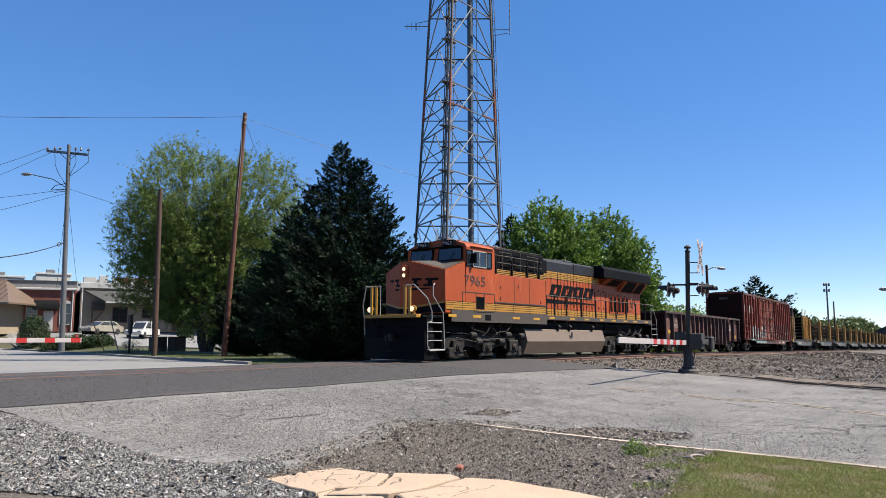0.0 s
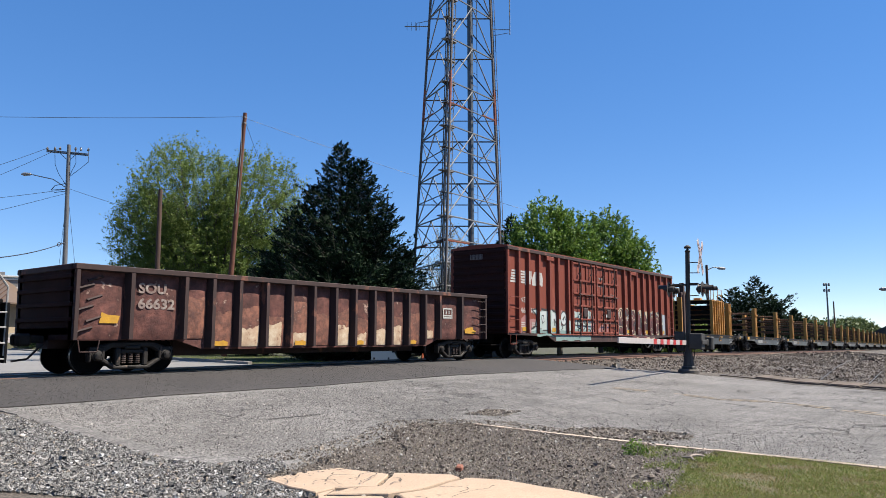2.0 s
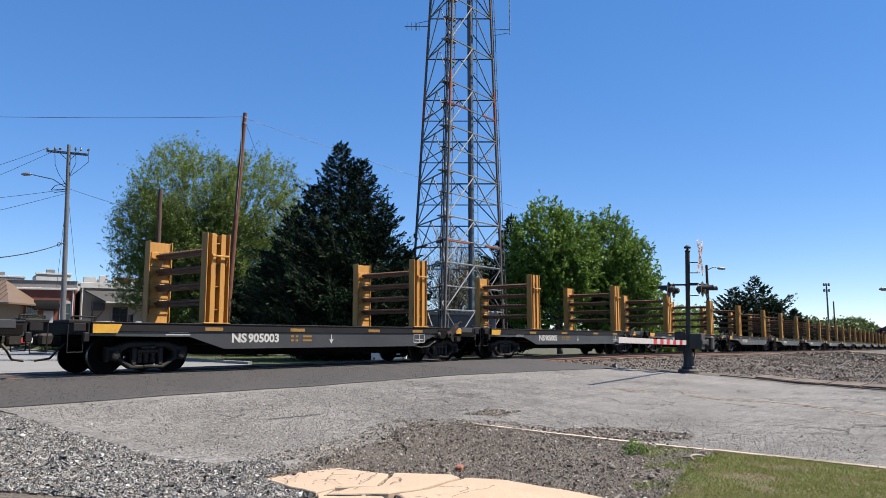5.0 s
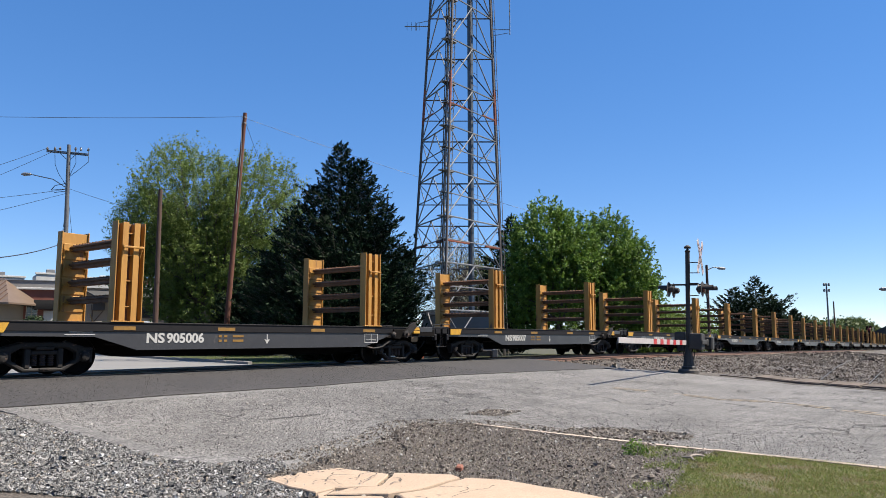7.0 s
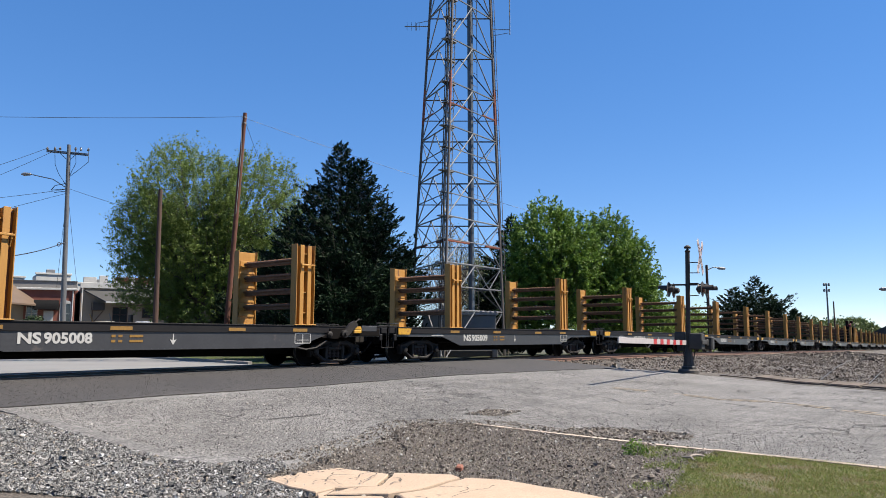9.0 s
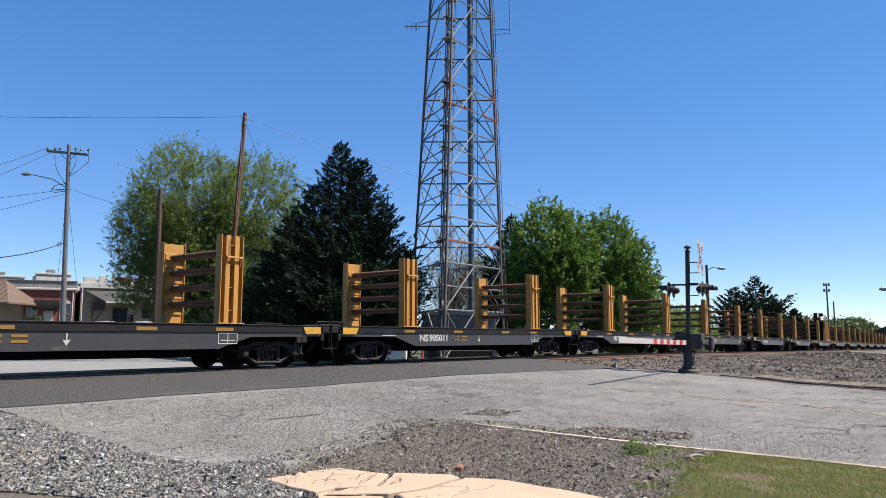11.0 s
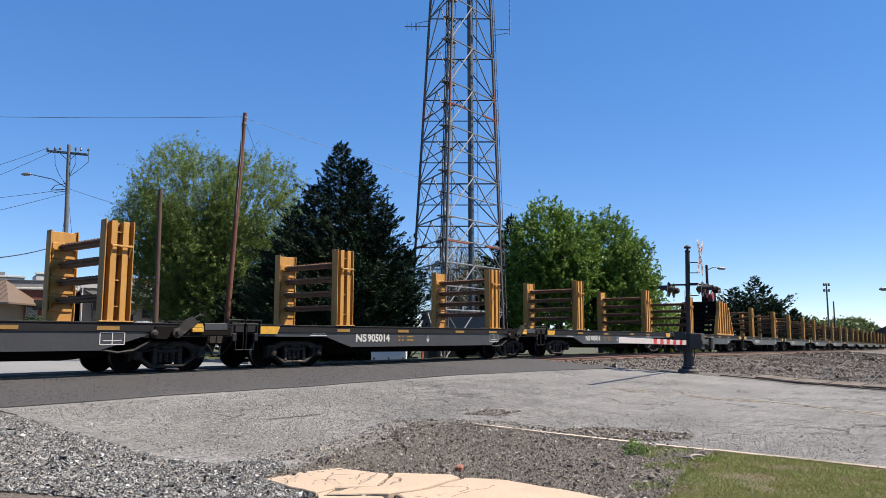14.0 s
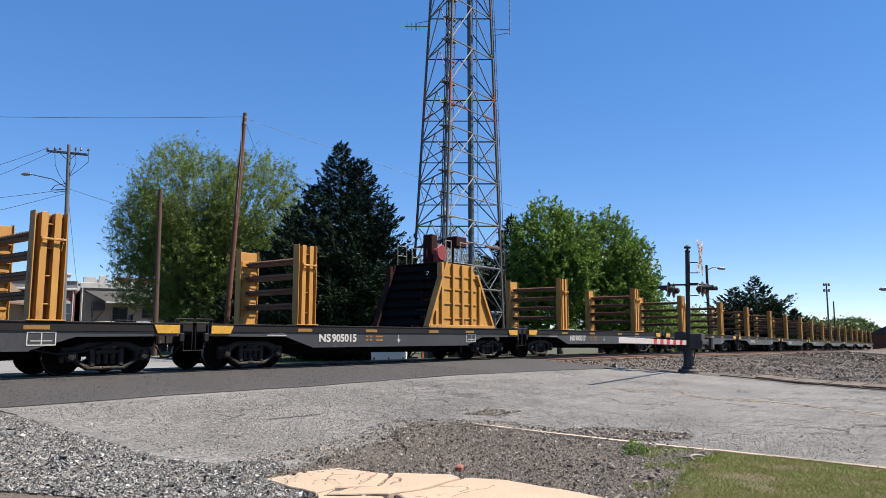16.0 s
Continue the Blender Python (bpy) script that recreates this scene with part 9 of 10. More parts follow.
def window(parent, cx, z, w, h, y, frame_m, arched=False):
    g = part("window", Solid().box(cx - w / 2, cx + w / 2, y - 0.03, y + 0.02, z, z + h), M_WINDOW, parent)
    e = Solid()
    for x in (cx - w / 2 - 0.08, cx + w / 2, cx - 0.025):
        e.box(x, x + (0.08 if abs(x - cx) > 0.1 else 0.05), y - 0.08, y, z - 0.05, z + h + 0.05, 0.005)
    for zz in (z - 0.1, z + h, z + h / 2 - 0.02):
        e.box(cx - w / 2 - 0.08, cx + w / 2 + 0.08, y - 0.09, y, zz, zz + (0.1 if zz != z + h / 2 - 0.02 else 0.05), 0.005)
    if arched:
        n = 10
        for k in range(n):
            t0, t1 = math.pi * k / n, math.pi * (k + 1) / n
            q = lambda t, s: (cx + (w / 2 + 0.1) * s * math.cos(t), z + h + 0.4 * s * math.sin(t))
            e.prism([q(t0, 1.0), q(t1, 1.0), q(t1, 0.2), q(t0, 0.2)], "y", y - 0.09, y - 0.01)
    part("window_frame", e, frame_m, g)
    return g


def make_buildings():
    # local frames: x along the front, -y towards the tracks
    turn = Matrix.Rotation(radians(-52), 4, "Z")
    # small house with a brown metal roof
    H = thing("small_house", "small beige house with brown standing-seam metal roof", "house", at=Matrix.Translation((33.6, 84.1, 1.25)) @ turn @ Matrix.Scale(1.1, 4))
    part("wall", Solid().box(-14, -1.4, 0, 8, 0, 3.1, 0.02), M_STUCCO, H)
    rf = Solid()
    rf.add([(-15, -0.8, 3.05), (0.1, -0.8, 3.05), (-3.2, 4.0, 5.7), (-15, 4.0, 5.7), (0.1, 8.8, 3.05), (-15, 8.8, 3.05), (-15, -0.8, 2.9), (0.1, -0.8, 2.9), (0.1, 8.8, 2.9), (-15, 8.8, 2.9)],
           [(0, 1, 2, 3), (1, 4, 2), (3, 2, 4, 5), (0, 6, 7, 1), (1, 7, 8, 4), (6, 9, 8, 7), (0, 3, 5, 9, 6)])
    r = part("roof", rf, M_METALROOF, H)
    sm = Solid()
    for k in range(24):
        x = -14.8 + k * 0.6
        t = min(1.0, (0.1 - x) / 3.3)
        sm.tube((x, -0.8, 3.08), (x, -0.8 + 4.8 * t, 3.08 + 2.65 * t), 0.055, n=4)
    part("roof_seam", sm, M_POLEDARK, r)
    for x in (-3.6, -6.2, -9):
        window(H, x, 0.9, 1.1, 1.4, 0, M_WHITE)
    part("post", Solid().box(-1.5, -1.3, -0.6, -0.4, 0, 3.0, 0.02), M_STUCCO, H)
    # brick storefront row
    B = thing("brick_building", "red brick storefront with white trim and black awning", "building", at=Matrix.Translation((41.2, 85.6, 1.55)) @ Matrix.Rotation(radians(-30), 4, "Z"))
    part("wall", Solid().box(-22, -0.3, 0, 14, 0, 5.0, 0.02), M_BRICK, B)
    part("cornice", Solid().box(-22, -0.1, -0.25, 0, 4.75, 5.0, 0.04), M_WHITE, B)
    part("coping", Solid().box(-22, -0.1, -0.1, 0.35, 5.75, 5.85, 0.02), M_POLEGREY, B)
    part("parapet", Solid().box(-22, -0.1, 0, 0.3, 5.0, 5.75, 0.02), mat("grey_parapet", (0.34, 0.32, 0.3), (0.22, 0.21, 0.2), 0.9, grain=8, stain=1.2), B)
    for x in (-1.2, -4.6, -7.8, -11):
        window(B, x, 0.9, 1.0, 2.3, 0, M_WHITE, True)
    part("door", Solid().box(-3.4, -2.4, -0.06, 0.02, 0.05, 2.4, 0.01), M_WHITE, B)
    bow = [(-1.2 * math.cos(t), 2.5 + 1.1 * math.sin(t)) for t in np.linspace(0, math.pi / 2, 9)]
    aw = Solid().prism(bow + [(0, 2.5)], "x", -4.4, -1.9)
    part("awning", aw, M_AWNING, B, "black canvas awning")
    part("downpipe", Solid().tube((-0.5, -0.1, 0), (-0.5, -0.1, 4.9), 0.07, n=8), M_WHITE, B)
    # long low building with sloped porch roof
    G = thing("low_building", "long low greige building with grey porch roof and white parapet", "building", at=Matrix.Translation((41.4, 85.3, 1.55)) @ Matrix.Rotation(radians(-24), 4, "Z"))
    part("wall", Solid().box(0, 24, 0.4, 14, 0, 5.2, 0.02), M_GREIGE, G)
    part("parapet", Solid().box(-0.1, 24.2, 0.2, 0.6, 5.1, 5.75, 0.03), M_WHITE, G)
    for x, w, h in ((0.2, 1.4, 1.15), (1.9, 0.9, 1.5), (3.3, 0.7, 1.0), (5.2, 0.6, 1.2), (7.4, 1.2, 0.9), (10.5, 0.6, 1.2)):
        part("parapet_block", Solid().box(x, x + w, 0.7, 1.5, 5.1, 5.75 + h * 0.6, 0.03), M_WHITE, G)
    part("roof_shed", Solid().box(3.9, 8.5, 3.0, 6.0, 5.1, 6.7, 0.03), M_BRICK, G)
    pr = Solid().add([(0.3, 0.4, 4.9), (24, 0.4, 4.9), (24, -1.1, 3.55), (2.6, -1.1, 3.55), (0.3, 0.4, 4.75), (24, 0.4, 4.75), (24, -1.1, 3.4), (2.6, -1.1, 3.4)], [(0, 1, 2, 3), (4, 7, 6, 5), (3, 2, 6, 7), (0, 3, 7, 4), (1, 5, 6, 2)])
    part("porch_roof", pr, M_DARKROOF, G)
    part("fascia", Solid().box(2.6, 24, -1.15, -1.08, 3.35, 3.56), M_WHITE, G)
    for x, w in ((4.3, 1.5), (7.4, 1.2), (12.0, 1.4), (15.5, 1.4), (18.5, 1.4)):
        window(G, x, 1.2 if x < 5 else 1.75, w, 1.65 if x < 5 else 1.0, 0.4, M_POLEDARK)
    part("door", Solid().box(10.2, 11.1, 0.33, 0.42, 0.1, 2.3, 0.01), M_POLEDARK, G)
    ac = Solid().box(1.2, 2.6, -0.3, 0.4, 2.5, 3.4, 0.04)
    part("air_conditioner", ac, M_SIGDARK, G)
    part("brace", Solid().tube((1.3, 0.35, 0.9), (2.4, -0.2, 2.4), 0.05, n=6).tube((1.3, 0.3, 0.9), (1.3, 0.3, 2.5), 0.05, n=6), M_POLEDARK, G)
    part("downpipe", Solid().tube((0.15, 0.25, 0), (0.15, 0.25, 5.1), 0.07, n=8), M_WHITE, G)
    sr = Solid()
    for k in range(8):
        sr.box(17.5 + k * 0.28, 17.8 + k * 0.28, -2.6, -1.6, 0, 1.6 - k * 0.2)
    part("steps", sr, M_CONCRETE, G)
    rl = Solid()
    for k in range(9):
        rl.tube((17.5 + k * 0.28, -2.6, 1.6 - k * 0.2), (17.5 + k * 0.28, -2.6, 2.6 - k * 0.2), 0.02, n=5)
    rl.tube((17.5, -2.6, 2.6), (19.8, -2.6, 1.0), 0.03, n=6)
    part("stair_rail", rl, M_POLEDARK, G)
    # roofs of the town behind
    tops = ((-46, 9, 30, 8.2, 6), (-36, 5, 33, 8.8, 6), (-30, 6, 29, 8.0, 6), (-23, 5, 32, 8.6, 6), (-16, 7, 30, 6.9, 5), (-8, 4, 33, 7.3, 7), (-2.2, 3.2, 30, 8.1, 6), (2.6, 4.2, 28, 7.4, 5), (8, 5, 26, 7.6, 5), (14, 6, 30, 7.0, 6))
    for x, w, y, h, d in tops:
        h += 1.5
        R = thing("town_building", "white-walled flat-roofed town building behind the storefronts", "building", "town roofs behind", at=Matrix.Translation((41.4, 85.3, 0.9)) @ turn @ Matrix.Translation((x, y, 0)) @ Matrix.Rotation(radians(34), 4, "Z") @ Matrix.Translation((-x, -y, 0)))
        part("wall", Solid().box(x, x + w, y, y + d, 0, h, 0.03), M_WHITE if x != 8 else M_BRICK, R)
        part("roof_edge", Solid().box(x - 0.15, x + w + 0.15, y - 0.15, y + 0.2, h, h + 0.3, 0.03), M_WHITE, R)
        part("roof_unit", Solid().box(x + w * 0.3, x + w * 0.55, y + 0.6, y + 1.8, h, h + 0.9, 0.04), M_GALV, R)
    # far brick house at the end of the line
    Q = thing("far_brick_house", "red brick house with gabled roof far along the line", "house", at=(262, 28, -2.6))
    part("wall", Solid().box(-8, 8, -6, 6, 0, 4.5, 0.03), M_BRICK, Q)
    part("roof", Solid().prism([(-7, 4.4), (0, 8.0), (7, 4.4)], "x", -8.5, 8.5), M_DARKROOF, Q)
    window(Q, -3, 1.2, 1.4, 1.8, -6, M_WHITE)
    window(Q, 3, 1.2, 1.4, 1.8, -6, M_WHITE)


make_buildings()

# ---- parked cars ----
M_CARPAINT = mat("silver_beige_car_paint", (0.52, 0.47, 0.38), (0.46, 0.42, 0.34), 0.3, 0.2, grain=4, bump=0, coat=0.6)
M_CARWHITE = mat("white_car_paint", (0.74, 0.74, 0.72), (0.68, 0.68, 0.66), 0.3, grain=4, bump=0, coat=0.6)
M_TYRE = mat("black_tyre", (0.02, 0.02, 0.02), (0.03, 0.03, 0.03), 0.85, grain=30)


def parked_car(at, paint, label, suv=False):
    C = thing("parked_car", label, "car", "parked cars", at=at)
    h = 1.7 if suv else 1.42
    low = [(-2.3, 0.35), (-2.35, 0.62), (-2.2, 0.82), (-1.0, 0.95), (1.6, 0.95), (2.25, 0.88), (2.35, 0.6), (2.28, 0.3)]
    s = Solid()
    for y0, y1, k in ((-0.88, -0.72, 0.97), (-0.72, 0.72, 1.0), (0.72, 0.88, 0.97)):
        s.prism([(a * k, b) for a, b in low], "y", y0, y1)
    part("body", s, paint, C)
    cab = [(-1.15, 0.93), (-0.45, h - 0.08), (-0.1, h), (1.0, h), (1.35, h - 0.06), (2.05 if suv else 1.95, 0.93)]
    part("cabin", Solid().prism(cab, "y", -0.68, 0.68), paint, C)
    g = Solid()
    for sy in (-1, 1):
        g.prism([(-0.95, 0.98), (-0.38, h - 0.1), (0.42, h - 0.07), (0.42, 0.98)], "y", sy * 0.684 - 0.006, sy * 0.684 + 0.006)
        g.prism([(0.52, 0.98), (0.52, h - 0.07), (1.1, h - 0.09), (1.6, 0.98)], "y", sy * 0.684 - 0.006, sy * 0.684 + 0.006)
    g.add([(-1.17, -0.6, 0.98), (-1.17, 0.6, 0.98), (-0.5, 0.58, h - 0.1), (-0.5, -0.58, h - 0.1)], [(0, 1, 2, 3)])
    part("window", g, M_WINDOW, C)
    for x in (-1.42, 1.42):
        for y in (-0.82, 0.82):
            w = part("wheel", Solid().lathe((x, y - 0.1, 0.32), (0, 1, 0), [(0, 0.26), (0.03, 0.32), (0.17, 0.32), (0.2, 0.26)], 18), M_TYRE, C, smooth=True)
            part("hubcap", Solid().lathe((x, y - math.copysign(-0.1, y), 0.32), (0, math.copysign(1, y), 0), [(0, 0.2), (0.015, 0.19), (0.02, 0.05)], 14), M_GALV, w)
    for y in (-0.65, 0.65):
        part("headlight", Solid().box(-2.36, -2.25, y - 0.15, y + 0.15, 0.6, 0.74, 0.02), M_GALV, C)
        part("tail_light", Solid().box(2.26, 2.36, y - 0.15, y + 0.15, 0.62, 0.82, 0.02), M_GATERED, C)
    return C


parked_car(Matrix.Translation((39.96, 77.37, ground(39.96, 77.37) + 0.02)) @ Matrix.Rotation(radians(18), 4, "Z"), M_CARPAINT, "beige sedan parked beside the low building")
parked_car(Matrix.Translation((41.6, 71.98, ground(41.6, 71.98) + 0.02)) @ Matrix.Rotation(radians(36), 4, "Z"), M_CARWHITE, "white estate car parked beside the low building", True)

# ---- verge, kerbs and lots behind the tracks ----
VERGE = [(21.9, 28.6), (25.9, 47.8), (28.3, 59.5), (32.7, 81), (35.5, 80), (33, 63), (50, 48), (60, 36), (46, 21.6), (27, 21.6), (22.6, 23.0)]
sheet("verge", ragged(VERGE, 1.0, 0.12, 8.0), 0.03, M_VERGE, "grass verge with the tree shade put into its green", 2.0, category="grass", lumps=0.04)
sheet("parking_lot", [(33.2, 63.5), (50, 49), (62, 60), (46, 90), (34, 90), (33.5, 81.5), (35.7, 80)], 0.02, M_FARROAD, "pale concrete parking lot behind the verge", 3.0, category="pavement")


M_TANKERB = mat("stained_tan_kerb", (0.26, 0.2, 0.15), (0.09, 0.07, 0.055), 0.9, grain=12, stain=2.0, amount=0.9, bump=0.4)


def make_kerbs():
    line = [(21.7, 28.2), (25.8, 47.8), (28.2, 59.5), (32.65, 81)]
    K = thing("far_kerb", "weathered grey stone kerb along the verge", "kerb", kind="structure")
    for (x0, y0), (x1, y1) in zip(line, line[1:]):
        n = max(1, int(math.hypot(x1 - x0, y1 - y0) / 2.4))
        for i in range(n):
            a, b = i / n, (i + 0.985) / n
            pa, pb = (x0 + (x1 - x0) * a, y0 + (y1 - y0) * a), (x0 + (x1 - x0) * b, y0 + (y1 - y0) * b)
            s = Solid()
            v = []
            for p in (pa, pb):
                z = ground(*p)
                v += [(p[0] - 0.12, p[1], z - 0.1), (p[0] - 0.1, p[1], z + 0.12), (p[0] + 0.12, p[1], z + 0.13), (p[0] + 0.16, p[1], z - 0.1)]
            s.add(v, [(0, 1, 5, 4), (1, 2, 6, 5), (2, 3, 7, 6), (0, 3, 2, 1), (4, 5, 6, 7)])
            part("kerb_stone", s, M_KERB, K)
    # pale kerb along the near edge of the road, sunk almost flush, and a brown one on the other side
    for nm, lab, line, m, up in (("near_kerb", "pale worn concrete kerb sunk in the ground", KERB_LINE, M_PALEKERB, 0.014),
                                 ("right_kerb", "stained concrete kerb at the foot of the ballast", [(27.9, 8.7), (27.75, 7.0), (26.9, 5.1), (25.2, 2.9), (25.0, -6.0)], M_TANKERB, 0.04)):
        K = thing(nm, lab, "kerb", kind="structure")
        for (x0, y0), (x1, y1) in zip(line, line[1:]):
            n = max(1, int(math.hypot(x1 - x0, y1 - y0) / 1.1))
            for i in range(n):
                a, b = i / n, (i + 0.985) / n
                v = []
                j = RNG.uniform(-0.012, 0.012)
                for t in (a, b):
                    x, y = x0 + (x1 - x0) * t + j, y0 + (y1 - y0) * t
                    z = ground(x, y) + j * 0.6
                    v += [(x - 0.07, y, z - 0.1), (x - 0.065, y, z + up), (x + 0.06, y, z + up * 0.9), (x + 0.07, y, z - 0.1)]
                part("kerb_stone", Solid().add(v, [(0, 1, 5, 4), (1, 2, 6, 5), (2, 3, 7, 6), (0, 3, 2, 1), (4, 5, 6, 7)]), m, K)


make_kerbs()
sheet("soil_strip", ragged([(28.6, 11.2), (28.9, 9.6), (28.5, 8.0), (27.7, 6.0), (26.5, 4.0), (25.7, 2.6), (25.5, -4.0), (24.75, -4.0), (24.75, 2.95), (26.0, 4.6), (27.0, 6.6), (27.4, 8.8), (27.2, 10.8)], 0.4, 0.08, 6.0), 0.004, M_DIRT, "dark soil strip at the foot of the ballast", 0.6)


def make_foot_slabs():
    F = thing("foot_slabs", "worn tan concrete slabs at the foot of the ballast", "paving", kind="structure")
    for (xa, ya), (xb, yb) in (((28.7, 7.6), (28.15, 6.35)), ((28.1, 6.25), (27.45, 5.1)), ((27.4, 5.0), (26.75, 4.0)), ((26.7, 3.9), (26.2, 2.8))):
        v = []
        for x, y in ((xa - 0.25, ya), (xb - 0.25, yb), (xb + 0.35, yb - 0.2), (xa + 0.35, ya - 0.2)):
            v.append((x, y, ground(x, y) - 0.08))
        v += [(x, y, z + (0.13 if k < 2 else 0.19)) for k, (x, y, z) in enumerate(v)]
        part("slab", Solid().add(v, [(4, 5, 6, 7), (0, 1, 5, 4), (1, 2, 6, 5), (2, 3, 7, 6), (3, 0, 4, 7)]), M_TANKERB, F)
    # Thin black tubes draw two straight dark lines over the ballast.
    for pts in ([(27.3, 5.46), (34.0, 6.35), (45.0, 7.75), (63.0, 9.95)], [(26.7, 3.9), (33.0, 4.45), (42.0, 5.3)]):
        C = thing("ground_cable", "thin black tube lying straight across the ballast", "cable", "cables across the ballast")
        part("cable", Solid().path([(x, y, ground(x, y) - 0.045) for x, y in pts], 0.016, n=6), M_CABLE, C)


make_foot_slabs()


def make_laid_rail():
    """New rail dropped beside the track, lying on the tie ends."""
    R = thing("laid_rail", "rusty brown spare rail lying beside the track", "rail")
    sec = [(-.07, -.17), (.07, -.17), (.07, -.15), (.014, -.13), (.014, -.05), (.037, -.035), (.037, 0), (-.037, 0), (-.037, -.035), (-.014, -.05), (-.014, -.13), (-.07, -.15)]
    xs = [27.6 + 3 * i for i in range(12)] + [66 + 8 * i for i in range(12)]
    s = Solid()
    k = len(sec)
    for x in xs:
        y = LAID_Y + bend(x) + 0.05 * math.sin(x * 0.4)
        s.v += [(x, y + a, grade(x) - 0.06 + b) for a, b in sec]
    for i in range(len(xs) - 1):
        for j in range(k):
            s.f.append((i * k + j, i * k + (j + 1) % k, (i + 1) * k + (j + 1) % k, (i + 1) * k + j))
    part("rail_bar", s, M_RAIL, R)


LAID_Y = 16.66
make_laid_rail()


# ---- equipment beside the tower ----
def make_trackside():
    S = thing("equipment_shelter", "low grey equipment shelter with a spiked fence top beside the tower", "shelter", at=Matrix.Translation((32.9, 24.4, -0.4)) @ Matrix.Rotation(radians(-52), 4, "Z"))
    part("wall", Solid().box(-2.0, 2.0, -1.0, 1.4, 0, 2.5, 0.03), mat("grey_shelter_panel", (0.2, 0.2, 0.2), (0.15, 0.15, 0.15), 0.7, grain=10, stain=1.2), S)
    part("roof", Solid().box(-2.1, 2.1, -1.1, 1.5, 2.5, 2.62, 0.02), M_GALV, S)
    sp = Solid()
    for k in range(16):
        sp.prism([(-2.05 + k * 0.26, 2.62), (-1.85 + k * 0.26, 2.62), (-1.95 + k * 0.26, 2.76)], "y", -1.1, -1.06)
    part("roof_edge", sp, M_GALV, S)
    C = thing("relay_cabinet", "silver metal relay cabinet beside the track", "cabinet", at=Matrix.Translation((26.8, 24.1, -0.36)) @ Matrix.Rotation(radians(-52), 4, "Z"))
    silver = mat("bright_silver_paint", (0.9, 0.9, 0.9), (0.75, 0.75, 0.75), 0.5, grain=12, stain=2)
    part("body", Solid().box(-0.85, 0.85, -0.35, 0.35, 0.04, 0.78, 0.03), silver, C)
    part("lid", Solid().box(-0.88, 0.88, -0.38, 0.38, 0.78, 0.83, 0.02), silver, C)
    for x in (-0.7, 0.0, 0.7):
        part("latch", Solid().box(x - 0.04, x + 0.04, -0.38, -0.35, 0.2, 0.3, 0.005), M_SIGDARK, C)
    part("foot", Solid().box(-0.8, 0.8, -0.3, 0.3, -0.1, 0.05), M_SIGDARK, C)
    W = thing("low_wall", "low dark concrete wall beside the tower", "wall", at=Matrix.Translation((30.9, 22.9, -0.4)) @ Matrix.Rotation(radians(-52), 4, "Z"))
    part("wall", Solid().box(-1.6, 1.7, -0.15, 0.15, -0.1, 0.62, 0.02), M_SIGDARK, W)
    part("end_pillar", Solid().box(1.72, 1.98, -0.2, 0.2, -0.1, 0.7, 0.02), M_GALV, W)
    O = thing("marker_post", "orange plastic marker post beside the track", "marker post", at=(28.35, 23.3, -0.37))
    part("post", Solid().tube((0, 0, -0.05), (0.03, 0, 0.7), 0.07, 0.05, n=8), mat("orange_plastic", (0.5, 0.1, 0.03), (0.4, 0.09, 0.03), 0.6), O)
    # dark bins, slanted stakes and a short signpost on the verge
    D = thing("dark_bin", "dark box-shaped bin on the verge", "bin", "bins on the verge", at=(29.3, 48.6, -0.1))
    part("body", Solid().box(-0.5, 0.5, -0.4, 0.4, 0, 1.0, 0.04), M_SIGDARK, D)
    part("lid", Solid().box(-0.53, 0.53, -0.43, 0.43, 1.0, 1.06, 0.02), M_SIGDARK, D)
    D2 = copy_thing(D, pose(30.3, 47.8, -0.1))
    for i, (x, y, dx, m) in enumerate(((28.4, 54.7, -0.55, M_STAND), (28.0, 52.0, -0.3, M_POLEGREY))):
        K = thing("slanted_stake", "slanted guy-wire guard stake on the verge", "stake", "stakes on the verge", at=(x, y, ground(x, y)))
        part("stake", Solid().tube((0.613 * 0.3, -0.79 * 0.3, -0.1), (0.613 * dx * 2, -0.79 * dx * 2, 3.0), 0.04, n=8), m, K)
    K = thing("sign_post", "black post with a tall narrow sign board on the verge", "sign post", at=(28.6, 51.2, -0.3))
    part("post", Solid().box(-0.06, 0.06, -0.06, 0.06, 0, 2.8, 0.01), M_SIGDARK, K)
    part("board", Solid().box(-0.11, 0.11, -0.17, 0.17, 1.5, 2.85, 0.02), M_SIGDARK, K)


make_trackside()


# ---- foreground pieces ----
SLABS = [[(5.28, 6.52), (5.73, 6.52), (6.24, 6.4), (6.3, 5.66), (5.71, 5.31), (5.42, 5.6), (5.15, 5.58), (5.19, 6.14)],
         [(6.36, 5.62), (6.65, 5.05), (6.57, 4.87), (5.83, 4.82), (5.52, 4.94), (5.12, 5.38), (5.42, 5.42), (5.69, 5.23)],
         [(6.55, 4.78), (6.72, 4.34), (6.62, 3.42), (6.4, 2.6), (5.5, 3.4), (5.2, 4.3), (5.48, 4.83), (5.8, 4.72)],
         [(5.1, 5.52), (5.38, 5.53), (5.05, 5.4), (5.4, 4.9), (5.1, 4.3), (4.6, 4.9)],
         [(5.27, 7.1), (5.5, 6.82), (5.35, 6.72), (5.21, 6.93)]]


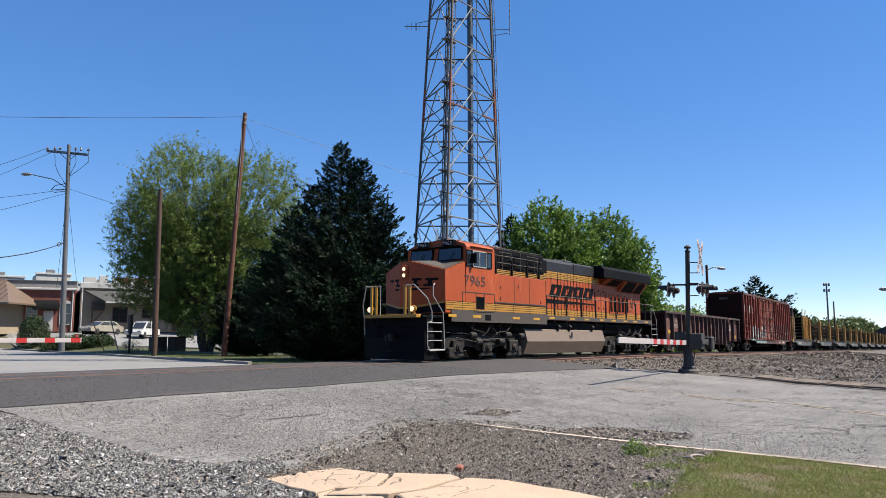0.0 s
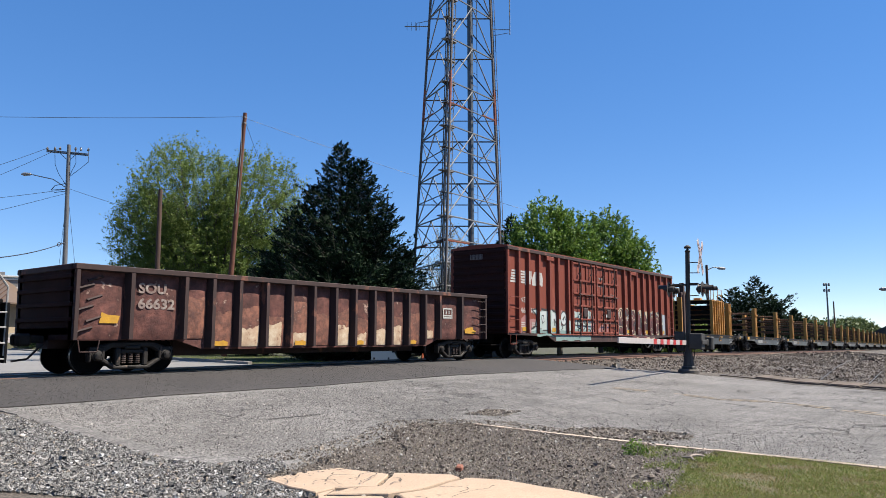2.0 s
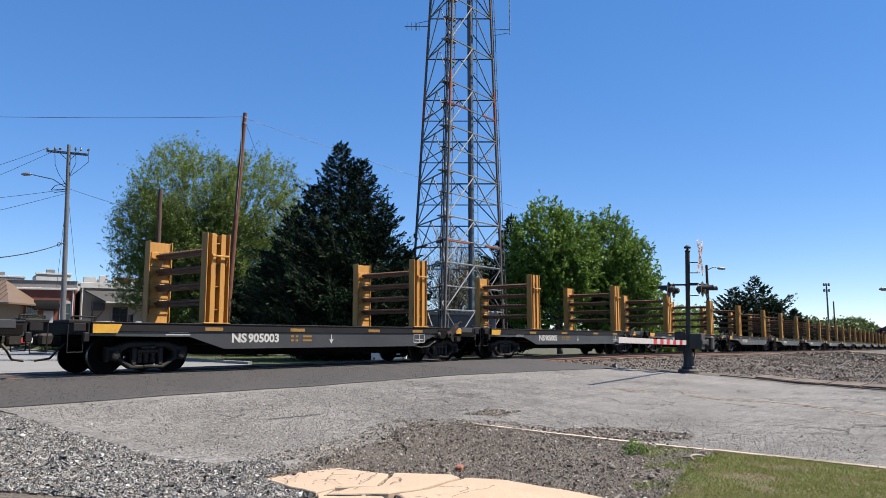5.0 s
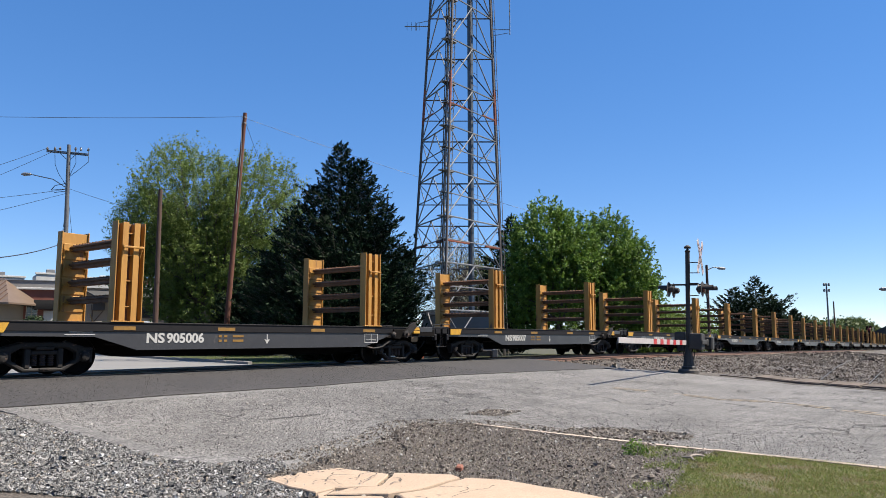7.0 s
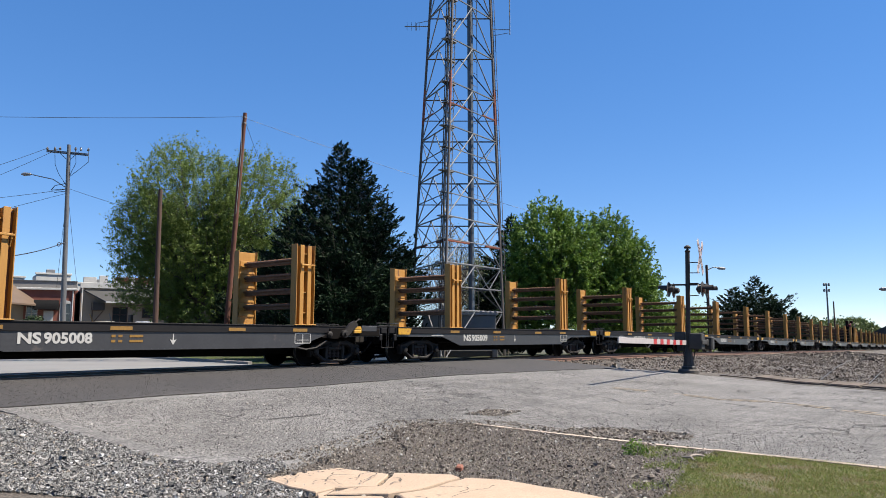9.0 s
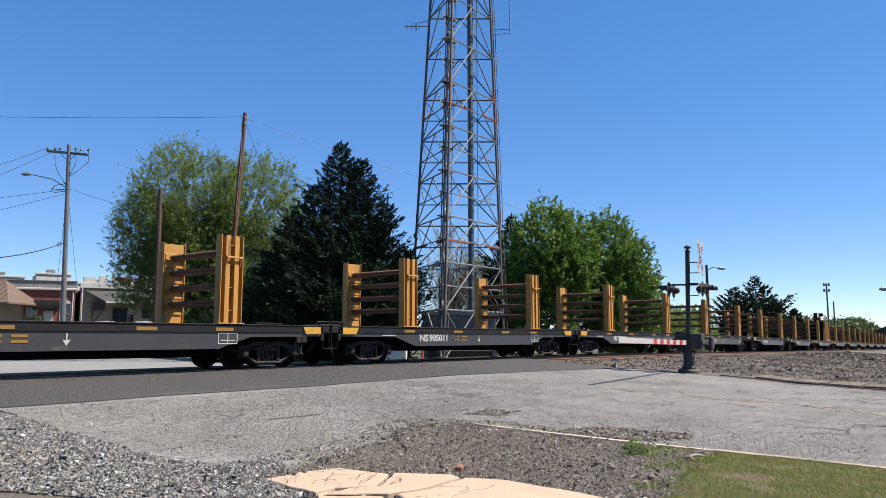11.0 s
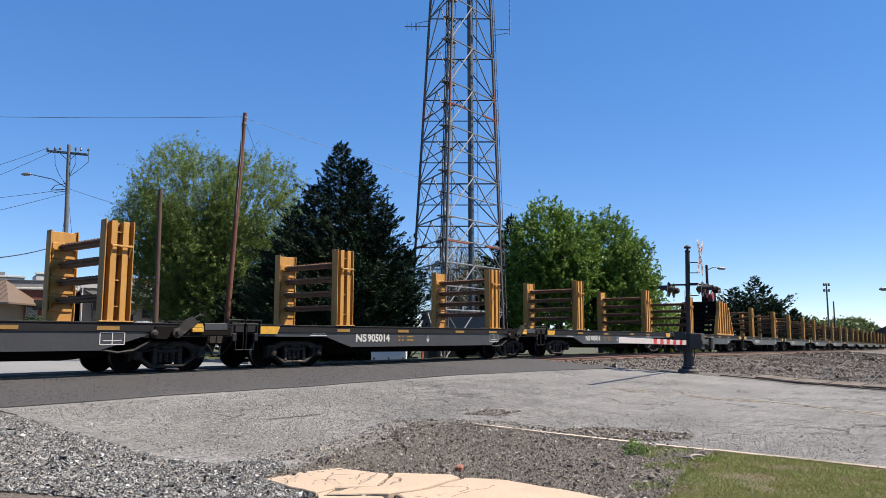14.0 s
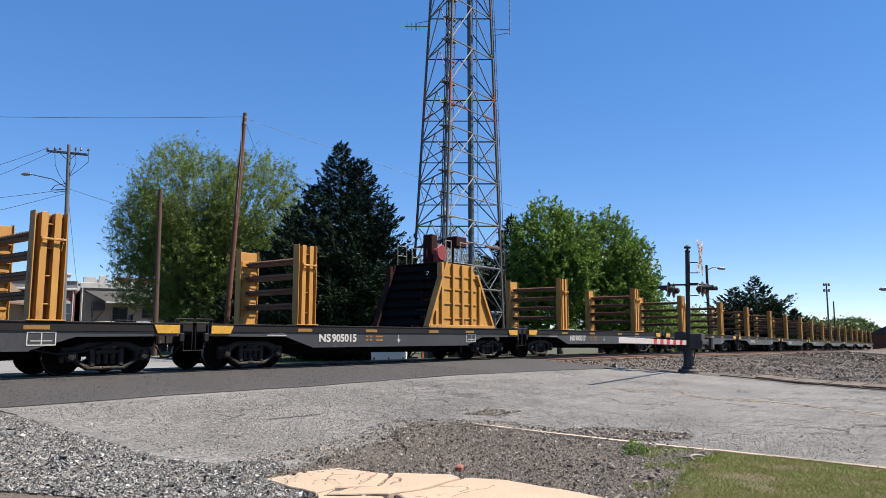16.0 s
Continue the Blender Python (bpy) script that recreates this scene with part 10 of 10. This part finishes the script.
def make_slabs():
    F = thing("broken_slab_path", "broken pinkish concrete slabs sunk in the dirt", "paving", kind="structure")
    for k, poly in enumerate(SLABS):
        out = []
        for (x0, y0), (x1, y1) in zip(poly, poly[1:] + poly[:1]):
            n = max(1, int(math.hypot(x1 - x0, y1 - y0) / 0.08))
            for i in range(n):
                x, y = x0 + (x1 - x0) * i / n, y0 + (y1 - y0) * i / n
                v = noise.noise_vector(Vector((x * 4, y * 4, k))) * 0.035
                out.append((x + v.x, y + v.y))
        z = ground(5.5, 5.5) + 0.035 + 0.012 * (k % 3)
        s = Solid()
        n = len(out)
        cx, cy = sum(p[0] for p in out) / n, sum(p[1] for p in out) / n
        s.v = [(x, y, z - 0.12) for x, y in out] + [(x, y, z - 0.01) for x, y in out] + [(cx + (x - cx) * 0.985, cy + (y - cy) * 0.985, z) for x, y in out]
        s.f = [(i, (i + 1) % n, n + (i + 1) % n, n + i) for i in range(n)] + [(n + i, n + (i + 1) % n, 2 * n + (i + 1) % n, 2 * n + i) for i in range(n)] + [tuple(range(2 * n, 3 * n))]
        part("slab", s, M_SLAB, F)


make_slabs()


def make_slab_cracks():
    rng = random.Random(5)
    z = ground(5.5, 5.5) + 0.06
    s = Solid()
    for x, y, a, n in ((5.3, 6.35, -0.6, 24), (5.25, 6.2, 0.1, 20), (5.4, 5.9, 0.6, 16), (5.9, 6.45, -1.3, 20), (6.1, 6.3, -2.2, 14), (5.7, 5.5, 0.9, 18), (5.6, 5.9, 0.2, 9), (5.4, 5.3, -0.2, 12), (6.1, 5.5, -1.2, 9), (5.5, 4.6, -0.5, 12), (6.0, 4.7, -1.4, 10), (6.4, 4.3, 2.9, 12)):
        for _ in range(n):
            a += rng.gauss(0, 0.45)
            x1, y1 = x + 0.06 * math.cos(a), y + 0.06 * math.sin(a)
            if not any(inside(x1, y1, p) for p in SLABS[:3]):
                break
            nn = Vector((-(y1 - y), x1 - x)).normalized() * rng.uniform(0.002, 0.008)
            s.quad((x - nn.x, y - nn.y, z), (x1 - nn.x, y1 - nn.y, z), (x1 + nn.x, y1 + nn.y, z), (x + nn.x, y + nn.y, z))
            x, y = x1, y1
    tagged(part("slab_cracks", s, M_CRACK), "dark cracks across the broken slabs", "crack", kind="stuff")


make_slab_cracks()
strewn("gravel", [(4.6, 5.6), (5.15, 5.6), (5.3, 6.6), (5.75, 6.75), (6.0, 7.1), (5.9, 7.35), (5.3, 7.5), (5.0, 8.2), (5.0, 10.0), (5.0, 12.2), (4.7, 12.6), (4.5, 12.6), (3.8, 10.2), (2.9, 8.1), (3.7, 6.8)], 47000, 0.0086, M_STONE, "loose grey crushed gravel", 0.0, 0.85, big=0.012)
strewn("dirt_gravel", DIRTPATCH, 6000, 0.0068, M_DSTONE, "small stones scattered in the dark dirt", 0.0, 0.65, big=0.05)
strewn("brown_gravel", DIRTPATCH, 15000, 0.0066, M_DSTONE, "brown gravel in the middle of the dirt", 0.0, 0.65, big=0.04)
strewn("loose_ballast", [(27.4, 10.4), (27.8, 8.8), (27.0, 5.2), (25.6, 2.9), (27.0, -2.0), (60, 3.0), (75, 16.6), (27.6, 16.6)], 25000, 0.022, M_BSTONE, "loose brown-grey ballast stones", -0.155, 0.6, big=0.02)
strewn("far_ballast", [(58, 2.0), (75, 3.0), (120, 6.0), (120, 19.4), (72, 17.0)], 3500, 0.06, M_BSTONE, "ballast stones further along the line", -0.15, 0.6)
strewn("shoulder_ballast", [(27.7, 16.0), (50, 16.1), (70, 16.7), (70, 18.15), (50, 17.6), (27.7, 17.45)], 7500, 0.029, M_BSTONE, "ballast stones along the rail", -0.2, 0.65)
strewn("washed_gravel", [(10.75, 6.2), (11.5, 6.1), (12.0, 5.7), (12.05, 4.9), (12.0, 4.2), (11.4, 4.0), (10.75, 4.4)], 2200, 0.0085, M_DSTONE, "stones washed over the edge of the road", 0.008, 0.65, big=0.06)
strewn("hollow_gravel", [(11.2, 8.2), (12.2, 8.35), (12.6, 7.8), (11.6, 7.6)], 700, 0.008, M_DSTONE, "stones in a worn hollow of the road", 0.008, 0.65, big=0.05)
strewn("edge_gravel", [(5.9, 7.5), (7.0, 7.6), (8.2, 7.9), (8.8, 8.25), (9.5, 8.5), (10.4, 8.1), (11.2, 7.2), (11.3, 6.2), (10.75, 6.2), (10.4, 7.2), (9.4, 7.7), (8.3, 7.2), (7.0, 7.0), (6.2, 6.8)], 2600, 0.0075, M_DSTONE, "small stones spilling from the dirt onto the asphalt", 0.004, 0.65, big=0.04)
aggregate("road_aggregate", [(5.3, 8.2), (6.2, 6.9), (7.0, 7.4), (9.3, 8.3), (10.6, 7.9), (10.6, 1.5), (13, 2.0), (19, 4), (19, 12.5), (14.5, 12.8), (5.3, 12.8)], 44000, 0.0088, M_AGG, "stone grains standing out of the worn asphalt", fade=(7.0, 14.5))
aggregate("dark_aggregate", [(3.0, 13.2), (16.0, 13.4), (20.0, 13.3), (20.0, 17.4), (3.0, 17.4)], 16000, 0.0085, M_AGGDARK, "stone grains in the dark asphalt", 0.02)
strewn("slab_grit", [(5.3, 6.4), (6.2, 6.3), (6.5, 5.2), (6.6, 3.6), (5.6, 3.6), (5.2, 5.4)], 60, 0.004, M_STONE, "fine grit and crumbs on the slabs", 0.045, 0.6)
strewn("road_grit", [(5.3, 8.5), (7.0, 7.5), (10.5, 7.8), (10.6, 1.5), (15, 2.5), (20, 8), (20, 12.5), (5.5, 12.5)], 2600, 0.0045, M_STONE, "fine loose grit on the road", 0.004, 0.6)
LAWN = [(6.9, 2.75), (8.5, 3.0), (9.5, 3.3), (10.35, 3.3), (10.38, 1.2), (10.35, -8), (6.0, -8), (6.2, 2.0)]
sheet("lawn", ragged(LAWN, 0.2, 0.13, 9.0), 0.0, M_LAWN, "patchy green lawn beside the road", 0.4, category="grass", lumps=0.02)


def make_grass(name, poly, count, h, label, material=None, bias=-0.28, off=5.0):
    xs, ys = [p[0] for p in poly], [p[1] for p in poly]
    C = []
    while len(C) < count:
        x, y = RNG.uniform(min(xs), max(xs)), RNG.uniform(min(ys), max(ys))
        if inside(x, y, poly) and noise.noise(Vector((x * 1.9, y * 1.9, off))) > bias + RNG.uniform(-.25, .25):
            C.append((x, y, ground(x, y) + h * 0.4))
    o = leaves(name, C, h, material or M_BLADE, None, aspect=0.1, align=np.tile((0, 0, 1.0), (len(C), 1)), jitter=0.8)
    tagged(o, label, "grass", kind="stuff")


make_grass("lawn_grass", [(6.7, 2.75), (8.5, 3.1), (9.5, 3.4), (10.4, 3.35), (10.4, 0.2), (8.0, -0.3), (6.2, 1.6)], 36000, 0.026, "short green and straw-coloured grass blades", bias=-0.2)
make_grass("straw_grass", [(6.7, 2.75), (8.5, 3.1), (9.5, 3.4), (10.4, 3.35), (10.4, 0.2), (8.0, -0.3), (6.2, 1.6)], 22000, 0.024, "dry straw-coloured grass between the green", M_STRAW, -0.25, 9.0)
make_grass("edge_grass", [(6.1, 2.6), (6.8, 3.15), (8.5, 3.6), (9.4, 3.95), (10.3, 4.6), (10.4, 3.2), (8.5, 2.9), (6.8, 2.6)], 2600, 0.03, "thin grass straggling into the dirt", bias=0.12)
make_grass("verge_grass", [(22.2, 28.6), (26.1, 47.8), (28.5, 59.5), (32.9, 80), (35, 79), (33, 60), (36, 46), (29, 33), (25, 26)], 20000, 0.07, "grass blades on the shaded verge")


# ---- cracks and paint on the road ----
def make_cracks():
    rng = random.Random(12)
    s = Solid()

    def crack(x, y, a, ln, w):
        pts = [(x, y)]
        n = int(ln / 0.12)
        for i in range(n):
            a += rng.gauss(0, 0.2) + (rng.choice((-0.9, 0.9)) if rng.random() < 0.2 else 0)
            x, y = x + 0.12 * math.cos(a), y + 0.12 * math.sin(a)
            pts.append((x, y))
            if rng.random() < 0.05 and ln > 1.2:
                crack(x, y, a + rng.choice((-1, 1)) * rng.uniform(0.6, 1.3), ln * 0.45, w * 0.7)
        for i in range(len(pts) - 1):
            (x0, y0), (x1, y1) = pts[i], pts[i + 1]
            if not (inside(x0, y0, OLD_ROAD) and inside(x1, y1, OLD_ROAD)) or y1 > 12.6:
                continue
            d = Vector((x1 - x0, y1 - y0))
            if d.length < 1e-5:
                continue
            nn = Vector((-d.y, d.x)).normalized() * w * rng.uniform(0.5, 1.4)
            z0, z1 = ground(x0, y0) + 0.005, ground(x1, y1) + 0.005
            s.quad((x0 - nn.x, y0 - nn.y, z0), (x1 - nn.x, y1 - nn.y, z1), (x1 + nn.x, y1 + nn.y, z1), (x0 + nn.x, y0 + nn.y, z0))
    for _ in range(30):
        crack(rng.uniform(13.5, 26), rng.uniform(-3, 11.5), rng.choice((0, 1.57)) + rng.gauss(0, 0.5), rng.uniform(0.8, 4.0), rng.uniform(0.008, 0.02))
    for _ in range(26):
        crack(rng.uniform(12, 23), rng.uniform(-1, 8.5), rng.choice((0.2, 1.3)) + rng.gauss(0, 0.5), rng.uniform(0.5, 1.6), rng.uniform(0.01, 0.024))
    for x in (12.2, 14.6, 17.9, 21.5, 23.5):
        crack(x, 11.5, -1.57 + rng.gauss(0, 0.1), 12, 0.008)
    for y in (11.6, 8.6, 5.5, 3.0):
        crack(13.0, y, rng.gauss(0, 0.1), 15, 0.008)
    # short scrapes left by tyres on the apron
    for _ in range(70):
        x, y, a = rng.uniform(5.2, 16), rng.uniform(7.6, 12.6), rng.gauss(0.0, 0.18)
        crack(x, y, a, rng.uniform(0.25, 1.0), rng.uniform(0.003, 0.01))
    # longer gouges and worn joints
    for x, y, a, ln, w in ((7.2, 9.9, 0.05, 1.6, 0.018), (7.9, 9.75, 0.1, 1.2, 0.03), (8.6, 10.6, -0.1, 0.9, 0.016), (6.2, 9.0, 0.9, 0.6, 0.014), (11.2, 8.6, 0.1, 0.8, 0.03), (12.0, 8.3, 0.0, 0.7, 0.026), (9.4, 9.2, 0.3, 0.7, 0.02), (13.4, 10.4, 0.2, 1.0, 0.018)):
        crack(x, y, a, ln, w)
    o = part("road_cracks", s, M_CRACK)
    tagged(o, "dark cracks running through the old asphalt", "road crack", kind="stuff")
    s = Solid()
    bend = [(19.15, 8.9), (19.3, 6.6), (19.1, 4.9), (18.5, 3.7), (17.4, 2.2), (16.0, 0.2), (14.0, -3.0)]
    for (xa, ya), (xb, yb) in zip(bend, bend[1:]):
        d = Vector((xb - xa, yb - ya)).normalized()
        nn = Vector((-d.y, d.x)) * 0.055
        n = max(2, int(math.hypot(xb - xa, yb - ya) / 0.3))
        for off in (-0.13, 0.13):
            for k in range(n):
                if noise.noise(Vector((xa * 0.7 + k * 0.35, ya * 0.8 + off * 3, 7.0))) < -0.12:
                    continue
                q = []
                for t, sg in ((k / n, -1), ((k + 1) / n, -1), ((k + 1) / n, 1), (k / n, 1)):
                    x, y = xa + (xb - xa) * t + nn.x * sg + d.y * off, ya + (yb - ya) * t + nn.y * sg - d.x * off
                    q.append((x, y, ground(x, y) + 0.008))
                s.quad(*q)
    o = part("centre_line", s, M_LINE)
    tagged(o, "worn yellow double centre line on the road", "road marking", kind="structure")


make_cracks()
M_STICK = mat("bleached_wood", (0.5, 0.43, 0.36), (0.3, 0.25, 0.2), 0.9, grain=30)
for x_, y_, dx_, dy_ in ((9.5, 3.42, 0.3, -0.06), (9.42, 3.3, 0.12, 0.2), (9.62, 3.44, 0.16, -0.14)):
    z_ = ground(x_, y_) + 0.015
    st = part("dead_stick", Solid().path([(0, 0, 0), (dx_ * 0.4, dy_ * 0.3, 0.03), (dx_, dy_, 0.012)], 0.014, n=6), M_STICK, at=pose(x_, y_, z_))
    tagged(st, "bleached dead stick lying at the lawn's edge", "stick", "sticks at the lawn's edge")
M_BRICKBIT = mat("broken_brick", (0.36, 0.13, 0.08), (0.24, 0.09, 0.06), 0.9, grain=24)
bit = part("brick_fragment", Solid().box(-0.06, 0.06, -0.04, 0.04, -0.02, 0.045, 0.015), M_BRICKBIT, at=pose(7.15, 5.3, -0.66, 4, -6, 25))
tagged(bit, "broken orange brick fragment lying in the dirt", "brick fragment")
for x_, y_, s_ in ((8.3, 3.9, 0.045), (8.0, 3.3, 0.05), (9.1, 5.3, 0.035), (7.6, 4.6, 0.03)):
    rk = part("loose_rock", Solid().lathe((0, 0, 0), (0, 0, 1), [(-s_ * 0.4, s_ * 0.5), (0, s_), (s_ * 0.4, s_ * 0.8), (s_ * 0.7, s_ * 0.3)], 7), M_BSTONE, at=pose(x_, y_, ground(x_, y_) + 0.02, 6, 8, s_ * 900))
    tagged(rk, "dark loose rock lying on the gravel", "rock", "loose rocks")


def motions():
    """The train rolls through, slowing a little; every wheel set turns with it."""
    for car, x0 in CARS:
        rows = []
        for k in range(33):
            t = k * 0.5
            x = x0 - run(t) - pull(t)
            a, b = grade(x - 5.5), grade(x + 5.5)
            c, d = bend(x - 5.5), bend(x + 5.5)
            rows.append((t, pose(x, TRACK_Y + (c + d) / 2, (a + b) / 2, ry=-math.degrees(math.atan2(b - a, 11.0)), rz=math.degrees(math.atan2(d - c, 11.0)))))
        walk(car, rows)
    for o, x, r in WHEELS:
        rows = [(k / FPS, Matrix.Translation((x, 0, r)) @ Matrix.Rotation(-run(k / FPS) / r, 4, "Y")) for k in range(16 * FPS + 1)]
        walk(o, rows)


motions()
